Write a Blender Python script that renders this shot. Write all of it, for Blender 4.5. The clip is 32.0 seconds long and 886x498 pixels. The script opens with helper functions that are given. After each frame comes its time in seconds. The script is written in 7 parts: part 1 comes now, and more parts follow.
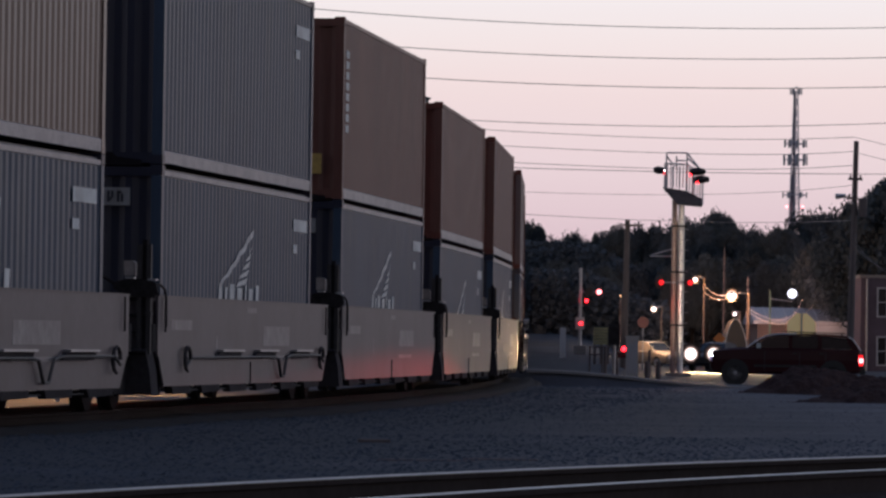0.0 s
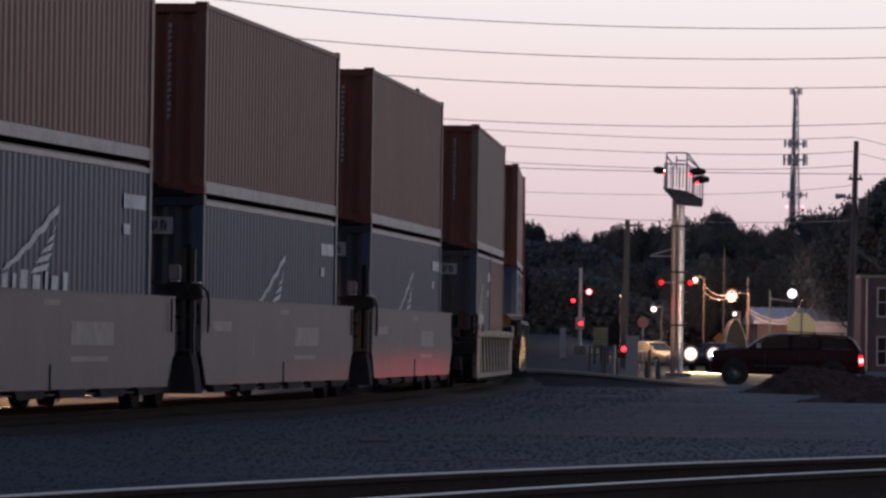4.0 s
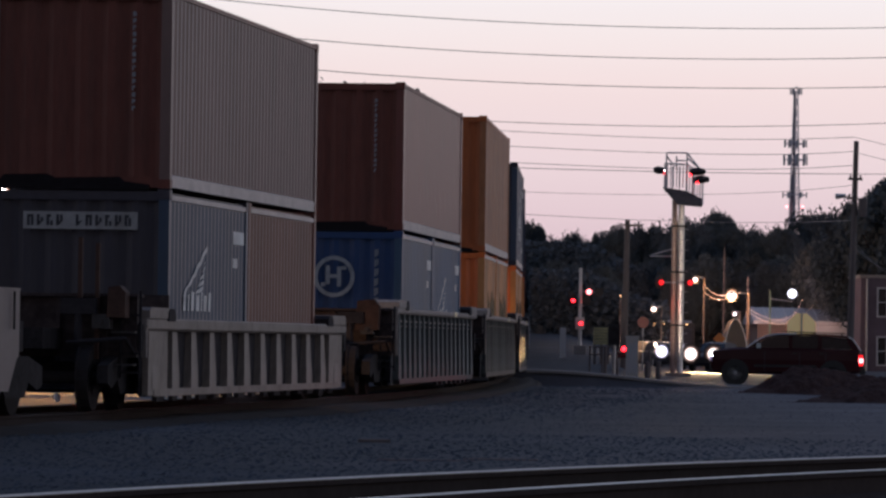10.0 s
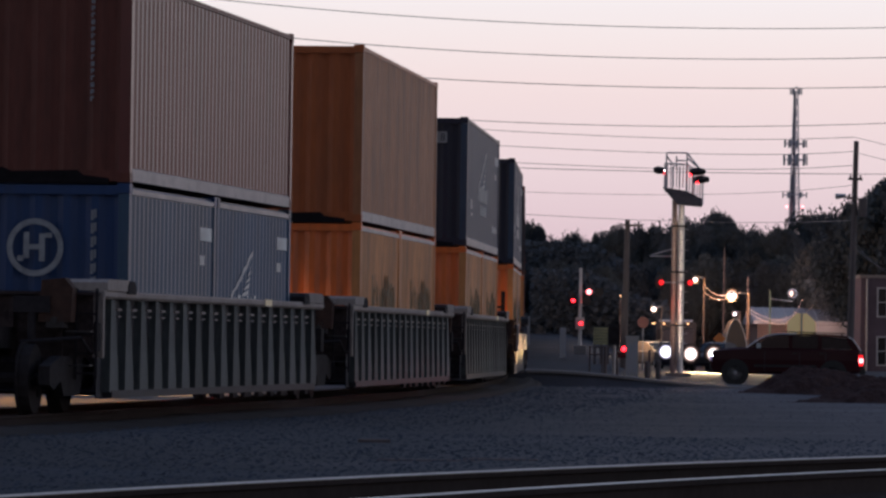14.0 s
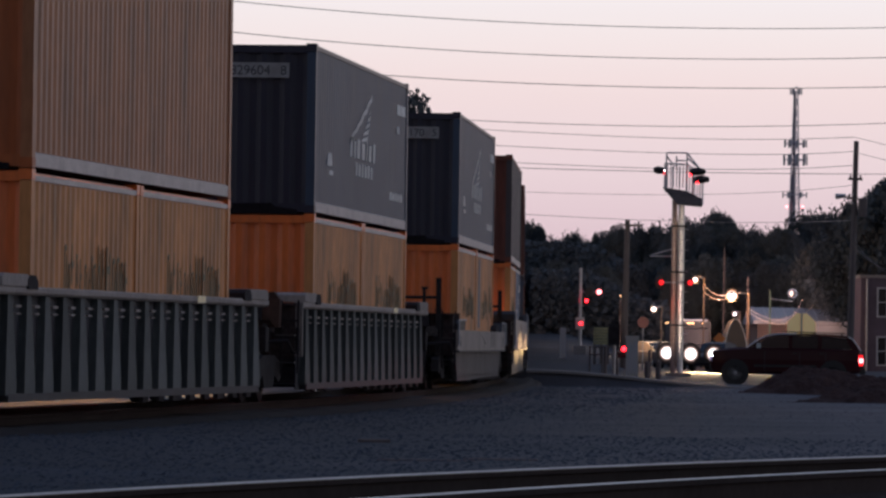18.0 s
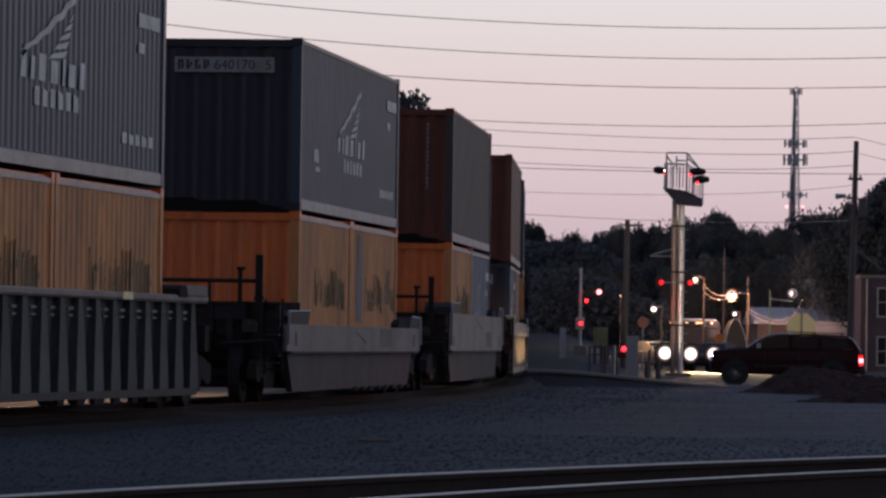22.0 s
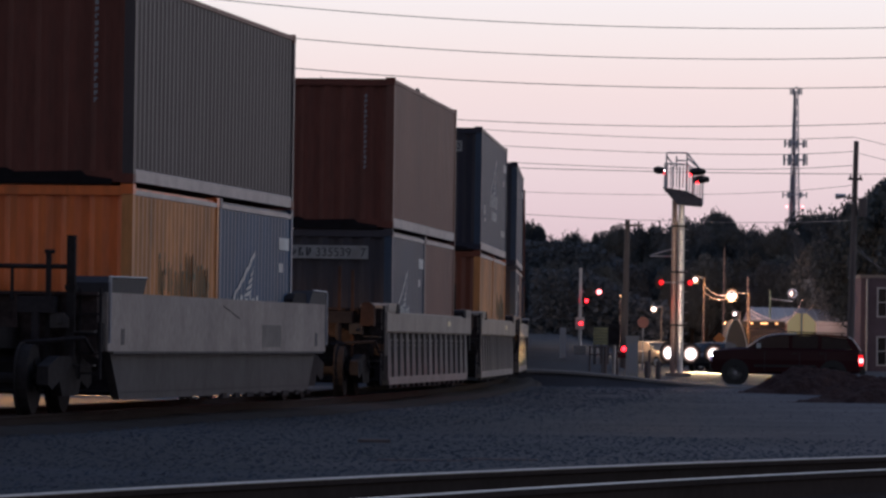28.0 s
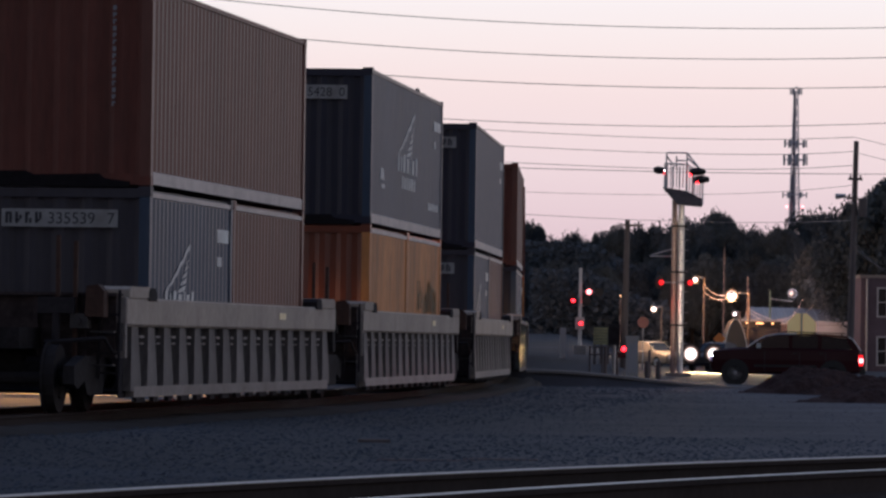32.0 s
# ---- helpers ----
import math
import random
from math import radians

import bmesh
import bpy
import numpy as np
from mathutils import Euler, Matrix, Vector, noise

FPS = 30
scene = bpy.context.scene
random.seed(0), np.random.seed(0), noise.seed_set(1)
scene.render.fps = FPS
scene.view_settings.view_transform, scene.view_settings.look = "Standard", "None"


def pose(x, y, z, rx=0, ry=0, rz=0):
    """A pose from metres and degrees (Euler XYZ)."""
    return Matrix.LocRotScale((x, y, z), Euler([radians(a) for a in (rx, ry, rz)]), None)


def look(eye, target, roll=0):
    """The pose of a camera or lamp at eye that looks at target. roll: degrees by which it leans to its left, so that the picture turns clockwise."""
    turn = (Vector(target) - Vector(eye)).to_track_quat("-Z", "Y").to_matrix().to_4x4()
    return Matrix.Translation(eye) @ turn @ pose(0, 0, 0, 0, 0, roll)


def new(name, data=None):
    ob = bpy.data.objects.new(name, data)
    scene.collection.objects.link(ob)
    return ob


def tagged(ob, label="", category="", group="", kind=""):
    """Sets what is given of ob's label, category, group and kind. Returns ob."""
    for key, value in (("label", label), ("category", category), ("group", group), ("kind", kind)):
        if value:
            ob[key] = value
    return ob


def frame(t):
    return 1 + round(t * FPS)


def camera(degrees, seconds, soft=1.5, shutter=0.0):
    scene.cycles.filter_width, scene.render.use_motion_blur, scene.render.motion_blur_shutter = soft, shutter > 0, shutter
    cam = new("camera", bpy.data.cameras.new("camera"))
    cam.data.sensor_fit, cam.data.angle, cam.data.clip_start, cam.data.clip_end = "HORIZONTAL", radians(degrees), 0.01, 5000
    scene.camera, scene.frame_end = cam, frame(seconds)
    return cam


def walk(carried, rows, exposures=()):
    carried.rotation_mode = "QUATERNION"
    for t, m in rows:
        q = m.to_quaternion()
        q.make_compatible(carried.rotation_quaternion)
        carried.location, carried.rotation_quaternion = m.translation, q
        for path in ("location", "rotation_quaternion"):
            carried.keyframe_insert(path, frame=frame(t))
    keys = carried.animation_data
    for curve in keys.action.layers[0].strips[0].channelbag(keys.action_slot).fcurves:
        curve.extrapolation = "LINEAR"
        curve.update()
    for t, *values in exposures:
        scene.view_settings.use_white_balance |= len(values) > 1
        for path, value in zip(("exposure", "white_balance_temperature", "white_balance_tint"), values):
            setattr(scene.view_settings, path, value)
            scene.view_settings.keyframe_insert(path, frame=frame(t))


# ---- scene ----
# ---- camera: a tripod-held long lens, slightly rolled ----
CAM_Z = 1.29
cam = camera(9.856, 32.0, soft=2.6)
EYE = look((0, 0, CAM_Z), (0, 100, CAM_Z + 100 * math.tan(radians(1.0287))), 0.841)
walk(cam, [(0, EYE), (32, EYE)], exposures=((0, 0.0), (10, 0.03), (19, 0.0), (20.5, -0.15), (23.5, -0.22), (25, -0.05), (28, 0.05), (32, 0.08)))

# ---- world: afterglow ahead, darker blue dusk overhead and behind ----
world = bpy.data.worlds.new("dusk")
scene.world = world
world.use_nodes = True
wn, wl = world.node_tree.nodes, world.node_tree.links
wn.clear()


def ramp_stops(node, stops):
    e = node.color_ramp.elements
    while len(e) > len(stops):
        e.remove(e[-1])
    while len(e) < len(stops):
        e.new(1.0)
    for el, (p, c) in zip(e, stops):
        el.position, el.color = p, (*c, 1)


geo = wn.new("ShaderNodeTexCoord")
sep = wn.new("ShaderNodeSeparateXYZ")
wl.new(geo.outputs["Generated"], sep.inputs[0])
elev = wn.new("ShaderNodeValToRGB")           # by height over the horizon
wl.new(sep.outputs["Z"], elev.inputs[0])
ramp_stops(elev, [(0.0, (0.63, 0.455, 0.50)), (0.02, (0.735, 0.555, 0.61)), (0.035, (0.825, 0.665, 0.695)), (0.0495, (0.89, 0.73, 0.73)), (0.0605, (0.91, 0.805, 0.805)), (0.0715, (0.90, 0.85, 0.875)), (0.12, (0.84, 0.80, 0.84)), (0.3, (0.385, 0.45, 0.60)), (0.7, (0.14, 0.19, 0.34)), (1.0, (0.10, 0.15, 0.30))])
away = wn.new("ShaderNodeMapRange")           # dimmer opposite the afterglow
wl.new(sep.outputs["Y"], away.inputs[0])
away.inputs[1].default_value, away.inputs[2].default_value = -1.0, 0.15
away.inputs[3].default_value, away.inputs[4].default_value = 0.34, 1.0
mul = wn.new("ShaderNodeVectorMath")
mul.operation = "SCALE"
wl.new(elev.outputs[0], mul.inputs[0])
wl.new(away.outputs[0], mul.inputs["Scale"])
bg = wn.new("ShaderNodeBackground")
wl.new(mul.outputs[0], bg.inputs[0])
bg.inputs[1].default_value = 1.0
wo = wn.new("ShaderNodeOutputWorld")
wl.new(bg.outputs[0], wo.inputs[0])


def lamp(name, kind, energy, color, at, target=None, size=0.3, spot=60):
    d = bpy.data.lights.new(name, kind)
    d.energy, d.color = energy, color
    if kind == "SPOT":
        d.spot_size, d.spot_blend, d.shadow_soft_size = radians(spot), 0.5, size
    elif kind == "POINT":
        d.shadow_soft_size = size
    ob = new(name, d)
    ob.matrix_world = look(at, target) if target else Matrix.Translation(at)
    return ob


# ---- materials ----
def mat(name, color, rough=0.6, metal=0.0, vary=0.25, scale=1.2, fine=14.0, bump=0.0, spec=0.5, coat=0.0, dirt=None, dirt_amount=0.35, streak=1.0, per_object=0.0, per_island=0.0):
    """Paint or surface with two scales of tone, optional dirt in uneven patches (stretched by streak along z)."""
    m = bpy.data.materials.new(name)
    m.use_nodes = True
    n, l = m.node_tree.nodes, m.node_tree.links
    b = n["Principled BSDF"]
    tc = n.new("ShaderNodeTexCoord")
    mp = n.new("ShaderNodeMapping")
    mp.inputs["Scale"].default_value = (1, 1, 1 / streak)
    l.new(tc.outputs["Object"], mp.inputs[0])
    big, small = n.new("ShaderNodeTexNoise"), n.new("ShaderNodeTexNoise")
    big.inputs["Scale"].default_value, big.inputs["Detail"].default_value = scale, 6
    small.inputs["Scale"].default_value, small.inputs["Detail"].default_value = fine, 4
    l.new(mp.outputs[0], big.inputs["Vector"])
    l.new(mp.outputs[0], small.inputs["Vector"])
    add = n.new("ShaderNodeMath")
    add.operation = "ADD"
    l.new(big.outputs["Fac"], add.inputs[0])
    l.new(small.outputs["Fac"], add.inputs[1])
    rng = n.new("ShaderNodeMapRange")
    l.new(add.outputs[0], rng.inputs[0])
    rng.inputs[1].default_value, rng.inputs[2].default_value = 0.6, 1.4
    rng.inputs[3].default_value, rng.inputs[4].default_value = 1 - vary, 1 + vary
    out = rng.outputs[0]
    if per_object:
        oi = n.new("ShaderNodeObjectInfo")
        r2 = n.new("ShaderNodeMapRange")
        l.new(oi.outputs["Random"], r2.inputs[0])
        r2.inputs[3].default_value, r2.inputs[4].default_value = 1 - per_object, 1 + per_object
        mm = n.new("ShaderNodeMath")
        mm.operation = "MULTIPLY"
        l.new(out, mm.inputs[0])
        l.new(r2.outputs[0], mm.inputs[1])
        out = mm.outputs[0]
    if per_island:
        gi = n.new("ShaderNodeNewGeometry")
        r4 = n.new("ShaderNodeMapRange")
        l.new(gi.outputs["Random Per Island"], r4.inputs[0])
        r4.inputs[3].default_value, r4.inputs[4].default_value = 1 - per_island, 1 + per_island
        m4 = n.new("ShaderNodeMath")
        m4.operation = "MULTIPLY"
        l.new(out, m4.inputs[0])
        l.new(r4.outputs[0], m4.inputs[1])
        out = m4.outputs[0]
    sc = n.new("ShaderNodeVectorMath")
    sc.operation = "SCALE"
    sc.inputs[0].default_value = color
    l.new(out, sc.inputs["Scale"])
    col = sc.outputs[0]
    if dirt:
        pat = n.new("ShaderNodeTexNoise")
        pat.inputs["Scale"].default_value, pat.inputs["Detail"].default_value = scale * 2.3, 8
        l.new(mp.outputs[0], pat.inputs["Vector"])
        r3 = n.new("ShaderNodeMapRange")
        l.new(pat.outputs["Fac"], r3.inputs[0])
        r3.inputs[1].default_value, r3.inputs[2].default_value = 0.48, 0.72
        r3.inputs[3].default_value, r3.inputs[4].default_value = 0, dirt_amount
        mx = n.new("ShaderNodeMix")
        mx.data_type = "RGBA"
        l.new(r3.outputs[0], mx.inputs[0])
        l.new(col, mx.inputs[6])
        mx.inputs[7].default_value = (*dirt, 1)
        col = mx.outputs[2]
    l.new(col, b.inputs["Base Color"])
    b.inputs["Roughness"].default_value = rough
    b.inputs["Metallic"].default_value = metal
    b.inputs["Specular IOR Level"].default_value = spec
    b.inputs["Coat Weight"].default_value = coat
    if bump:
        bp = n.new("ShaderNodeBump")
        bp.inputs["Strength"].default_value, bp.inputs["Distance"].default_value = bump, 0.03
        l.new(small.outputs["Fac"], bp.inputs["Height"])
        l.new(bp.outputs[0], b.inputs["Normal"])
    return m


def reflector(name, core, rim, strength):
    """A lit lamp bowl: hottest at the bulb in its middle, its fading rim a painted stand-in for glare."""
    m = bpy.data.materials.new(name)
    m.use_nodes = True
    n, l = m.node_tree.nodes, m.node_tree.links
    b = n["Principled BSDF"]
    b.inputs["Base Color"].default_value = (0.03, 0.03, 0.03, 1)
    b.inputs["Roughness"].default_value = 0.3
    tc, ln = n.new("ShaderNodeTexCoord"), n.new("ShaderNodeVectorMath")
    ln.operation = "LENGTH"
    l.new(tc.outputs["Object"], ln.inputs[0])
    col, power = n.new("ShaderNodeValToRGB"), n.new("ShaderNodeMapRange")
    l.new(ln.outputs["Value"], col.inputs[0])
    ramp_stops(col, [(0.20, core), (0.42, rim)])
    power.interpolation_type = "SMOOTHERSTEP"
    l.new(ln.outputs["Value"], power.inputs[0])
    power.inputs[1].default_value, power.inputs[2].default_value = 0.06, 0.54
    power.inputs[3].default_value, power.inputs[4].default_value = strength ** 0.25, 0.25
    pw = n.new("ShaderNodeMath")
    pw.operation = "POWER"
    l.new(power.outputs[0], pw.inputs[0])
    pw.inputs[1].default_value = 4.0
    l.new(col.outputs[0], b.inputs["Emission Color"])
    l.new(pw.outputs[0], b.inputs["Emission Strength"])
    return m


def glow(name, color, strength):
    m = bpy.data.materials.new(name)
    m.use_nodes = True
    b = m.node_tree.nodes["Principled BSDF"]
    b.inputs["Base Color"].default_value = (*color, 1)
    b.inputs["Emission Color"].default_value = (*color, 1)
    b.inputs["Emission Strength"].default_value = strength
    return m


M = {
    "brown": mat("brown_container_paint", (0.150, 0.062, 0.047), 0.45, vary=0.2, spec=0.28, dirt=(0.10, 0.05, 0.04), streak=5),
    "brown_end": mat("dark_oxide_brown_end_paint", (0.140, 0.042, 0.030), 0.5, vary=0.25, spec=0.3, dirt=(0.05, 0.025, 0.02), streak=4),
    "stencil": mat("worn_pale_stencil_paint", (0.22, 0.205, 0.205), 0.46, vary=0.4, spec=0.4, fine=9, dirt=(0.14, 0.12, 0.125), dirt_amount=0.85),
    "car_brown": mat("brownish_wagon_paint", (0.215, 0.180, 0.155), 0.62, vary=0.26, spec=0.3, dirt=(0.09, 0.065, 0.05), dirt_amount=0.5, streak=1.5),
    "wire_lit": mat("lamplit_cable_tint", (0.75, 0.62, 0.55), 0.5),
    "rust": mat("rust_brown_steel", (0.075, 0.042, 0.032), 0.8, vary=0.4, scale=3, spec=0.2, dirt=(0.03, 0.02, 0.016), dirt_amount=0.6),
    "rust_dark": mat("sooty_rusted_steel", (0.058, 0.044, 0.044), 0.85, vary=0.5, scale=2.5, spec=0.15, dirt=(0.02, 0.016, 0.015), dirt_amount=0.6),
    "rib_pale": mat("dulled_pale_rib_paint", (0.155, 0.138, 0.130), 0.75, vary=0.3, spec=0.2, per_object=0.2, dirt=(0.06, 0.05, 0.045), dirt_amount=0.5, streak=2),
    "sky_slate": mat("brighter_blue_container_paint", (0.037, 0.091, 0.168), 0.44, vary=0.2, spec=0.28, dirt=(0.08, 0.09, 0.11), streak=5),
    "dusty": mat("dust_greyed_brown_container_paint", (0.165, 0.105, 0.095), 0.45, vary=0.18, spec=0.36, dirt=(0.10, 0.07, 0.065), streak=5),
    "orange_side": mat("weathered_orange_container_paint", (0.37, 0.150, 0.066), 0.45, vary=0.3, scale=0.7, spec=0.26, dirt=(0.10, 0.075, 0.06), dirt_amount=0.6, streak=4),
    "recess": mat("recess_shade_black", (0.018, 0.016, 0.018), 0.95, vary=0.3, spec=0.02),
    "step_lower": mat("dulled_lower_sheet_paint", (0.092, 0.086, 0.088), 0.78, vary=0.25, spec=0.2, dirt=(0.035, 0.03, 0.03), streak=2),
    "maroon": mat("maroon_container_paint", (0.14, 0.034, 0.028), 0.34, vary=0.16, dirt=(0.08, 0.04, 0.035), streak=5),
    "tan": mat("tan_container_paint", (0.115, 0.068, 0.050), 0.38, vary=0.2, dirt=(0.10, 0.06, 0.05), streak=5),
    "orange": mat("orange_container_paint", (0.40, 0.108, 0.032), 0.45, vary=0.2, spec=0.3, dirt=(0.18, 0.08, 0.04), streak=5),
    "amber_side": mat("pale_amber_side_paint", (0.58, 0.252, 0.094), 0.48, vary=0.26, spec=0.18, dirt=(0.17, 0.11, 0.065), dirt_amount=0.6, streak=4),
    "rib_dark": mat("grimy_green_black_rib", (0.064, 0.072, 0.072), 0.75, vary=0.35, spec=0.3, per_object=0.3, dirt=(0.03, 0.03, 0.03), streak=2),
    "amber": mat("amber_container_paint", (0.74, 0.165, 0.034), 0.36, vary=0.2, dirt=(0.16, 0.07, 0.03), dirt_amount=0.6, streak=5),
    "russet": mat("russet_container_paint", (0.17, 0.042, 0.02), 0.36, vary=0.16, dirt=(0.09, 0.045, 0.03), streak=5),
    "grey": mat("grey_side_paint", (0.066, 0.056, 0.060), 0.5, vary=0.18, spec=0.3, dirt=(0.09, 0.08, 0.085), streak=5),
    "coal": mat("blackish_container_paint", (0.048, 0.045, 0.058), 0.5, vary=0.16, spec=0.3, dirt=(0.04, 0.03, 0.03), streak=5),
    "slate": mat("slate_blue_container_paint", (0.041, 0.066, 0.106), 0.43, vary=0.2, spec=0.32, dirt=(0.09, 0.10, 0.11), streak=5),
    "blue_side": mat("pale_blue_side_paint", (0.042, 0.088, 0.148), 0.42, vary=0.2, spec=0.36, dirt=(0.09, 0.10, 0.11), streak=5),
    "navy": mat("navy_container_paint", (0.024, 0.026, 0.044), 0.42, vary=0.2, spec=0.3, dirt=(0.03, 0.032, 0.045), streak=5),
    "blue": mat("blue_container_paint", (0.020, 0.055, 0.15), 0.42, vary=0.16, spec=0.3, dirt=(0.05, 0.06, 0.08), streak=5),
    "white": mat("faded_white_marking_paint", (0.58, 0.62, 0.61), 0.55, vary=0.2, fine=6, dirt=(0.3, 0.3, 0.3), dirt_amount=0.6),
    "plate": mat("dulled_number_band_paint", (0.30, 0.30, 0.30), 0.6, vary=0.25, fine=8, dirt=(0.2, 0.19, 0.18), dirt_amount=0.7),
    "ink": mat("dark_marking_paint", (0.03, 0.03, 0.04), 0.6),
    "wood": mat("container_floor_wood", (0.12, 0.08, 0.05), 0.8),
    "car_grey": mat("weathered_grey_wagon_paint", (0.094, 0.080, 0.087), 0.48, vary=0.22, spec=0.4, per_object=0.16, dirt=(0.07, 0.05, 0.045), streak=2),
    "car_pale": mat("pale_wagon_paint", (0.300, 0.262, 0.238), 0.8, vary=0.30, scale=0.6, spec=0.2, per_object=0.2, dirt=(0.14, 0.11, 0.09), streak=1.5),
    "chord_buff": mat("buff_top_chord_paint", (0.37, 0.315, 0.265), 0.75, vary=0.26, scale=0.6, spec=0.22, per_object=0.12, dirt=(0.17, 0.13, 0.10), streak=1.5),
    "car_dark": mat("dark_wagon_paint", (0.036, 0.036, 0.042), 0.7, vary=0.25, spec=0.3, dirt=(0.04, 0.03, 0.028), streak=2),
    "iron": mat("blackened_bogie_iron", (0.032, 0.029, 0.030), 0.85, 0.0, vary=0.5, scale=3, fine=20, spec=0.06, dirt=(0.022, 0.016, 0.013)),
    "stand_steel": mat("worn_brake_gear_steel", (0.045, 0.040, 0.040), 0.6, 0.2, vary=0.3),
    "wheel": mat("grimy_wheel_steel", (0.032, 0.028, 0.028), 0.9, 0.0, spec=0.05),
    "rail_side": mat("rusty_rail_web", (0.042, 0.034, 0.032), 0.95, 0.0, spec=0.05),
    "rail_dull": mat("dull_rail_head", (0.40, 0.37, 0.35), 0.2, 1.0, vary=0.15),
    "rail_top": mat("polished_rail_head", (0.29, 0.29, 0.29), 0.42, 1.0, vary=0.25, scale=0.6),
    "tie": mat("creosoted_timber_tie", (0.022, 0.017, 0.014), 0.85, vary=0.35, bump=0.3, per_object=0.3),
    "ballast": mat("dark_track_ballast", (0.034, 0.028, 0.027), 0.95, vary=0.55, scale=0.8, fine=16, bump=0.8, spec=0.15),
    "stone": mat("crushed_stone", (0.047, 0.060, 0.079), 0.9, vary=0.2, per_island=0.28, spec=0.15),
    "soot": mat("near_black_steel", (0.038, 0.034, 0.037), 0.9, vary=0.4, spec=0.1),
    "white_worn": mat("worn_pale_lettering", (0.30, 0.32, 0.34), 0.6, vary=0.4, fine=9, dirt=(0.12, 0.13, 0.15), dirt_amount=0.8),
    "cess": mat("shade_dark_cess", (0.019, 0.018, 0.020), 0.95, vary=0.5, spec=0.1),
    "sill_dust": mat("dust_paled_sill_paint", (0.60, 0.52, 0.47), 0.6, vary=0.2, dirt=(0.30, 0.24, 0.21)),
    "gravel": mat("compacted_gravel_ground", (0.031, 0.041, 0.054), 0.95, vary=0.6, scale=0.22, fine=5.0, bump=0.6, spec=0.15, dirt=(0.052, 0.058, 0.078), dirt_amount=0.7),
    "asphalt": mat("worn_asphalt", (0.072, 0.072, 0.082), 0.85, vary=0.25, scale=0.5, fine=20, bump=0.3, spec=0.3),
    "apron": mat("smooth_worn_asphalt", (0.070, 0.074, 0.096), 0.9, vary=0.5, scale=0.3, fine=5, bump=0.4, spec=0.2, dirt=(0.115, 0.112, 0.132), dirt_amount=0.8),
    "concrete": mat("weathered_concrete", (0.24, 0.22, 0.21), 0.85, vary=0.25),
    "soil": mat("dark_brown_soil", (0.068, 0.042, 0.038), 0.95, vary=0.5, scale=3, fine=22, bump=0.9, spec=0.1),
    # far mast's steel, paled and blued to paint distance haze
    "tower_steel": mat("haze_paled_zinc_steel", (0.50, 0.50, 0.56), 0.6, 0.0, vary=0.12, scale=2),
    "galv": mat("galvanised_steel", (0.42, 0.42, 0.43), 0.4, 0.7, vary=0.15, scale=3),
    "silver": mat("aluminium_mast_paint", (0.72, 0.69, 0.66), 0.36, 0.5, vary=0.15),
    "cage_floor": mat("grimy_zinc_floor_plate", (0.13, 0.125, 0.13), 0.7, 0.2, vary=0.35, scale=3),
    "cable_grey": mat("weathered_feeder_cable", (0.17, 0.16, 0.20), 0.7, vary=0.15, scale=3),
    "cage_bar": mat("pale_zinc_bar", (0.62, 0.61, 0.62), 0.6, 0.0, vary=0.15, scale=3),
    "brick_far": mat("dull_purple_brick", (0.115, 0.085, 0.105), 0.9, vary=0.3, fine=12),
    "mast_reddened": mat("red_lit_zinc_pipe", (0.34, 0.24, 0.21), 0.5, 0.3, vary=0.25, scale=2),
    "shelter": mat("grey_shelter_fabric", (0.075, 0.066, 0.062), 0.85, vary=0.2),
    "placard_yellow": mat("yellow_placard_paint", (0.50, 0.33, 0.09), 0.6, vary=0.25),
    "marker_sheet": mat("pale_yellow_reflective_sheet", (0.78, 0.66, 0.36), 0.4, vary=0.2),
    "stencil_dull": mat("dulled_repaint_panel", (0.225, 0.205, 0.190), 0.8, vary=0.3, spec=0.2, dirt=(0.13, 0.10, 0.085)),
    "black": mat("black_signal_paint", (0.012, 0.012, 0.013), 0.6),
    "pole_wood": mat("weathered_pole_timber", (0.13, 0.105, 0.098), 0.85, vary=0.3, streak=12, fine=20),
    "wire": mat("aluminium_cable", (0.16, 0.15, 0.17), 0.6),
    "brick": mat("dark_red_brick", (0.135, 0.098, 0.090), 0.85, vary=0.3, fine=12),
    "siding": mat("pale_metal_siding", (0.42, 0.42, 0.44), 0.6, vary=0.12),
    "roof": mat("dull_metal_roofing", (0.30, 0.31, 0.34), 0.5, 0.3, vary=0.15),
    "paint_red": mat("dark_red_car_paint", (0.036, 0.005, 0.008), 0.4, 0.0, vary=0.08, coat=0.12, spec=0.14),
    "paint_white": mat("white_car_paint", (0.36, 0.27, 0.20), 0.5, vary=0.06, spec=0.3),
    "paint_grey": mat("grey_car_paint", (0.040, 0.036, 0.048), 0.55, 0.0, vary=0.06, spec=0.2),
    "rubber": mat("tyre_rubber", (0.012, 0.012, 0.012), 0.85),
    "alloy": mat("alloy_rim", (0.45, 0.45, 0.46), 0.5, 0.4),
    "plastic": mat("black_plastic_trim", (0.015, 0.015, 0.016), 0.5),
    "chrome": mat("chrome_trim", (0.7, 0.7, 0.7), 0.12, 1.0, vary=0.05),
    "bark": mat("dark_bark", (0.030, 0.022, 0.017), 0.9, vary=0.4, streak=4, bump=0.5),
    "leaf": mat("dusky_foliage", (0.068, 0.082, 0.095), 0.85, vary=0.25, scale=0.5, fine=4, spec=0.2, per_object=0.25),
    "leaf2": mat("olive_foliage", (0.074, 0.085, 0.088), 0.85, vary=0.25, scale=0.5, fine=4, spec=0.2, per_object=0.25),
    "yellow": mat("faded_yellow_paint", (0.36, 0.33, 0.17), 0.6, vary=0.25),
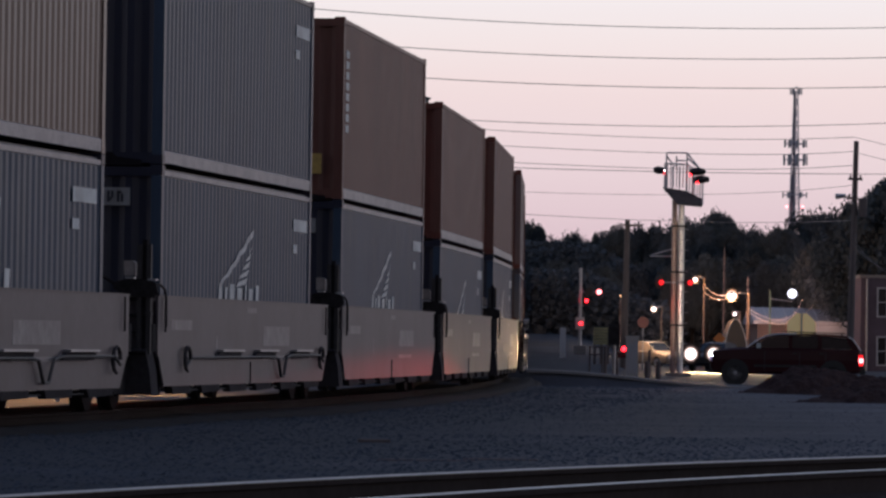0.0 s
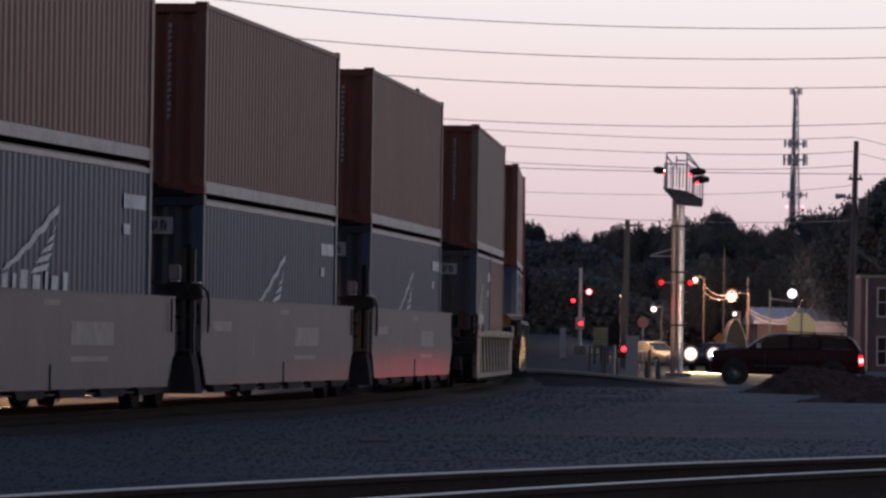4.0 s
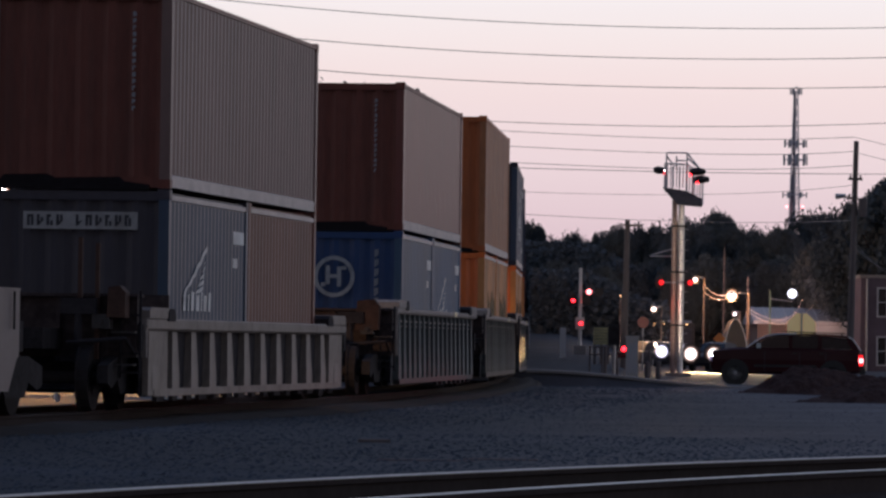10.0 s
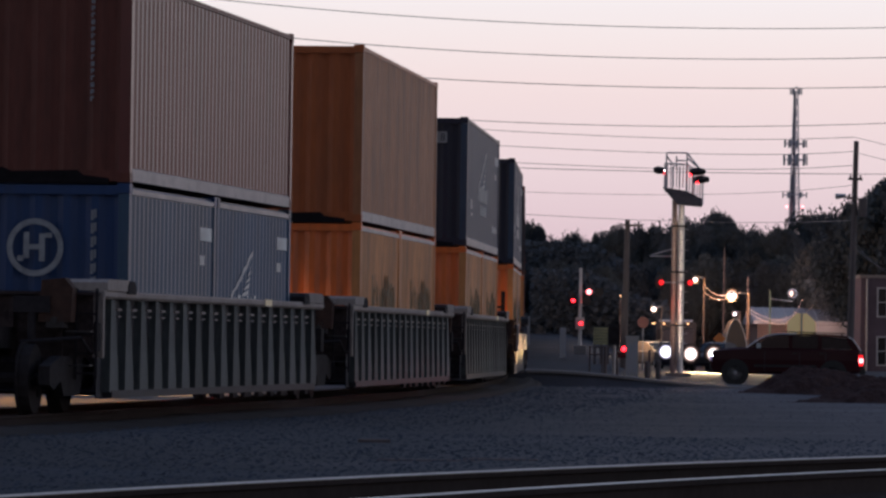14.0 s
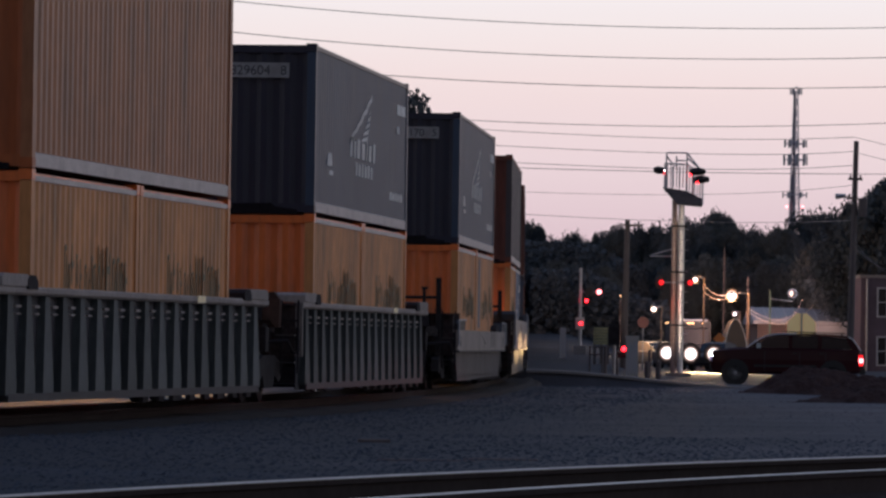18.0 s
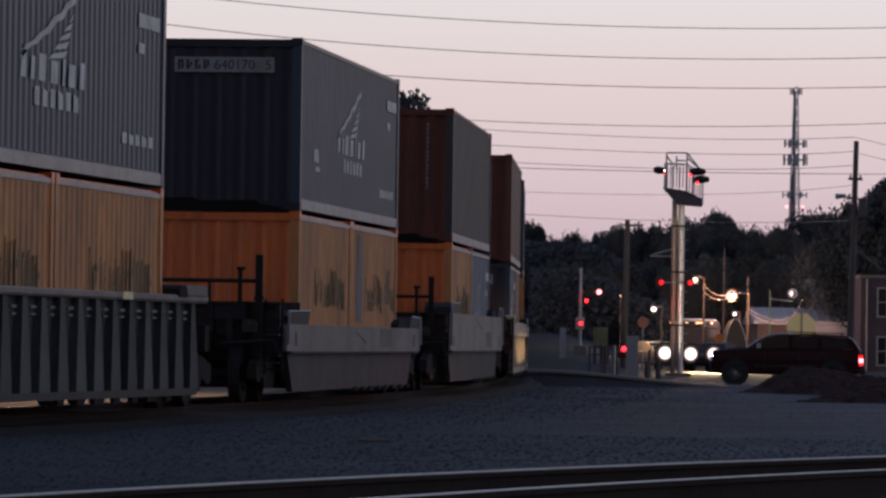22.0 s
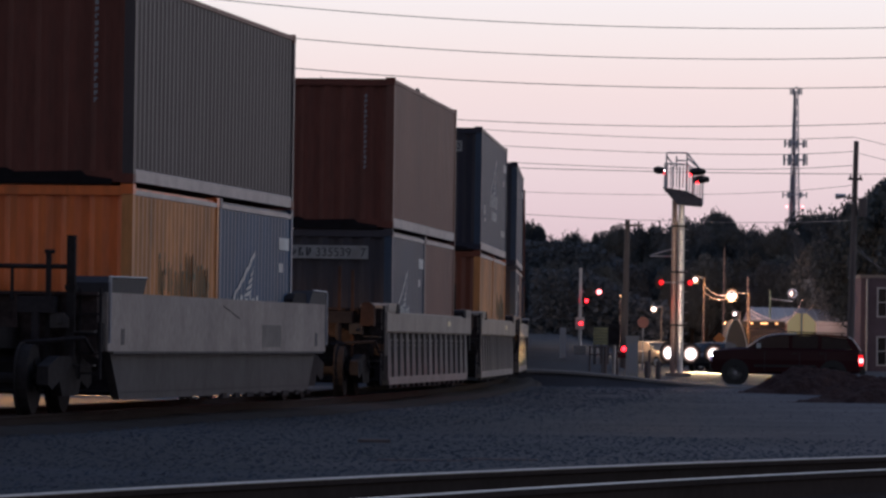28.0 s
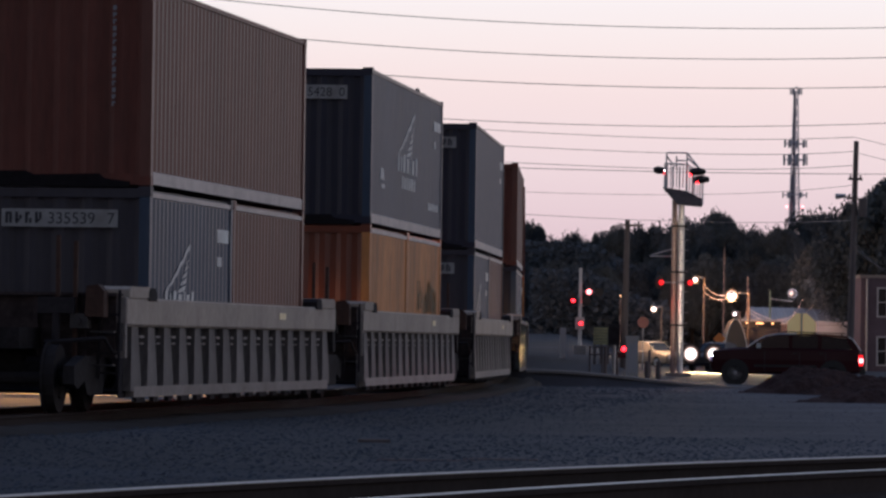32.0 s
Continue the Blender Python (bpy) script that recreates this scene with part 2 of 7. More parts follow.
    "sign_orange": mat("orange_reflective_sheet", (0.75, 0.22, 0.04), 0.4),
    "green_pole": mat("green_painted_steel", (0.11, 0.18, 0.13), 0.5),
    "dark_glass": mat("tinted_glass", (0.01, 0.011, 0.012), 0.08, vary=0.02, spec=0.4),
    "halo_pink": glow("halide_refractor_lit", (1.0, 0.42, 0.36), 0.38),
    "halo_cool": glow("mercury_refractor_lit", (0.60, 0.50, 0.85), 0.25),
    "sign_glow": glow("self_glowing_cream_sign", (1.0, 0.76, 0.38), 0.12),
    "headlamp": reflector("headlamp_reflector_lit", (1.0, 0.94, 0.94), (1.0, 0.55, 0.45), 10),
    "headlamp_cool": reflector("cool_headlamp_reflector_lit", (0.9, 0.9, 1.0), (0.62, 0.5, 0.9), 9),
    "bowl_warm": reflector("sodium_glare_lit", (1.0, 0.88, 0.84), (1.0, 0.42, 0.24), 22),
    "bowl_pink": reflector("halide_glare_lit", (1.0, 0.86, 0.88), (1.0, 0.42, 0.40), 8),
    "bowl_cool": reflector("mercury_glare_lit", (0.88, 0.9, 1.0), (0.46, 0.42, 0.95), 7),
    "pane": mat("thin_tinted_car_glass", (0.02, 0.02, 0.022), 0.05, vary=0.02),
    "lamp_blue": glow("xenon_headlamp_lit", (0.85, 0.86, 1.0), 30),
    "lamp_pink": glow("metal_halide_lamp_lit", (1.0, 0.85, 0.88), 18),
    "red_lit": glow("red_signal_lens_lit", (1.0, 0.018, 0.03), 8),
    "green_lit": glow("green_signal_lens_lit", (0.10, 1.0, 0.55), 6),
    "red_bright": glow("brake_lens_lit", (1.0, 0.22, 0.24), 6),
    "sign_dull": mat("faded_red_sign_sheet", (0.32, 0.10, 0.08), 0.5),
    "red_dim": glow("red_signal_lens_faint", (0.9, 0.015, 0.02), 1.5),
    "amber_lit": glow("amber_marker_lens_lit", (1.0, 0.55, 0.25), 3),
    "window_lit": glow("warm_lit_window", (1.0, 0.55, 0.15), 1.6),
    "smudge": mat("dark_streaked_grime", (0.15, 0.125, 0.065), 0.7, vary=0.3),
    "bluepatch": mat("blue_grey_worn_patch", (0.10, 0.095, 0.13), 0.6, vary=0.3),
}

M["pane"].node_tree.nodes["Principled BSDF"].inputs["Transmission Weight"].default_value = 0.75

# ---- mesh helpers ----
def box(bm, x0, x1, y0, y1, z0, z1):
    v = [bm.verts.new(c) for c in ((x0, y0, z0), (x1, y0, z0), (x1, y1, z0), (x0, y1, z0), (x0, y0, z1), (x1, y0, z1), (x1, y1, z1), (x0, y1, z1))]
    for f in ((0, 3, 2, 1), (4, 5, 6, 7), (0, 1, 5, 4), (1, 2, 6, 5), (2, 3, 7, 6), (3, 0, 4, 7)):
        bm.faces.new([v[i] for i in f])
    return bm


def rod(bm, a, b, r0, r1=None, n=10):
    """A round bar from a to b, tapered from r0 to r1."""
    a, b = Vector(a), Vector(b)
    r1 = r0 if r1 is None else r1
    q = (b - a).to_track_quat("Z", "Y").to_matrix()
    lo, hi = [], []
    for i in range(n):
        d = q @ Vector((math.cos(i * math.tau / n), math.sin(i * math.tau / n), 0))
        lo.append(bm.verts.new(a + d * r0))
        hi.append(bm.verts.new(b + d * r1))
    for i in range(n):
        j = (i + 1) % n
        bm.faces.new((lo[i], lo[j], hi[j], hi[i]))
    bm.faces.new(lo[::-1])
    bm.faces.new(hi)
    return bm


def prism(bm, profile, axis, a, b):
    """A closed outline (list of 2D points) swept along axis 'x', 'y' or 'z' from a to b."""
    def at(p, h):
        return {"x": (h, p[0], p[1]), "y": (p[0], h, p[1]), "z": (p[0], p[1], h)}[axis]
    lo = [bm.verts.new(at(p, a)) for p in profile]
    hi = [bm.verts.new(at(p, b)) for p in profile]
    n = len(profile)
    for i in range(n):
        j = (i + 1) % n
        bm.faces.new((lo[i], lo[j], hi[j], hi[i]))
    bm.faces.new(lo[::-1])
    bm.faces.new(hi)
    return bm


def ball(bm, c, r, u=10, v=6):
    bmesh.ops.create_uvsphere(bm, u_segments=u, v_segments=v, radius=r, matrix=Matrix.Translation(c))
    return bm


DATA = {}


def mesh_of(key, make, material):
    """One shared mesh for each key and material."""
    k = (key, material)
    if k not in DATA:
        bm = bmesh.new()
        make(bm)
        bmesh.ops.recalc_face_normals(bm, faces=bm.faces[:])
        me = bpy.data.meshes.new(str(key).split(":")[0])
        bm.to_mesh(me)
        bm.free()
        me.materials.append(M[material])
        DATA[k] = me
    return DATA[k]


def part(name, key, make, material, parent, label="", at=None):
    ob = new(name, mesh_of(key, make, material))
    ob.parent = parent
    if at is not None:
        ob.matrix_basis = at
    if label:
        ob["label"] = label
    return ob


def thing(name, label, category, group="", kind="", at=None):
    ob = new(name)
    ob.empty_display_size = 0.3
    if at is not None:
        ob.matrix_basis = at
    return tagged(ob, label, category, group, kind)


def solid(name, make, material, label, category="", group="", kind="", at=None):
    """A thing that is one mesh."""
    ob = new(name, mesh_of(name + ":" + label + str(len(DATA)), make, material))
    if at is not None:
        ob.matrix_basis = at
    return tagged(ob, label, category, group, kind)


T = Matrix.Translation


# ---- the main track: an easing left-hand curve, straight beyond the crossing ----
RAIL_Z = 0.41          # datum of the wagons
TRACK_Z = 0.35         # rail head of the train's track
STEP = 0.5
S_MIN, S_MAX = -140, 460


def bend(s):
    """Heading in radians at s; s grows away from the camera."""
    c = min(max(s, -60), 80)
    th = radians(6.598) - 1.9429e-3 * c + 0.2245e-5 * c * c / 2 + 2.889e-7 * c ** 3 / 3
    if s < -60:
        th += 1.0e-3 * (-60 - s)
    return th


ts = np.arange(S_MIN, S_MAX + STEP, STEP)
th = np.array([bend(s) for s in ts])
px = np.concatenate([[0], np.cumsum((np.sin(th[1:]) + np.sin(th[:-1])) / 2 * STEP)])
py = np.concatenate([[0], np.cumsum((np.cos(th[1:]) + np.cos(th[:-1])) / 2 * STEP)])
i0 = int(-S_MIN / STEP)
px += -1.5966 - px[i0]
py += 82.225 - py[i0]


def side_at(s):
    """The line of the containers' camera-facing side."""
    return Vector((float(np.interp(s, ts, px)), float(np.interp(s, ts, py)), 0))


def centre_at(s, off=0.0):
    """The track's centre line, shifted by off towards the camera side."""
    h = bend(s)
    return side_at(s) + Vector((math.cos(h), -math.sin(h), 0)) * (off - 1.22)


def run(t):
    """Metres that the train has gone at t, counted from 16 s."""
    u = t - 16
    return 6.31424 * u - 0.046359 * u * u / 2 + 0.0013235 * u ** 3 / 6


def unit_pose(off, t):
    """Pose of the unit whose leading container end is at off at 16 s: y runs back along the train, x to the camera side, z from the rail."""
    s = off - run(t)
    a, b = side_at(s), side_at(s + 12.19)
    d = (b - a).normalized()
    n = Vector((d.y, -d.x, 0))
    o = a - n * 1.22
    m = Matrix(((n.x, d.x, 0, o.x), (n.y, d.y, 0, o.y), (0, 0, 1, RAIL_Z + 0.0002 * s), (0, 0, 0, 1)))
    return m

# ---- ground, tracks and road ----
def ease(a, b, v):
    u = min(max((v - a) / (b - a), 0), 1)
    return u * u * (3 - 2 * u)


def ground_z(x, y):
    z = ease(190, 330, y) * 1.9 * (1 - ease(0.026 * max(y, 5), 0.042 * max(y, 5), x)) + ease(330, 800, y) * 6.0
    if 5 < y < 156:                     # the yard lies almost at tie level beside the main track
        off = x - float(np.interp(y, py, px)) + 1.22
        end = 156 - 24 * ease(6, 12, off)
        z += 0.2 * ease(5, 30, y) * ease(end, end - 30, y) * ease(-4.2, -1.6, off)
    if y < 150:
        z += 0.035 * noise.noise((x * 0.25, y * 0.12, 0)) * ease(150, 120, y) if y > 10 else 0
    return z


def ground_mesh(bm):
    xs = [-1500, -700, -300, -150, -80] + [-50 + 2.5 * i for i in range(45)] + [90, 150, 300, 700, 1500]
    ys = [-300, -100, -40] + [-10 + 2.5 * i for i in range(150)] + [400, 480, 600, 800, 1200, 2000, 3000]
    g = [[bm.verts.new((x, y, ground_z(x, y) - 0.02)) for x in xs] for y in ys]
    for j in range(len(ys) - 1):
        for i in range(len(xs) - 1):
            bm.faces.new((g[j][i], g[j][i + 1], g[j + 1][i + 1], g[j + 1][i]))


solid("ground", ground_mesh, "gravel", "dark compacted gravel and asphalt yard at dusk", "ground", kind="structure")


def sweep(bm, profile, place, stations, closed=True):
    """Sweep a cross-section (offset, height) along a track; place(s, offset) gives the plan position."""
    rings = []
    for s in stations:
        rings.append([bm.verts.new((*place(s, o)[:2], h)) for o, h in profile])
    n = len(profile)
    for a, b in zip(rings, rings[1:]):
        for i in range(n if closed else n - 1):
            j = (i + 1) % n
            bm.faces.new((a[i], a[j], b[j], b[i]))
    if closed:
        bm.faces.new(rings[0][::-1])
        bm.faces.new(rings[-1])


def ballast_bed(bm, place, stations, z, half, toe):
    prof = [(-toe, -0.05), (-half - 0.5, z * 0.6), (-half, z), (-0.9, z + 0.02), (0, z), (0.9, z + 0.02), (half, z), (half + 0.5, z * 0.6), (toe, -0.05)]
    sweep(bm, prof, place, stations, closed=False)
    for v in bm.verts:
        v.co += Vector((noise.noise(v.co * 0.9) * 0.10, noise.noise(v.co * 0.9 + Vector((9, 0, 0))) * 0.10, noise.noise(v.co * 1.7) * 0.05))


MAIN = [s * 1.0 for s in range(-120, 440, 2)]


def siding_at(s, off=0.0):
    """The empty track in the foreground, by metres along its camera-far rail."""
    def p(u):
        return Vector((0.43 * u + 0.0085 * u * u, 29.75 + u, 0))
    d = (p(s + 0.01) - p(s - 0.01)).normalized()
    return p(s) + Vector((d.y, -d.x, 0)) * off


NEAR_Z = 0.53
NEAR = [-22 + 0.75 * i for i in range(72)]


def rail_profile(o, z, cap):
    """Rail below its head: foot, web, underside of the head."""
    return [(o - 0.07, z - 0.172), (o + 0.07, z - 0.172), (o + 0.07, z - 0.16), (o + 0.012, z - 0.14), (o + 0.012, z - 0.045), (o + 0.034, z - 0.038), (o + 0.034, z - cap), (o - 0.034, z - cap), (o - 0.034, z - 0.038), (o - 0.012, z - 0.045), (o - 0.012, z - 0.14), (o - 0.07, z - 0.16)]


def head_profile(o, z, cap):
    return [(o - 0.036, z - cap), (o + 0.036, z - cap), (o + 0.036, z - 0.005), (o + 0.028, z), (o - 0.028, z), (o - 0.036, z - 0.005)]


def railway(name, place, stations, z, offs, label, toe, half):
    solid(name + "_bed", lambda bm: ballast_bed(bm, place, stations, z - (0.20 if name == "siding_track" else 0.13), half, toe), "ballast", label, "track bed", kind="structure")
    for o in offs:
        cap = 0.009 if o < 0 else 0.006         # gauge face worn bright, field side rusty
        rail = thing("rail", "steel rail with a polished head and rusty web", "rail", group=label, kind="structure")
        part("web", "web:%s%.3f" % (name, o), lambda bm: sweep(bm, rail_profile(o, z, cap), place, stations), "rail_side", rail)
        part("head", "head:%s%.3f" % (name, o), lambda bm: sweep(bm, head_profile(o, z, cap), place, stations), "rail_top" if name == "siding_track" else "rail_dull", rail, "polished running surface")


railway("main_track", lambda s, o: centre_at(s, o), MAIN, TRACK_Z, (-0.7525, 0.7525), "dark ballasted main track on a curve", 1.80, 1.2)
railway("siding_track", lambda s, o: siding_at(s, o + 0.7525), NEAR, NEAR_Z, (-0.7525, 0.7525), "dark ballasted siding in the foreground", 3.2, 1.7)


def tie_mesh(bm):
    box(bm, -1.3, 1.3, -0.115, 0.115, -0.18, 0.0)
    bmesh.ops.bevel(bm, geom=bm.edges[:], offset=0.012, segments=1, affect="EDGES")


def main_ties(bm):
    s = -60
    while s < 150:
        h = bend(s)
        c = centre_at(s)
        n, d = Vector((math.cos(h), -math.sin(h), 0)), Vector((math.sin(h), math.cos(h), 0))
        pts = [c + n * a * 1.3 + d * b * 0.115 for a, b in ((-1, -1), (1, -1), (1, 1), (-1, 1))]
        lo = [bm.verts.new((p.x, p.y, TRACK_Z - 0.33)) for p in pts]
        hi = [bm.verts.new((p.x, p.y, TRACK_Z - 0.168)) for p in pts]
        bm.faces.new(hi)
        for i in range(4):
            bm.faces.new((lo[i], lo[(i + 1) % 4], hi[(i + 1) % 4], hi[i]))
        s += 0.53


solid("main_track_ties", main_ties, "tie", "creosoted timber ties under the main track", "railway tie", kind="stuff")


# road over the crossing, humped to rail level where it meets the track
def road_z(x):
    return 0.42 * (1 - ease(3.0, 9.4, x)) * ease(-14, -4, x) + 0.01


def road_mesh(bm):
    xs = [-45 + 1.5 * i for i in range(96)]
    rows = []
    for y in (157.0, 157.25, 163.5, 175.0):
        rows.append([bm.verts.new((x, y, road_z(x))) for x in xs])
    low = [bm.verts.new((x, 156.6, -0.06)) for x in xs]
    for a, b in zip([low] + rows, rows):
        for i in range(len(xs) - 1):
            bm.faces.new((a[i], a[i + 1], b[i + 1], b[i]))


def crossing_edge(bm):
    """Pale worn lip along the road's near edge."""
    xs = [2.6 + 0.4 * i for i in range(30)]
    for a, b in zip(xs, xs[1:]):
        za, zb = road_z(a) + 0.012, road_z(b) + 0.012
        v = [bm.verts.new(p) for p in ((a, 156.86, za - 0.07), (b, 156.86, zb - 0.07), (b, 156.86, zb), (a, 156.86, za), (a, 157.5, za - 0.02), (b, 157.5, zb - 0.02), (b, 157.6, zb + 0.002), (a, 157.6, za + 0.002))]
        for f in ((0, 1, 2, 3), (3, 2, 6, 7)):
            bm.faces.new([v[i] for i in f])


solid("crossing_edge", crossing_edge, "concrete", "pale worn concrete lip along the crossing road", "kerb", kind="structure")
solid("road", road_mesh, "asphalt", "worn asphalt road humped up to the level crossing", "road", kind="structure")


def apron_mesh(bm):
    """Smoother asphalt between the siding and the crossing, thinning out into the gravel."""
    uv = bm.loops.layers.uv.new("reach")
    rings = []
    for i in range(56):
        y = 42 + i * 2.1
        left = centre_at(y - 82).x + 2.3
        row = []
        for j in range(13):
            reach = (30 - left) * (j / 12) ** 1.6
            sink = 0.035 if i == 0 or j == 0 else 0.008
            row.append((bm.verts.new((left + reach, y, ground_z(left + reach, y) - sink)), reach, y))
        rings.append(row)
    for p, q in zip(rings, rings[1:]):
        for j in range(12):
            four = (p[j], p[j + 1], q[j + 1], q[j])
            f = bm.faces.new([k[0] for k in four])
            for lp, k in zip(f.loops, four):
                lp[uv].uv = (k[1] / 10, k[2] / 100)


def blend_apron():
    """Gravel tone at the apron's edge, asphalt tone further in, along an uneven line; the paling paints the sky's
    grazing sheen.
    """
    m = M["apron"]
    n, l = m.node_tree.nodes, m.node_tree.links
    b = n["Principled BSDF"]
    src = b.inputs["Base Color"].links[0].from_socket
    uvn, sp = n.new("ShaderNodeUVMap"), n.new("ShaderNodeSeparateXYZ")
    uvn.uv_map = "reach"
    l.new(uvn.outputs[0], sp.inputs[0])
    tc, ns = n.new("ShaderNodeTexCoord"), n.new("ShaderNodeTexNoise")
    ns.inputs["Scale"].default_value, ns.inputs["Detail"].default_value = 0.35, 7
    l.new(tc.outputs["Object"], ns.inputs["Vector"])
    ad = n.new("ShaderNodeMath")
    ad.operation = "ADD"
    l.new(sp.outputs["X"], ad.inputs[0])
    l.new(ns.outputs["Fac"], ad.inputs[1])
    # distance pales the colour too, as the sky's reflection would
    far = n.new("ShaderNodeMath")
    far.operation = "ADD"
    l.new(ad.outputs[0], far.inputs[0])
    l.new(sp.outputs["Y"], far.inputs[1])
    rg = n.new("ShaderNodeMapRange")
    rg.interpolation_type = "SMOOTHSTEP"
    l.new(far.outputs[0], rg.inputs[0])
    rg.inputs[1].default_value, rg.inputs[2].default_value = 1.3, 2.4
    mx = n.new("ShaderNodeMix")
    mx.data_type = "RGBA"
    l.new(rg.outputs[0], mx.inputs[0])
    mx.inputs[6].default_value = (0.026, 0.035, 0.047, 1)
    l.new(src, mx.inputs[7])
    l.new(mx.outputs[2], b.inputs["Base Color"])


blend_apron()
solid("apron", apron_mesh, "apron", "worn bluish asphalt apron beside the crossing", "pavement", kind="structure")


def far_road(bm):
    sweep(bm, [(-13.0, 0.012), (-2.15, 0.012)], lambda s, o: centre_at(s, o), [float(v) for v in range(-30, 62, 2)], closed=False)


def cess_low(s):
    p = centre_at(s, 2.2)
    return ground_z(p.x, p.y) - 0.03


# dark sheet that paints the shade at the ballast's foot
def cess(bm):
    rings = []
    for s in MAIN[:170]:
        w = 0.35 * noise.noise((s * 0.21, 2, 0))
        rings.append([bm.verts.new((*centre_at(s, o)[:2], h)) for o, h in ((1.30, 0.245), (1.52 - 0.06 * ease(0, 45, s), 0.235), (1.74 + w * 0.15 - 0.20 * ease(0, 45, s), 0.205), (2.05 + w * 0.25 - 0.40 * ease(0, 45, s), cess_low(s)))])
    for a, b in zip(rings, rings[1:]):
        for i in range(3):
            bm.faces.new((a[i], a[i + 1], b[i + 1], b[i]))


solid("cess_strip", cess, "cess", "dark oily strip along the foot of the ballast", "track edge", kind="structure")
solid("far_road", far_road, "asphalt", "lamp-lit asphalt strip beyond the track", "road", kind="structure")

# ---- the train ----
def corrugated(bm, length, height, pitch, depth, x, axis="y", z0=0.0, start=0.0, out=1):
    """A trapezoid-corrugated wall: crests at x, troughs depth further in."""
    n = max(1, round(length / pitch))
    p = length / n
    pts = []
    for i in range(n):
        a = start + i * p
        pts += [(a, 0), (a + p * 0.26, 0), (a + p * 0.5, -depth), (a + p * 0.76, -depth)]
    pts.append((start + length, 0))
    def co(a, d, z):
        return (x + out * d, a, z) if axis == "y" else (a, x + out * d, z)
    lo = [bm.verts.new(co(a, d, z0)) for a, d in pts]
    hi = [bm.verts.new(co(a, d, z0 + height)) for a, d in pts]
    for i in range(len(pts) - 1):
        bm.faces.new((lo[i], lo[i + 1], hi[i + 1], hi[i]))


W2 = 1.219


def writing(name, text, size, material, parent, at):
    """Lettering in the built-in font, turned into a flat mesh."""
    cu = bpy.data.curves.new(name, "FONT")
    cu.body, cu.size = text, size
    tmp = bpy.data.objects.new(name, cu)
    me = bpy.data.meshes.new_from_object(tmp)
    bpy.data.objects.remove(tmp)
    bpy.data.curves.remove(cu)
    me.materials.clear()
    me.materials.append(M[material])
    ob = new(name, me)
    ob.parent = parent
    ob.matrix_basis = at
    return ob


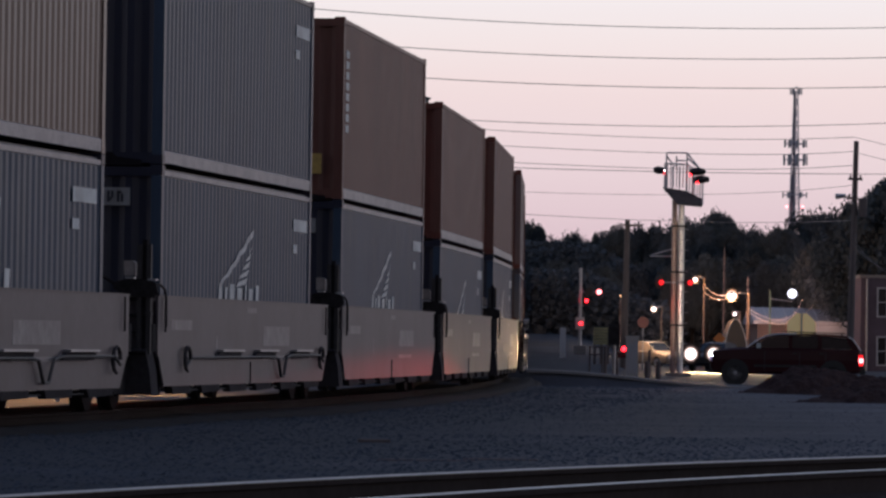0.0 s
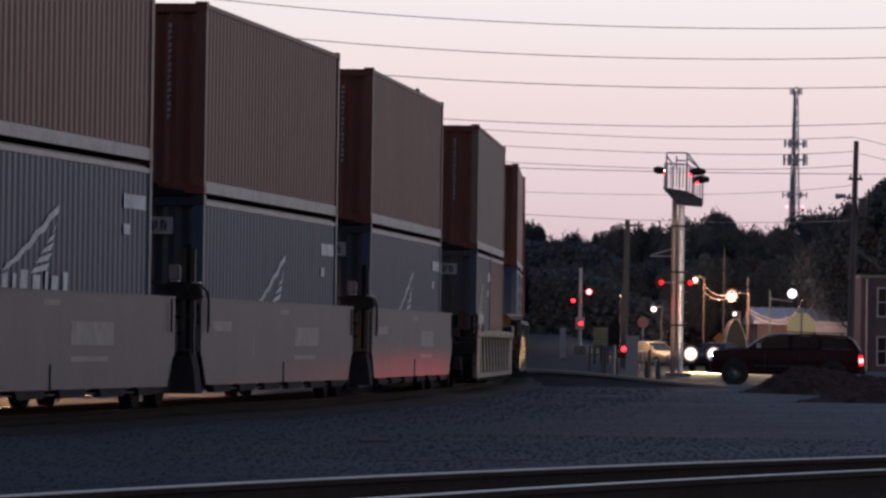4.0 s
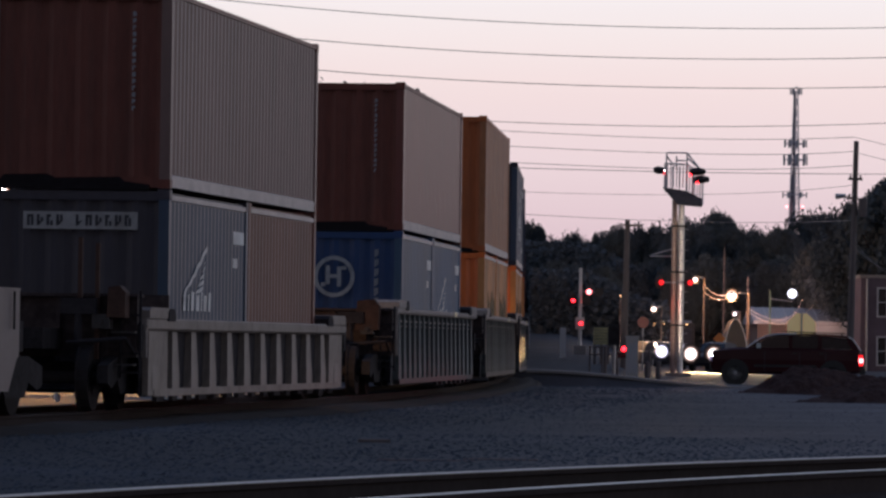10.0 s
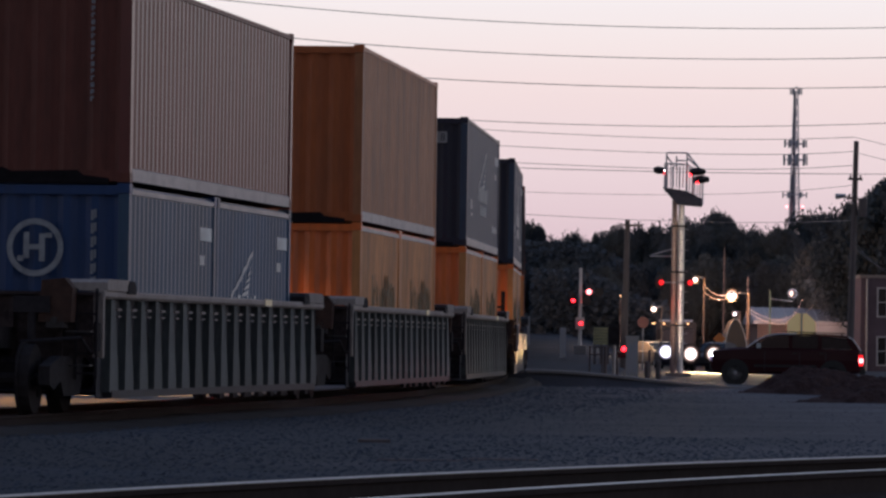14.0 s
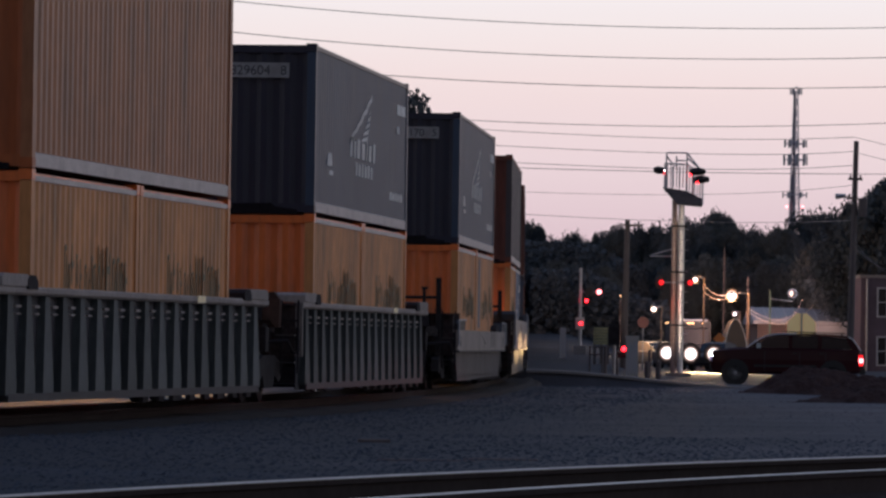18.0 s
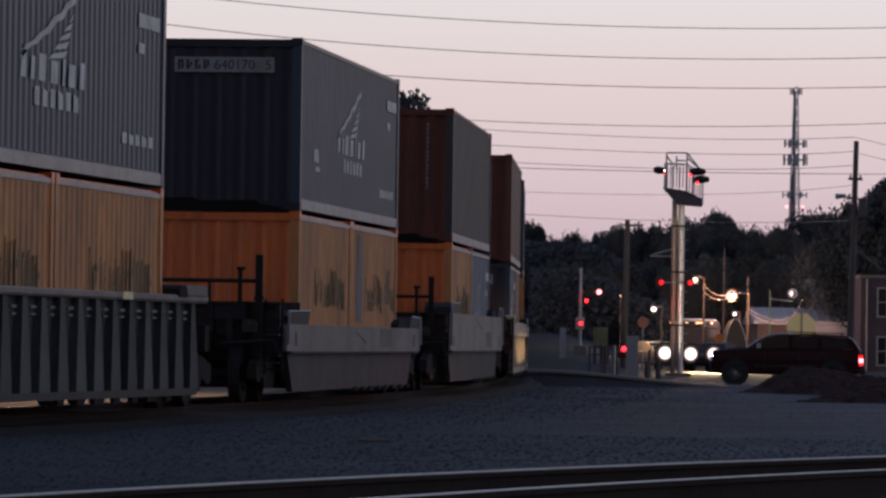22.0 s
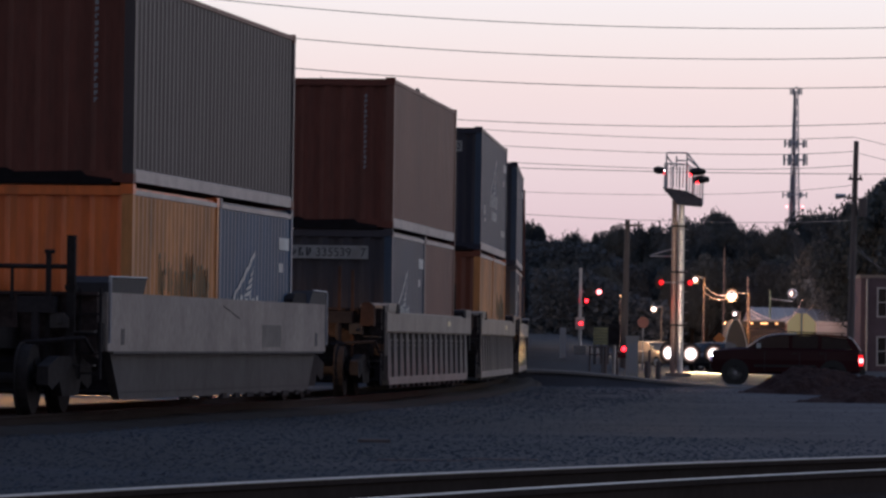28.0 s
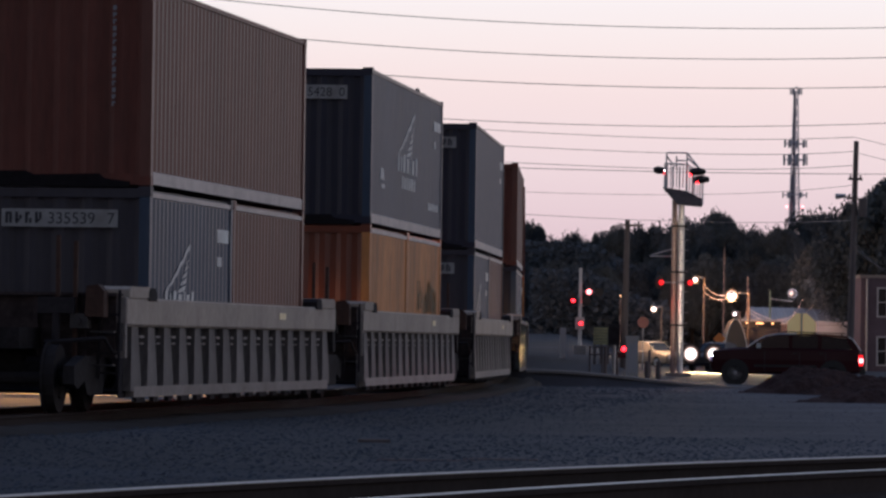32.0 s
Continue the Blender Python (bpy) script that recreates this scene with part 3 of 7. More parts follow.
def container(L, H, paint, label, end="plain", logo="", patches=True, wall=None, worn=0, tunnel=False, column=False, placard=False, figures=""):
    """A shipping container: x across, y from its leading end back, z from its underside."""
    c = thing("shipping_container", label, "shipping container", "containers on the train")
    k = "%.2f_%.2f" % (L, H)
    # separate side paint: sky light on the sides is put into its colour
    wall = wall or paint
    drop = 0.0 if tunnel else 0.045          # lower boxes leave a dark seam under the upper ones
    for x in (-W2, W2 - 0.14):
        for y in (0, L - 0.16):
            part("corner_post", "post:%.2f" % H, lambda bm: box(bm, 0, 0.14, 0, 0.16, 0.118, H - 0.118), wall, c, at=T((x, y, 0)))
    for x in (-W2 - 0.004, W2 - 0.158):
        for y in (-0.004, L - 0.174):
            for z in (0, H - 0.112):
                part("corner_casting", "casting:%d" % (z > 0), lambda bm: box(bm, 0, 0.162, 0, 0.178, 0, 0.118 if z == 0 else 0.128), paint, c, at=T((x, y, z)))
    for sx in (-1, 1):
        m = pose(0, 0, 0) if sx > 0 else Matrix.Translation((0, L, 0)) @ pose(0, 0, 0, 0, 0, 180)
        # rails painted pale for the sky's sheen on their flat faces
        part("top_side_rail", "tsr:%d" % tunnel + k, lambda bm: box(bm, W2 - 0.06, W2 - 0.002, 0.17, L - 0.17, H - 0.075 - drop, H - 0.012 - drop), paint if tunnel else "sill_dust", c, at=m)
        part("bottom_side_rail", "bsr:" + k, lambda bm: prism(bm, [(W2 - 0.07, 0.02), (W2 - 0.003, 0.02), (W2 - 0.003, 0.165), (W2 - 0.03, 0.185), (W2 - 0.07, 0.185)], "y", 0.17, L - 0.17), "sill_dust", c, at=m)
        part("side_wall", "side:" + k, lambda bm: corrugated(bm, L - 0.30, H - 0.26, 0.278, 0.021, W2 - 0.014, z0=0.185, start=0.15), wall, c, at=m)
    for y, out in ((0.03, -1), (L - 0.03, 1)):
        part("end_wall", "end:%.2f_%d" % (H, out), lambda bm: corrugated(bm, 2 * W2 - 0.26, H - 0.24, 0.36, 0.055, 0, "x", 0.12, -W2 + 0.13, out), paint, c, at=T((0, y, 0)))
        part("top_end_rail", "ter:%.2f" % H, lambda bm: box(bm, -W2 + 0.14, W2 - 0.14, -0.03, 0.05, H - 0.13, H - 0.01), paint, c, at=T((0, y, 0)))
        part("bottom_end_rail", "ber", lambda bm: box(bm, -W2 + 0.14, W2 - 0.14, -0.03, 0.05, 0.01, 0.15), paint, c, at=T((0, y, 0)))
    part("roof", "roof:" + k, lambda bm: box(bm, -W2 + 0.05, W2 - 0.05, 0.05, L - 0.05, H - 0.05, H - 0.025), paint, c)
    part("floor", "floor:" + k, lambda bm: box(bm, -W2 + 0.06, W2 - 0.06, 0.06, L - 0.06, 0.11, 0.15), "wood", c)
    f = -0.012
    if tunnel:                               # dark plate painting the shade of a recess along the foot of the leading end
        part("tunnel_recess", "tunnel", lambda bm: prism(bm, [(-1.06, -0.02), (0.95, -0.02), (0.95, 0.05), (0.62, 0.09), (0.55, 0.15), (-0.30, 0.13), (-0.42, 0.18), (-0.98, 0.17), (-1.06, 0.10)], "y", -0.03, 0.02), "recess", c, "dark recess at the foot of the end wall")
    if end == "number":                      # white number plate, its figures as plain bars
        zt = H - 0.50
        plate = part("number_plate", "plate", lambda bm: box(bm, -0.72, 0.80, f - 0.003, f + 0.02, -0.015, 0.215), "plate", c, "white stencilled number band", at=T((0, 0, zt)))
        for i in range(11):
            if i != 4 and not (figures and i > 10 - len(figures.replace(" ", ""))):
                x = -0.67 + i * 0.130
                part("figure", "figure:%d" % (i % 6), lambda bm: (box(bm, 0, 0.036, f - 0.008, f - 0.003, 0.03, 0.175), box(bm, 0.052, 0.086, f - 0.008, f - 0.003, 0.03 + 0.05 * (i % 2), 0.175 - 0.04 * (i % 3)), box(bm, 0.02, 0.06, f - 0.008, f - 0.003, 0.14 - 0.09 * (i % 2), 0.175 - 0.09 * (i % 2))), "ink", plate, at=T((x, 0, 0)))
        if figures:
            main, check = figures.split()
            writing("number", main, 0.21, "ink", plate, T((-0.12 + 0.125 * (6 - len(main)), f - 0.006, 0.028)) @ pose(0, 0, 0, 90, 0, 0))
            writing("number", check, 0.21, "ink", plate, T((0.66, f - 0.006, 0.028)) @ pose(0, 0, 0, 90, 0, 0))
    elif end == "strip":                     # vertical white stencil marks
        for i in range(15):
            part("stencil_mark", "mark15:%d" % (i % 3), lambda bm: (box(bm, 0.70, 0.718, f - 0.006, f + 0.02, 0, 0.058), box(bm, 0.724, 0.742, f - 0.006, f + 0.02, 0.018 * (i % 3), 0.06)), "white_worn", c, at=T((0, 0, H - 0.34 - i * 0.088)))
    elif end == "disc":                      # round white emblem
        def ring(bm):
            n = 32
            for r0, r1 in ((0.292, 0.365),):
                for i in range(n):
                    a, b = i * math.tau / n, (i + 1) * math.tau / n
                    bm.faces.new([bm.verts.new((r * math.cos(q), f - 0.004, r * math.sin(q))) for r, q in ((r0, a), (r1, a), (r1, b), (r0, b))])
            for x0, x1, z0, z1 in ((-0.17, -0.085, -0.16, 0.22), (0.06, 0.145, -0.20, 0.20), (-0.085, 0.06, -0.03, 0.045), (-0.26, -0.17, -0.20, -0.12), (0.145, 0.25, 0.14, 0.21)):
                bm.faces.new([bm.verts.new((x * 0.87, f - 0.004, z * 0.87)) for x, z in ((x0, z0), (x1, z0), (x1, z1), (x0, z1))])
        part("emblem", "disc", ring, "white_worn", c, "round white painted emblem", at=T((0.02, 0, H * 0.69)))
        for i in range(8):
            part("stencil_mark", "mark8", lambda bm: (box(bm, 0.735, 0.765, f - 0.006, f + 0.02, 0, 0.13), box(bm, 0.775, 0.80, f - 0.006, f + 0.02, 0.03, 0.14)), "white_worn", c, at=T((0, 0, 0.95 + i * 0.17)))
    xs = W2 - 0.011
    if placard:
        part("placard", "placard", lambda bm: box(bm, 0.68, 0.88, f - 0.004, f + 0.02, 0.40, 0.72), "placard_yellow", c, "square yellow placard")
    if column:
        for i in range(8):
            part("stencil_mark", "colmark", lambda bm: box(bm, xs, xs + 0.004, 0.42, 0.78, -0.06, 0.06), "white", c, at=T((0, 0, H - 0.56 - i * 0.17)))
    if logo:                                 # sail emblem over a row of block strokes
        sc, sz, y0 = (1.0, 1.0, 4.30) if L > 10 else (0.62, 0.80, 1.15)
        def stroke(name, parent, pts):
            return part(name, "stroke:%.2f%s" % (L, pts), lambda bm: bm.faces.new([bm.verts.new((xs + 0.004, a * sc, b * sz)) for a, b in pts]), "white", parent, "" if parent != c else "faded white sail emblem and letters", at=T((0, y0, H - 1.54 - (0.22 if logo == "low" and L > 10 else 0))) if parent == c else None)
        # leading edge of the sail, then its stripes, then the block letters beneath
        sail = stroke("sail_emblem", c, [(-0.05, 0.20), (0.22, 0.36), (0.60, 0.43), (0.95, 0.55), (1.3, 0.63), (1.6, 0.77), (2.0, 0.84), (2.25, 0.97), (2.80, 1.10), (2.76, 1.00), (2.35, 0.90), (2.1, 0.77), (1.75, 0.71), (1.4, 0.56), (1.1, 0.51), (0.8, 0.40), (0.5, 0.36), (0.2, 0.24)])
        for i in range(5):
            z = 0.84 - 0.12 * i
            a = 2.72 - (1.06 - z) * 2.05
            stroke("sail_stripe", sail, [(a + 0.30, z - 0.03), (2.70 - 0.09 * i, z + 0.04), (2.58 - 0.10 * i, z - 0.05), (a + 0.10, z - 0.10)])
        x = 0.0
        for i, w in enumerate((0.34, 0.22, 0.44, 0.46, 0.16, 0.42, 0.30)):
            stroke("letter_bar", sail, [(x, -0.02), (x + w * 0.80, -0.02), (x + w * 0.80 + 0.04, 0.30 - 0.05 * (i % 2)), (x + 0.04, 0.30 - 0.05 * (i % 2))])
            x += w + 0.16
        if logo == "large":
            for i in range(6):
                a = 0.7 + i * 0.40
                stroke("letter_bar", sail, [(a, -0.31), (a + 0.25, -0.31), (a + 0.25, -0.09 - 0.04 * (i % 2)), (a, -0.09)])
            stroke("letter_bar", sail, [(-2.8, -0.26), (-2.2, -0.26), (-2.3, -0.06), (-2.7, -0.06)])
            for i in range(5):
                a = 5.4 + i * 0.38
                stroke("letter_bar", sail, [(a, -0.57), (a + 0.28, -0.57), (a + 0.28, -0.43 - 0.03 * (i % 2)), (a, -0.43)])
            stroke("letter_bar", sail, [(-2.6, -0.40), (-2.1, -0.40), (-2.1, -0.33), (-2.6, -0.33)])
    if worn:                                 # remains of rubbed-off lettering and a repainted patch
        rw = random.Random(int(L * 10) + worn)
        y = L * 0.30
        while y < L * 0.93:                  # broken block letters, rubbed away unevenly
            w, z, hh = rw.uniform(0.10, 0.24), rw.uniform(1.12, 1.30), rw.uniform(0.34, 0.60)
            v = rw.randrange(4)
            def letter(bm):
                prism(bm, [(0, 0.03), (w * 0.30, 0), (w * 0.26, hh), (0.01, hh * 0.93)], "x", xs, xs + 0.004)
                if v != 1:
                    prism(bm, [(w * 0.68, 0.05), (w, 0.02), (w * 0.96, hh * (0.9 - 0.12 * v)), (w * 0.7, hh * 0.8)], "x", xs, xs + 0.004)
                if v < 2:
                    prism(bm, [(w * 0.30, hh * 0.42), (w * 0.68, hh * 0.40), (w * 0.68, hh * 0.58), (w * 0.30, hh * 0.56)], "x", xs, xs + 0.004)
                if v > 1:
                    prism(bm, [(w * 0.30, hh * 0.84), (w * 0.68, hh * 0.86), (w * 0.68, hh), (w * 0.30, hh * 0.98)], "x", xs, xs + 0.004)
            part("worn_letter", "worn:%.3f%.3f" % (w, hh), letter, "smudge", c, "dark remains of rubbed-off lettering", at=T((0, y, z)))
            y += w + rw.uniform(0.03, 0.12) + (0.3 if rw.random() < 0.12 else 0)
        if worn > 1:
            part("repaint_patch", "patch:%.2f" % L, lambda bm: prism(bm, [(0.76, 0.98), (1.42, 0.95), (1.50, 1.55), (1.36, 2.05), (1.40, 2.42), (0.92, 2.40), (0.80, 1.9), (0.70, 1.4)], "x", xs, xs + 0.004), "bluepatch", c, "blue-grey repainted patch")
    if patches:                              # number patches near the trailing top corner
        yb = L - 1.75 * (1 if L > 10 else 0.75)
        def p1(bm):
            box(bm, xs, xs + 0.004, yb + 0.15, yb + 0.15 + 1.25 * (1 if L > 10 else 0.7), H - 0.60, H - 0.42)
        def p2(bm):
            box(bm, xs, xs + 0.004, yb + 0.15, yb + 0.50, H - 0.93, H - 0.80)
        part("number_patch", "p1:" + k, p1, "white", c, "faded white number patch")
        part("number_patch", "p2:" + k, p2, "white", c)
    return c


WHEELSETS = []


def bogie(car, y):
    """A two-axle bogie under the car at y."""
    b = part("bogie", "bogie", lambda bm: (box(bm, -0.95, 0.95, -0.22, 0.22, 0.42, 0.62), box(bm, -0.16, 0.16, -0.16, 0.16, 0.60, 0.78)), "iron", car, "black cast two-axle bogie", at=T((0, y, TRACK_Z - RAIL_Z)))
    for x in (-1.0, 1.0):
        def frame_side(bm):
            prism(bm, [(-1.25, 0.36), (-1.02, 0.30), (-0.62, 0.40), (-0.45, 0.22), (0.45, 0.22), (0.62, 0.40), (1.02, 0.30), (1.25, 0.36), (1.25, 0.58), (0.6, 0.70), (-0.6, 0.70), (-1.25, 0.58)], "x", -0.07, 0.07)
        part("side_frame", "side_frame", frame_side, "iron", b, at=T((x, 0, 0)))
    for yy in (-0.86, 0.86):
        def wheelset(bm):
            rod(bm, (-0.98, 0, 0), (0.98, 0, 0), 0.08)
            for x in (-0.7525, 0.7525):
                s = 1 if x > 0 else -1
                rod(bm, (x - s * 0.10, 0, 0), (x - s * 0.07, 0, 0), 0.445, 0.445, 20)
                rod(bm, (x - s * 0.07, 0, 0), (x + s * 0.06, 0, 0), 0.42, 0.415, 20)
                for k in range(3):
                    a = k * math.tau / 3
                    rod(bm, (x + s * 0.06, 0.2 * math.cos(a), 0.2 * math.sin(a)), (x + s * 0.085, 0.2 * math.cos(a), 0.2 * math.sin(a)), 0.05, n=6)
        WHEELSETS.append((car, part("wheelset", "wheelset", wheelset, "wheel", b, at=T((0, yy, 0.42))), yy))
    return b


def well_car(kind, y0, y1, bogies, tall=1.40, label="", posts=True, pipes=False):
    """One well unit: kind 'flat', 'ribs', 'lowribs', 'chord' or 'step'."""
    c = thing("well_wagon", label, "well wagon", "well wagons of the train")
    n = "%s%.1f%.1f%.2f" % (kind, y0, y1, tall)
    X = 1.36
    paint = {"flat": "car_grey", "ribs": "car_dark", "lowribs": "car_brown", "chord": "car_pale", "step": "car_grey"}[kind]
    for sx in (1, -1):
        m = Matrix.Identity(4) if sx > 0 else T((0, y0 + y1, 0)) @ pose(0, 0, 0, 0, 0, 180)
        if kind == "flat":
            part("side_panel", "panel:" + n, lambda bm: prism(bm, [(y0 + 0.45, 0.25), (y1 - 0.45, 0.25), (y1 - 0.1, 0.62), (y1, 0.66), (y1, tall), (y0, tall), (y0, 0.66), (y0 + 0.1, 0.62)], "x", X - 0.03, X), paint, c, "weathered grey steel side sheet", at=m)
            def lip(bm):
                box(bm, X - 0.10, X + 0.012, y0, y1, tall, tall + 0.02)
            part("top_chord", "lip:" + n, lip, paint, c, at=m)
            part("drain_slot", "slot", lambda bm: box(bm, X, X + 0.012, -0.02, 0.02, 0.22, 0.55), "iron", c, at=m @ T((0, (y0 + y1) / 2, 0)))
            for yy in (y0 + 0.35, y1 - 0.35):
                part("grab_iron", "grab:%.2f" % tall, lambda bm: rod(bm, (X + 0.03, 0, tall - 0.45), (X + 0.03, 0, tall - 0.02), 0.014, n=6), "iron", c, at=m @ T((0, yy, 0)))
            for yy, w, h, z in ((0.9, 1.5, 0.13, tall - 0.42), (6.6, 0.8, 0.07, tall - 0.16), (8.0, 2.3, 0.28, tall - 0.62), (8.0, 2.0, 0.06, tall - 0.82), (4.2, 0.08, 0.26, tall - 0.75)):
                part("lettering", "letter:%.1f%.2f%.2f" % (w, h, z), lambda bm: box(bm, X, X + 0.003, 0, w, z, z + h), "stencil", c, "worn pale stencilling", at=m @ T((0, y0 + yy, 0)))
        elif kind in ("ribs", "lowribs", "chord"):
            ch = {"ribs": 0.10, "lowribs": 0.16, "chord": 0.36}[kind]
            # warm light on the deep chord is painted in as a buff tone
            top_mat = {"lowribs": "car_brown", "chord": "chord_buff"}.get(kind, "car_pale")
            if kind == "lowribs":            # plain plates at both ends of the ribbed web
                for yy in (y0 + 0.25, y1 - 1.55):
                    part("end_plate", "lrplate", lambda bm: prism(bm, [(0, 0.14), (1.3, 0.14), (1.3, 1.0), (0, 1.0)], "x", X - 0.09, X - 0.012), paint, c, at=m @ T((0, yy, 0)))
            part("top_chord", "chord:" + n, lambda bm: prism(bm, [(X - 0.12, tall - ch), (X - 0.01, tall - ch), (X + 0.02, tall - ch + 0.03), (X + 0.02, tall - 0.02), (X, tall), (X - 0.12, tall)], "y", y0, y1), top_mat, c, "pale boxed top chord", at=m)
            # web plate much darker than the ribs that stand on it
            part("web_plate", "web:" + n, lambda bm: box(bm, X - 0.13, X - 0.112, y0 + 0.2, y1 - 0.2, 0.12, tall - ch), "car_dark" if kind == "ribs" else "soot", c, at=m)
            part("bottom_chord", "bchord:" + n, lambda bm: box(bm, X - 0.12, X + 0.0, y0 + 0.6, y1 - 0.6, 0.125, 0.22 if kind != "chord" else 0.26), "car_dark" if kind == "ribs" else paint, c, at=m)
            count = {"ribs": 17, "lowribs": 12, "chord": 15}[kind]
            wide = {"ribs": 0.27, "lowribs": 0.26, "chord": 0.33}[kind]
            for i in range(count):
                yy = y0 + 0.75 + i * (y1 - y0 - 1.5) / (count - 1)
                def rib(bm):
                    prism(bm, [(X - 0.112, 0.2), (X - 0.005, 0.2), (X - 0.005, 0.34), (X - 0.03, tall - ch), (X - 0.112, tall - ch)], "y", -wide, wide)
                    bmesh.ops.scale(bm, vec=(1, 0.40 if kind == "ribs" else 0.62, 1), verts=[v for v in bm.verts if v.co.z > 0.6])
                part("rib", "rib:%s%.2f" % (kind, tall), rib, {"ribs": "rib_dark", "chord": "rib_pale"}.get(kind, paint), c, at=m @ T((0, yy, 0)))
            if kind in ("ribs", "chord"):
                for i in range(count - 1):
                    yy = y0 + 0.75 + (i + 0.5) * (y1 - y0 - 1.5) / (count - 1)
                    part("hook", "hook:%s%.2f" % (kind, tall), lambda bm: (box(bm, X - 0.10, X - 0.04, -0.13, 0.13, tall - ch - 0.14, tall - ch - 0.11), box(bm, X - 0.10, X - 0.04, -0.11, 0.11, tall - ch - 0.22, tall - ch - 0.20)), "car_pale", c, at=m @ T((0, yy, 0)))
            if kind != "lowribs":
                part("marker_plate", "marker", lambda bm: box(bm, X + 0.02, X + 0.026, -0.28, 0.28, -0.045, 0.05), "marker_sheet", c, "small yellow reflective marker", at=m @ T((0, y0 + (y1 - y0) * 0.70, tall - ch * 0.45)))
            for yy in (y0 + 0.1, y1 - 1.5):
                part("end_bracket", "bracket:%s%.2f" % (kind, tall), lambda bm: prism(bm, [(0, tall), (1.4, tall), (1.4, tall + 0.10), (1.25, tall + 0.14), (0.1, tall + 0.14), (0, tall + 0.10)], "x", X - 0.45, X + 0.03), top_mat, c, at=m @ T((0, yy, 0)))
            for yy in (y0 + 1.35, y1 - 1.95):
                part("stop_block", "stop:%.2f" % tall, lambda bm: prism(bm, [(0, tall - 0.03), (0.5, tall - 0.03), (0.5, tall + 0.06), (0.38, tall + 0.13), (0.1, tall + 0.13), (0, tall + 0.08)], "x", X - 0.3, X + 0.04), "soot", c, "sooty stop block", at=m @ T((0, yy, 0)))
        else:
            mid = 0.70
            part("upper_sheet", "upper:" + n, lambda bm: box(bm, X - 0.03, X + 0.02, y0, y1, mid, tall), "car_pale", c, "pale upper side sheet", at=m)
            part("lower_sheet", "lower:" + n, lambda bm: prism(bm, [(y0 + 1.15, 0.10), (y1 - 1.15, 0.10), (y1 - 0.5, mid), (y0 + 0.5, mid)], "x", X - 0.16, X - 0.06), "step_lower", c, "sooty lower side sheet", at=m)
            part("ledge", "ledge:" + n, lambda bm: box(bm, X - 0.16, X + 0.035, y0 + 0.3, y1 - 0.3, mid - 0.03, mid), "step_lower", c, at=m)
            if sx > 0:
                part("repaint_patch", "spatch:%.2f" % tall, lambda bm: (box(bm, X + 0.02, X + 0.0235, 0, 1.5, 0.76, 1.02), box(bm, X + 0.02, X + 0.0245, -0.06, 1.56, 1.02, 1.08), box(bm, X + 0.02, X + 0.0245, 1.5, 1.56, 0.76, 1.02)), "stencil_dull", c, "dulled repainted panel", at=m @ T((0, y0 + (y1 - y0) * 0.66, 0)))
                part("scrape", "sscrape:%.2f" % tall, lambda bm: prism(bm, [(0, tall - 0.09), (1.3, tall - 0.26), (1.3, tall - 0.275), (0, tall - 0.105)], "x", X + 0.0185, X + 0.023), "soot", c, "dark slanting scrape", at=m @ T((0, y0 + (y1 - y0) * 0.47, 0)))
            part("end_bulwark", "bulwark:%.2f" % tall, lambda bm: prism(bm, [(0, tall), (2.15, tall), (2.35, tall + 0.2), (0.2, tall + 0.2), (0, tall + 0.12)], "x", X - 0.5, X + 0.02), "car_dark", c, "dark slanted end plate", at=m @ T((0, y0 + 0.05, 0)))
            part("end_bulwark", "bulwark_b:%.2f" % tall, lambda bm: prism(bm, [(0, tall), (1.5, tall), (1.5, tall + 0.2), (0.3, tall + 0.2)], "x", X - 0.5, X + 0.02), "car_dark", c, "dark slanted end plate", at=m @ T((0, y1 - 1.55, 0)))
            part("stop_block", "stepstop:%.2f" % tall, lambda bm: prism(bm, [(0, tall - 0.02), (1.25, tall - 0.02), (1.25, tall + 0.13), (0.9, tall + 0.16), (0.25, tall + 0.14), (0, tall + 0.05)], "x", X - 0.5, X - 0.03), "soot", c, "sooty stop block", at=m @ T((0, y1 - 2.8, 0)))
            for ya, yb in ((y0 + 0.02, y0 + 2.35), (y1 - 0.02, y1 - 1.25)):
                part("edge_bar", "edgebar:%.2f%d" % (tall, ya > 0), lambda bm: (rod(bm, (X + 0.025, 0, tall + 0.19), (X + 0.025, yb - ya, tall + 0.205), 0.016, n=6), rod(bm, (X + 0.035, 0, 0.80), (X + 0.035, 0, tall + 0.19), 0.02, n=6)), "roof", c, "worn edge bar", at=m @ T((0, ya, 0)))
            for yy in (y0 + 0.9, y1 - 0.9):
                part("lifting_hole", "hole", lambda bm: box(bm, X + 0.02, X + 0.024, -0.1, 0.1, 0.78, 0.98), "ink", c, at=m @ T((0, yy, 0)))
    part("well_floor", "wfloor:" + n, lambda bm: box(bm, -1.3, 1.3, y0 + 1.2, y1 - 1.2, 0.178, 0.2), "car_dark", c)
    if kind == "flat":                       # long feet of the cross bearers under the side sheets
        for i in range(6):
            yy = y0 + 1.75 + i * (y1 - y0 - 3.2) / 5
            part("cross_bearer", "foot:%d" % (i % 2), lambda bm: prism(bm, [(-0.72, 0.26), (0.72, 0.26), (0.66, 0.150 + 0.012 * (i % 2)), (-0.60, 0.145)], "x", -0.05, 0.05), "soot", c, at=T((1.30, yy, 0)))
    else:
        nb = int((y1 - y0 - 2) / 0.95)
        for i in range(nb // 2 if kind in ("ribs", "step") else 0, nb):
            yy = y0 + 1.2 + i * (y1 - y0 - 2.4) / (nb - 1)
            w = 0.16 if i % 3 else 0.27
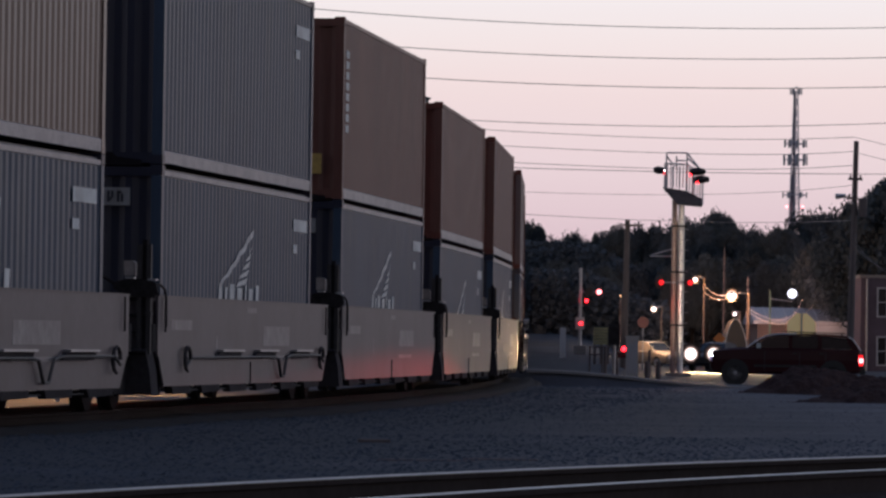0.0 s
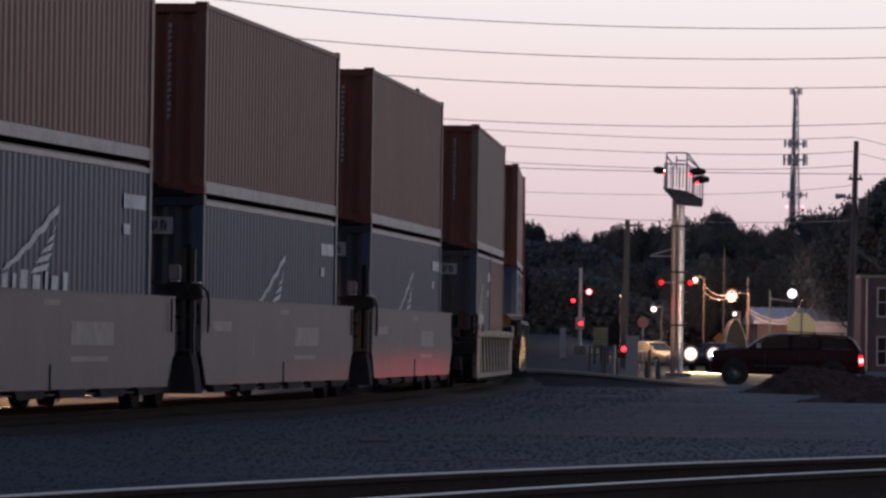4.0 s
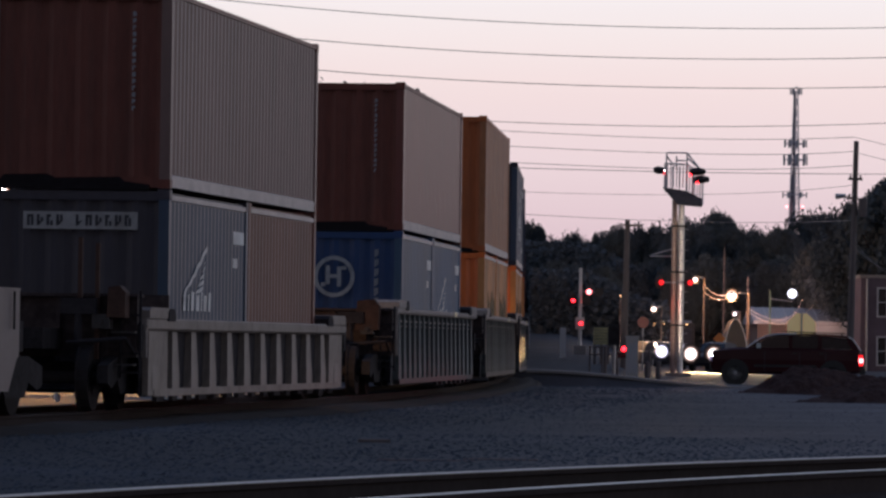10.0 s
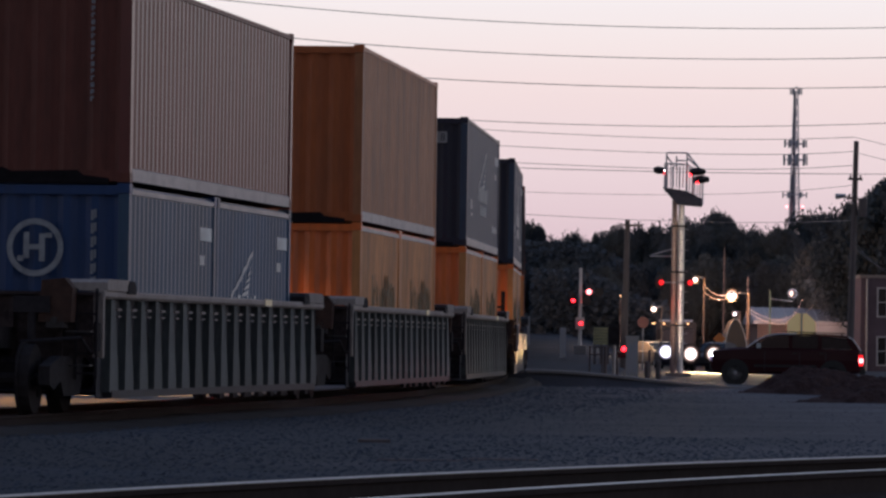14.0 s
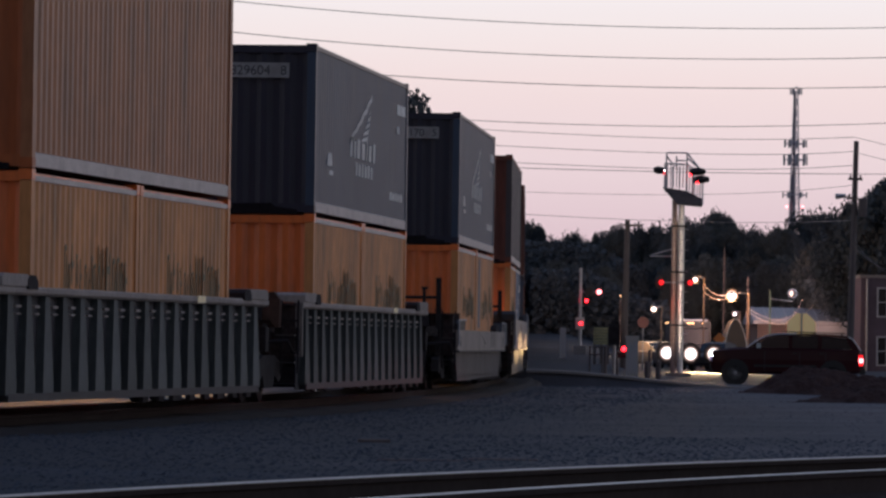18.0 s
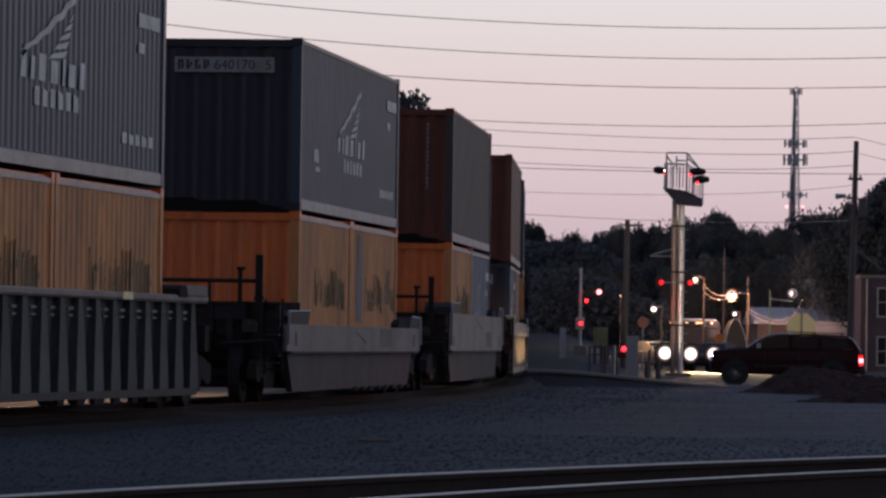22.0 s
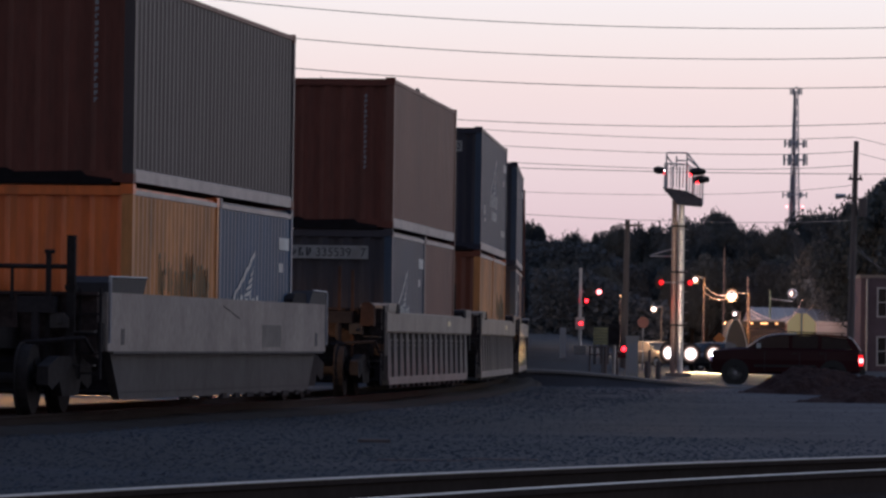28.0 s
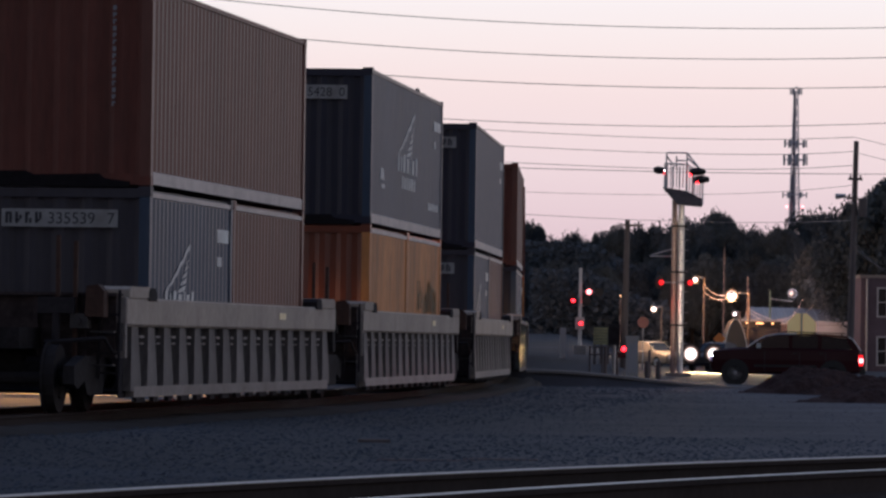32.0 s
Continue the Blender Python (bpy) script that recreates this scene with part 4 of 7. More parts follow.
            part("cross_bearer", "bearer:%.2f" % w, lambda bm: box(bm, -0.03, 0.03, -w, w, 0.06, 0.125), "soot", c, at=T((1.30, yy, 0)))
    part("end_bulkhead", "bulkhead", lambda bm: (box(bm, -1.28, 1.28, -0.05, 0.0, 0.14, 1.43), box(bm, -1.28, 1.28, -0.08, -0.05, 0.5, 0.6), box(bm, -1.28, 1.28, -0.08, -0.05, 1.0, 1.1)), "rust_dark", c, "sooty bulkhead closing the well", at=T((0, -0.22, 0)))
    for ye, s in ((y0, -1), (y1, 1)):
        part("end_sill", "sill:%s%.2f%d" % (kind, tall, s), lambda bm: (box(bm, -1.34, 1.34, min(0, s * 0.25), max(0, s * 0.25), 0.70, 1.05), box(bm, -0.35, 0.35, min(0, s * 1.5), max(0, s * 1.5), 0.72, 0.98)), "iron", c, "sooty end sill and drawbar", at=T((0, ye, 0)))
    for y in bogies:
        bogie(c, y)
    z1 = 1.40 if kind == "flat" else 1.44
    def platform(bm):
        box(bm, -1.30, 1.30, -0.30, -0.02, 0.62, z1 - 0.06)
        box(bm, -1.33, 1.33, -0.42, 0.0, z1 - 0.06, z1 - 0.02)
        for x in (-0.9, -0.3, 0.3, 0.9):
            box(bm, x - 0.03, x + 0.03, -0.36, -0.30, 0.64, z1 - 0.06)
    part("end_platform", "platform:%.2f" % z1, platform, "rust_dark", c, "sooty end platform", at=T((0, y0, 0)))
    if posts and kind == "flat":             # ladder, twin stanchions, yoke and pedestal at the leading end
        w = T((0, y0 - 0.42, 0))
        part("ladder", "fladder", lambda bm: [box(bm, 0.98, 1.19, -0.02, 0.02, 0.70 + i * 0.215, 0.745 + i * 0.215) for i in range(4)] + [box(bm, 0.965, 0.99, -0.03, 0.03, 0.55, 1.46)], "iron", c, "black rung ladder", at=w)
        part("ladder_panel", "flpanel", lambda bm: box(bm, 0.97, 1.17, 0.045, 0.06, 0.62, 1.40), "car_grey", c, at=w)
        for x in (1.165, 1.285):
            part("stanchion", "fstan", lambda bm: (box(bm, 0, 0.062, -0.04, 0.04, 0.66, 2.06), box(bm, -0.012, 0.074, -0.05, 0.05, 1.16, 1.20)), "stand_steel", c, at=w @ T((x, 0, 0)))
        part("brake_channel", "fchan", lambda bm: box(bm, 1.225, 1.29, 0.0, 0.05, 0.66, 2.12), "iron", c, at=w)
        def yoke(bm):
            prism(bm, [(0.86, 1.50), (1.02, 1.40), (1.36, 1.38), (1.44, 1.44), (1.42, 1.56), (1.30, 1.62), (1.06, 1.62), (0.88, 1.58)], "y", -0.07, 0.09)
            rod(bm, (0.60, 0, 1.72), (1.05, 0, 1.45), 0.025, n=6)
        part("yoke", "fyoke", yoke, "iron", c, "black slack-adjuster yoke", at=w)
        for x, z in ((1.02, 1.622), (1.31, 1.60)):
            part("yoke_cap", "fycap", lambda bm: box(bm, 0, 0.11, -0.08, 0.08, 0, 0.023), "galv", c, at=w @ T((x, 0, z)))
        part("brake_box", "fbox", lambda bm: prism(bm, [(0.99, 1.66), (1.13, 1.66), (1.13, 1.82), (1.09, 1.85), (0.99, 1.85)], "y", 0.0, 0.2), "car_pale", c, "pale brake valve box", at=w)
        part("pedestal", "fped", lambda bm: (prism(bm, [(0.97, 0.14), (1.40, 0.14), (1.37, 0.45), (1.31, 0.72), (1.13, 0.72), (1.03, 0.45)], "y", -0.16, 0.30), rod(bm, (1.10, -0.2, 0.70), (1.33, -0.2, 0.70), 0.03, n=8)), "soot", c, "sooty tapering pedestal", at=w)
        def hook(bm):
            pts = [(1.36, 0.0, 1.52), (1.40, 0.25, 1.56), (1.40, 0.62, 1.50), (1.40, 0.74, 1.38), (1.40, 0.76, 1.02)]
            for p, q in zip(pts, pts[1:]):
                rod(bm, p, q, 0.017, n=6)
        part("grab_iron", "fhook", hook, "iron", c, at=w)
    elif posts:                              # brake platform with its handrail, wheel and valves
        w = T((0, y0 - 0.55, 0))
        if kind == "step":
            part("brake_post", "bpost", lambda bm: (box(bm, 0.98, 1.08, -0.05, 0.05, 0.6, 2.10), box(bm, 0.965, 1.095, -0.06, 0.06, 1.44, 1.50)), "iron", c, at=w)
            part("brake_post", "bpost2", lambda bm: box(bm, 0.72, 0.78, -0.03, 0.03, 0.6, 1.88), "iron", c, at=w)
        elif kind == "ribs":
            part("brake_housing", "bhouse", lambda bm: prism(bm, [(0.70, 1.05), (1.10, 1.05), (1.12, 1.46), (1.02, 1.58), (0.74, 1.55)], "y", -0.12, 0.14), "rust", c, "rust-brown brake housing", at=w)
        else:
            for x, h in ((0.62, 2.12), (0.84, 2.05)):
                part("brake_post", "bpost3:%.2f" % h, lambda bm: box(bm, -0.025, 0.025, -0.03, 0.03, 0.6, h), "rust", c, "rusty upright bar", at=w @ T((x, 0, 0)))
            part("brake_housing", "bhouse2", lambda bm: prism(bm, [(0.98, 1.12), (1.22, 1.12), (1.22, 1.44), (1.14, 1.52), (1.0, 1.50)], "y", -0.12, 0.14), "rust", c, "rust-brown brake housing", at=w)
        if kind == "step":
            part("handrail", "brail", lambda bm: [rod(bm, (-0.9, 0, 1.72), (1.04, 0, 1.72), 0.03, n=8)] + [rod(bm, (x, 0, 1.3), (x, 0, 1.72), 0.022, n=6) for x in (-0.9, 0.3)] + [rod(bm, (0.70, 0, 1.90), (0.82, 0, 1.90), 0.03, n=6)], "iron", c, at=w)
        part("ladder", "bladder", lambda bm: [box(bm, 1.10, 1.34, -0.015, 0.015, 0.42 + i * 0.24, 0.445 + i * 0.24) for i in range(5)] + [box(bm, x, x + 0.03, -0.02, 0.02, 0.36, 1.46) for x in (1.08, 1.33)], "soot", c, at=T((0, y0 - 0.3, 0)))
        for z in (0.93, 0.52):
            part("sill_step", "bstep", lambda bm: box(bm, 1.03, 1.33, -0.05, 0.10, 0, 0.018), "stand_steel", c, "worn step", at=w @ T((0, 0, z)))
        part("valve_box", "bvalve", lambda bm: (prism(bm, [(0.80, 0.98), (1.02, 0.98), (1.02, 1.10), (0.97, 1.16), (0.80, 1.16)], "y", -0.12, 0.12), rod(bm, (0.90, -0.16, 1.07), (0.90, -0.12, 1.07), 0.04, n=8)), "stand_steel", c, "grey valve box", at=w)
        part("brake_rigging", "brig", lambda bm: (rod(bm, (0.5, -0.2, 0.80), (1.25, -0.2, 0.86), 0.03, n=6), rod(bm, (1.25, -0.2, 0.86), (1.28, 0.4, 0.62), 0.022, n=6), rod(bm, (0.62, -0.1, 0.55), (0.62, -0.1, 1.2), 0.05, n=8), box(bm, 0.4, 0.85, -0.15, 0.1, 1.16, 1.36)), "soot", c, "sooty brake rigging", at=w)
        part("corner_plate", "bcorner:%s%.2f" % (kind, tall), lambda bm: box(bm, 1.30, 1.372, -0.04, 0.05, 0.62 if kind != "step" else 0.72, tall - 0.01), "car_pale", c, "pale corner plate", at=T((0, y0, 0)))
    if pipes:
        def run_pipe(bm):
            pts = [(0.9, 0.50), (1.3, 0.62), (7.9, 0.62), (8.2, 0.60), (8.45, 0.34), (8.7, 0.34), (8.95, 0.60), (9.3, 0.64), (12.1, 0.64), (12.4, 0.54)]
            for (ya, za), (yb, zb) in zip(pts, pts[1:]):
                rod(bm, (X + 0.05, ya, za), (X + 0.05, yb, zb), 0.022, n=6)
        part("air_pipe", "run_pipe", run_pipe, "stand_steel", c, "thin steel air pipe with a dip")
        for ya, w in ((3.4, 1.7), (6.4, 1.6), (9.6, 1.5)):
            part("pipe_ledge", "pledge:%.1f" % w, lambda bm: box(bm, X, X + 0.10, 0, w, 0.70, 0.725), "galv", c, "bright narrow ledge", at=T((0, ya, 0)))
            part("pipe_bracket", "pbrack:%.1f" % w, lambda bm: prism(bm, [(-0.25, 0.60), (w * 0.9, 0.60), (w, 0.695), (0, 0.695)], "x", X, X + 0.06), "soot", c, at=T((0, ya, 0)))
        def hoop(bm):
            rings = []
            for i in range(14):
                k = i * 0.36
                p = Vector((X + 0.05, 0.2 * math.cos(k), 0.6 + 0.16 * math.sin(k)))
                rings.append([bm.verts.new(p + Vector((0.025 * math.cos(q), 0.025 * math.sin(q) * math.cos(k), 0.025 * math.sin(q) * math.sin(k)))) for q in (0, 1.57, 3.14, 4.71)])
            for g, h in zip(rings, rings[1:]):
                for j in range(4):
                    bm.faces.new((g[j], g[(j + 1) % 4], h[(j + 1) % 4], h[j]))
        for ya in (1.0, 12.2):
            part("hose_loop", "hose", hoop, "soot", c, at=T((0, ya, 0)))
    return c


LOW, HI = 2.591, 2.896
UNITS = []


def unit(off, kind, tall, bogies, lowers, upper, floor=0.205, pipes=False):
    y0, y1 = (-0.85, 13.05) if kind == "flat" else (-2.2, 14.4)
    text = {"flat": "grey sheet-sided well wagon with worn stencilling", "ribs": "dark ribbed well wagon with a grey top chord", "lowribs": "pale low well wagon with broad ribs",
            "chord": "pale well wagon with a deep top chord and ribs", "step": "well wagon with pale upper and sooty lower sides"}[kind]
    car = well_car(kind, y0, y1, bogies, tall, text, pipes=pipes)
    items = [(car, Matrix.Identity(4))]
    z = floor
    y = 0.0
    top = 0
    for L, H, args in lowers:
        items.append((container(L, H, **args), T((0, y, z))))
        y += L + 0.07
        top = max(top, H)
    H, args = upper
    items.append((container(12.192, H, tunnel=True, **args), T((0, 0, z + top + 0.028))))
    UNITS.append((off, items))


def box40(paint, label="", **k):
    return dict(paint=paint, label=label, **k)


# end paints darker than side paints, as the dim sky shades the ends
BR = box40("brown_end", wall="brown", label="brown corrugated steel forty-foot container, faded sides", end="strip", patches=False)
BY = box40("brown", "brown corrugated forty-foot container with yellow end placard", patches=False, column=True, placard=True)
MR = box40("brown_end", wall="maroon", label="maroon corrugated steel forty-foot container, faded sides", end="strip", patches=False)
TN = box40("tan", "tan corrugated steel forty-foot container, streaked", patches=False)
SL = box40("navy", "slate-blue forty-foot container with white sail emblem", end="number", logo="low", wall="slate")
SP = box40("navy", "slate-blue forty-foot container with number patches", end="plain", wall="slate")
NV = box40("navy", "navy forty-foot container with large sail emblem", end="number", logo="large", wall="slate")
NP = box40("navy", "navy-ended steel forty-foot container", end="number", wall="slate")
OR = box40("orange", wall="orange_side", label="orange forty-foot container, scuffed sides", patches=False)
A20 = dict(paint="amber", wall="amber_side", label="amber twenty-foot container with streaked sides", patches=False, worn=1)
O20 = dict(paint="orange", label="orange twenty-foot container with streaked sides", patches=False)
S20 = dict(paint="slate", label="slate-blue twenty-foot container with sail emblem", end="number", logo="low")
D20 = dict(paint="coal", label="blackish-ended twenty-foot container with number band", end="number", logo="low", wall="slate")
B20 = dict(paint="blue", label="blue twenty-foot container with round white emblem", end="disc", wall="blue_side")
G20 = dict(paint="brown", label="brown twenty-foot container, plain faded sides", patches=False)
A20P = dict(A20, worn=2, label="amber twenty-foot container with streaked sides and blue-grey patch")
F, C20 = 12.192, 6.058


def pair(a, b, h=LOW):
    return [(C20, h, a), (C20, h, b)]


unit(-155.0, "flat", 1.40, [-1.75], [(F, HI, SL)], (HI, TN))
unit(-139.36, "flat", 1.40, [-1.75], [(F, HI, SL)], (HI, TN), pipes=True)
unit(-123.67, "flat", 1.40, [-1.75], [(F, HI, SL)], (HI, SP), pipes=True)
unit(-108.1, "flat", 1.40, [-1.75], [(F, HI, SL)], (HI, BY))
unit(-92.4, "flat", 1.40, [-1.75], [(F, LOW, SL)], (LOW, BR))
unit(-76.0, "flat", 1.40, [-1.75, 14.0], [(F, LOW, SL)], (LOW, BR))
unit(-54.06, "lowribs", 1.12, [-1.9, 14.6], pair(D20, G20), (LOW, dict(BR, wall="dusty", label="brown-ended forty-foot container with dust-greyed sides")))
unit(-30.54, "ribs", 1.44, [-2.6], pair(B20, dict(S20, wall="sky_slate")), (LOW, MR))
unit(-10.56, "ribs", 1.44, [-3.8], pair(A20, A20), (HI, OR))
unit(9.23, "ribs", 1.44, [-3.6, 14.9], pair(A20, A20), (LOW, dict(NV, figures="829604 8")))
unit(32.31, "step", 1.10, [-1.9, 14.9], pair(A20, A20P), (LOW, dict(NV, figures="640170 5")))
unit(55.20, "step", 1.42, [-2.9, 14.9], pair(A20, dict(S20, wall="sky_slate")), (LOW, dict(MR, wall="grey", label="maroon-ended forty-foot container with faded grey sides")))
unit(79.46, "chord", 1.37, [-2.6], pair(dict(D20, figures="335539 7"), G20), (LOW, BR))
unit(99.4, "chord", 1.37, [-3.8], pair(dict(O20, paint="russet", wall="amber_side", label="russet-ended twenty-foot container with pale sides"), A20), (LOW, dict(NV, figures="5428 0")))
unit(120.6, "chord", 1.37, [-3.8, 14.9], pair(D20, G20), (LOW, NP))
unit(144.5, "ribs", 1.44, [-2.6], [(F, LOW, SL)], (LOW, BR))
unit(164.4, "ribs", 1.44, [-3.8], pair(A20, A20), (LOW, MR))
unit(184.3, "ribs", 1.44, [-3.8, 14.9], [(F, LOW, SL)], (LOW, OR))
unit(207.8, "step", 1.42, [-2.6], pair(A20, S20), (LOW, NV))
unit(227.7, "step", 1.42, [-3.8], [(F, LOW, SL)], (LOW, BR))
unit(247.6, "step", 1.42, [-3.8, 14.9], pair(A20, A20), (LOW, MR))

# ---- trees ----
def tree_meshes(seed, height, spread):
    rnd = random.Random(seed)
    limbs = []
    def trunk(bm):
        top = height * 0.55
        rod(bm, (0, 0, -0.3), (0.1, 0.05, top * 0.5), 0.035 * height, 0.026 * height, 8)
        rod(bm, (0.1, 0.05, top * 0.5), (0.0, 0.1, top), 0.026 * height, 0.014 * height, 8)
        for i in range(9):
            a = i * 2.4 + rnd.random()
            z = height * (0.28 + 0.05 * i)
            r = spread * (0.45 + 0.4 * rnd.random())
            tip = Vector((r * math.cos(a), r * math.sin(a), z + height * (0.12 + 0.12 * rnd.random())))
            rod(bm, (0.05, 0.05, z * 0.8), tip, 0.010 * height, 0.003 * height, 5)
            limbs.append(tip)
        limbs.append(Vector((0, 0, height * 0.84)))
    bm = bmesh.new()
    trunk(bm)
    tm = bpy.data.meshes.new("trunk")
    bm.to_mesh(tm)
    bm.free()
    tm.materials.append(M["bark"])
    # crown: clumps of leaf sprays round the limb tips
    verts, faces = [], []
    clumps = []
    for tip in limbs:
        clumps.append((tip, spread * (0.26 + 0.12 * rnd.random())))
    for _ in range(46):
        d = Vector((rnd.gauss(0, 1), rnd.gauss(0, 1), rnd.gauss(0, 1))).normalized() * rnd.random() ** 0.45
        clumps.append((Vector((d.x * spread * 0.85, d.y * spread * 0.85, height * (0.62 + 0.28 * d.z))), spread * (0.24 + 0.12 * rnd.random())))
    for _ in range(9):
        a = rnd.random() * math.tau
        q = spread * 0.38 * rnd.random()
        clumps.append((Vector((q * math.cos(a), q * math.sin(a), height * (0.80 + 0.06 * rnd.random()))), spread * 0.22))
    for c, r in clumps:
        for _ in range(int(220 + 80 * rnd.random())):
            d = Vector((rnd.gauss(0, 1), rnd.gauss(0, 1), rnd.gauss(0, 0.75)))
            d.normalize()
            p = c + d * r * (0.25 + 0.75 * rnd.random() ** 0.7)
            s = 0.0165 * height * (0.6 + 0.9 * rnd.random())
            u = Vector((rnd.gauss(0, 1), rnd.gauss(0, 1), rnd.gauss(0, 0.6))).normalized()
            w = u.cross(Vector((rnd.gauss(0, 1), rnd.gauss(0, 1), rnd.gauss(0, 1)))).normalized()
            k = len(verts)
            verts += [p - u * s, p + w * s * 0.55, p + u * s, p - w * s * 0.55]
            faces.append((k, k + 1, k + 2, k + 3))
    low, high = min(v.z for v in verts), max(v.z for v in verts)
    verts = [Vector((v.x, v.y, v.z * height / high)) for v in verts]
    cm = bpy.data.meshes.new("crown")
    cm.from_pydata([tuple(v) for v in verts], [], faces)
    return tm, cm


TREES = [tree_meshes(11 + i, 10.0, 3.4 + 0.35 * i) for i in range(5)]
for i, (_, cm) in enumerate(TREES):
    cm.materials.append(M["leaf" if i % 2 else "leaf2"])


def tree(i, x, y, height, wide=1.0, group="woodland behind the railway", z=None):
    t = thing("tree", "broad-leaved tree in full dusky leaf", "tree", group, at=T((x, y, ground_z(x, y) - 0.1 if z is None else z)) @ pose(0, 0, 0, 0, 0, (i * 77) % 360))
    for name, me in zip(("trunk", "crown"), TREES[i % 5]):
        o = new(name, me)
        o.parent = t
        k = height / 10.0
        o.scale = (k * wide, k * wide, k)
    return t


rt = random.Random(4)
n = 0
WOOD = (
    (6.08, 360.9, 8.20),
    (6.76, 360.7, 7.85),
    (8.15, 339.4, 6.70),
    (8.76, 340.0, 7.18),
    (9.98, 358.1, 7.40),
    (10.77, 355.7, 7.65),
    (11.58, 354.1, 8.21),
    (11.86, 345.4, 8.70),
    (13.39, 352.5, 9.56),
    (14.04, 352.6, 10.08),
    (14.60, 351.9, 9.89),
    (15.24, 341.8, 9.47),
    (16.40, 348.3, 10.24),
    (17.20, 347.4, 10.15),
    (18.33, 355.4, 10.77),
    (19.22, 361.9, 11.20),
    (19.80, 360.8, 10.79),
    (20.36, 351.1, 9.77),
    (21.11, 348.7, 9.77),
    (21.49, 344.4, 9.69),
    (22.11, 338.9, 9.62),
    (22.93, 338.7, 9.25),
    (25.00, 349.2, 10.84),
    (25.36, 345.6, 10.95),
    (26.45, 347.1, 11.12),
    (28.25, 359.4, 11.83),
    (5.66, 329.8, 4.55),
    (7.37, 322.3, 4.78),
    (8.34, 323.9, 4.72),
    (9.61, 336.0, 4.91),
    (10.21, 324.5, 5.08),
    (11.44, 333.2, 5.67),
    (12.45, 334.7, 6.54),
    (13.34, 333.1, 6.95),
    (14.40, 335.7, 7.57),
    (14.85, 324.3, 6.72),
    (16.15, 332.0, 7.09),
    (16.96, 329.4, 7.38),
    (18.20, 334.9, 7.46),
    (19.09, 333.6, 7.44),
    (20.08, 334.4, 7.63),
    (20.67, 328.5, 6.94),
    (22.03, 334.9, 7.43),
    (22.57, 328.8, 7.17),
    (23.34, 326.5, 7.68),
    (24.12, 324.3, 7.14),
    (25.16, 325.8, 6.96),
    (26.14, 326.3, 6.97),
    (27.53, 331.9, 7.03),
)
for x, d, h in WOOD:                                            # wood across the background
    tree(n, x, d, h, 0.62 if d < 337 else 0.40)
    n += 1
for x, d, h in (
    (24.95, 300.0, 9.75),
    (25.75, 298.0, 10.9),
    (26.75, 302.0, 11.89),
    (25.41, 304.0, 9.2),
    (24.30, 306.0, 8.6),
    (27.2, 300.0, 10.84),
    (23.2, 312.0, 8.2),
):
    tree(n, x, d, h, 0.72, "trees by the brick building")
    n += 1
for x, d, h in (
    (-3.2, 205.0, 11.68),
    (-3.5, 203.0, 11.52),
    (-3.93, 200.0, 11.45),
    (-4.82, 196.0, 11.34),
    (-5.62, 194.0, 11.15),
    (-2.6, 215.0, 9.9),
    (-6.45, 190.0, 10.79),
    (-7.13, 186.0, 10.58),
    (-7.69, 180.0, 10.47),
    (-8.30, 176.0, 10.45),
    (-8.87, 172.0, 10.52),
    (-9.41, 168.0, 10.35),
    (-10.00, 164.0, 10.25),
    (-10.55, 160.0, 10.15),
    (-11.06, 156.0, 9.97),
    (-11.53, 152.0, 9.86),
    (-11.96, 148.0, 9.69),
    (-12.35, 144.0, 9.52),
    (-12.78, 140.0, 9.44),
    (-13.32, 136.0, 9.34),
):
    tree(n, x, d, h, 0.58, "trees behind the main track")
    n += 1

# undergrowth closing the foot of the wood
def thicket(bm_v, bm_f, x0, x1, y, h, rnd, count):
    for _ in range(count):
        p = Vector((rnd.uniform(x0, x1), y + rnd.uniform(-6, 6), 0))
        p.z = ground_z(p.x, p.y) + h * rnd.random() ** 0.8
        s = 0.15 * (0.6 + 0.9 * rnd.random())
        u = Vector((rnd.gauss(0, 1), rnd.gauss(0, 1), rnd.gauss(0, 0.6))).normalized()
        w = u.cross(Vector((rnd.gauss(0, 1), rnd.gauss(0, 1), rnd.gauss(0, 1)))).normalized()
        k = len(bm_v)
        bm_v += [tuple(q) for q in (p - u * s, p + w * s * 0.6, p + u * s, p - w * s * 0.6)]
        bm_f.append((k, k + 1, k + 2, k + 3))


tv, tf = [], []
rnd = random.Random(8)
thicket(tv, tf, 3, 38, 338, 6.0, rnd, 60000)
thicket(tv, tf, 5.5, 14, 322, 4.0, rnd, 14000)
for i in range(12):
    thicket(tv, tf, -28 + i * 2.2, -24 + i * 2.2, 95 + i * 11.5, 4.5, rnd, 2500)
tm = bpy.data.meshes.new("undergrowth")
tm.from_pydata(tv, [], tf)
tm.materials.append(M["leaf"])
tagged(new("undergrowth", tm), "dense dark undergrowth at the foot of the wood", "undergrowth", kind="stuff")


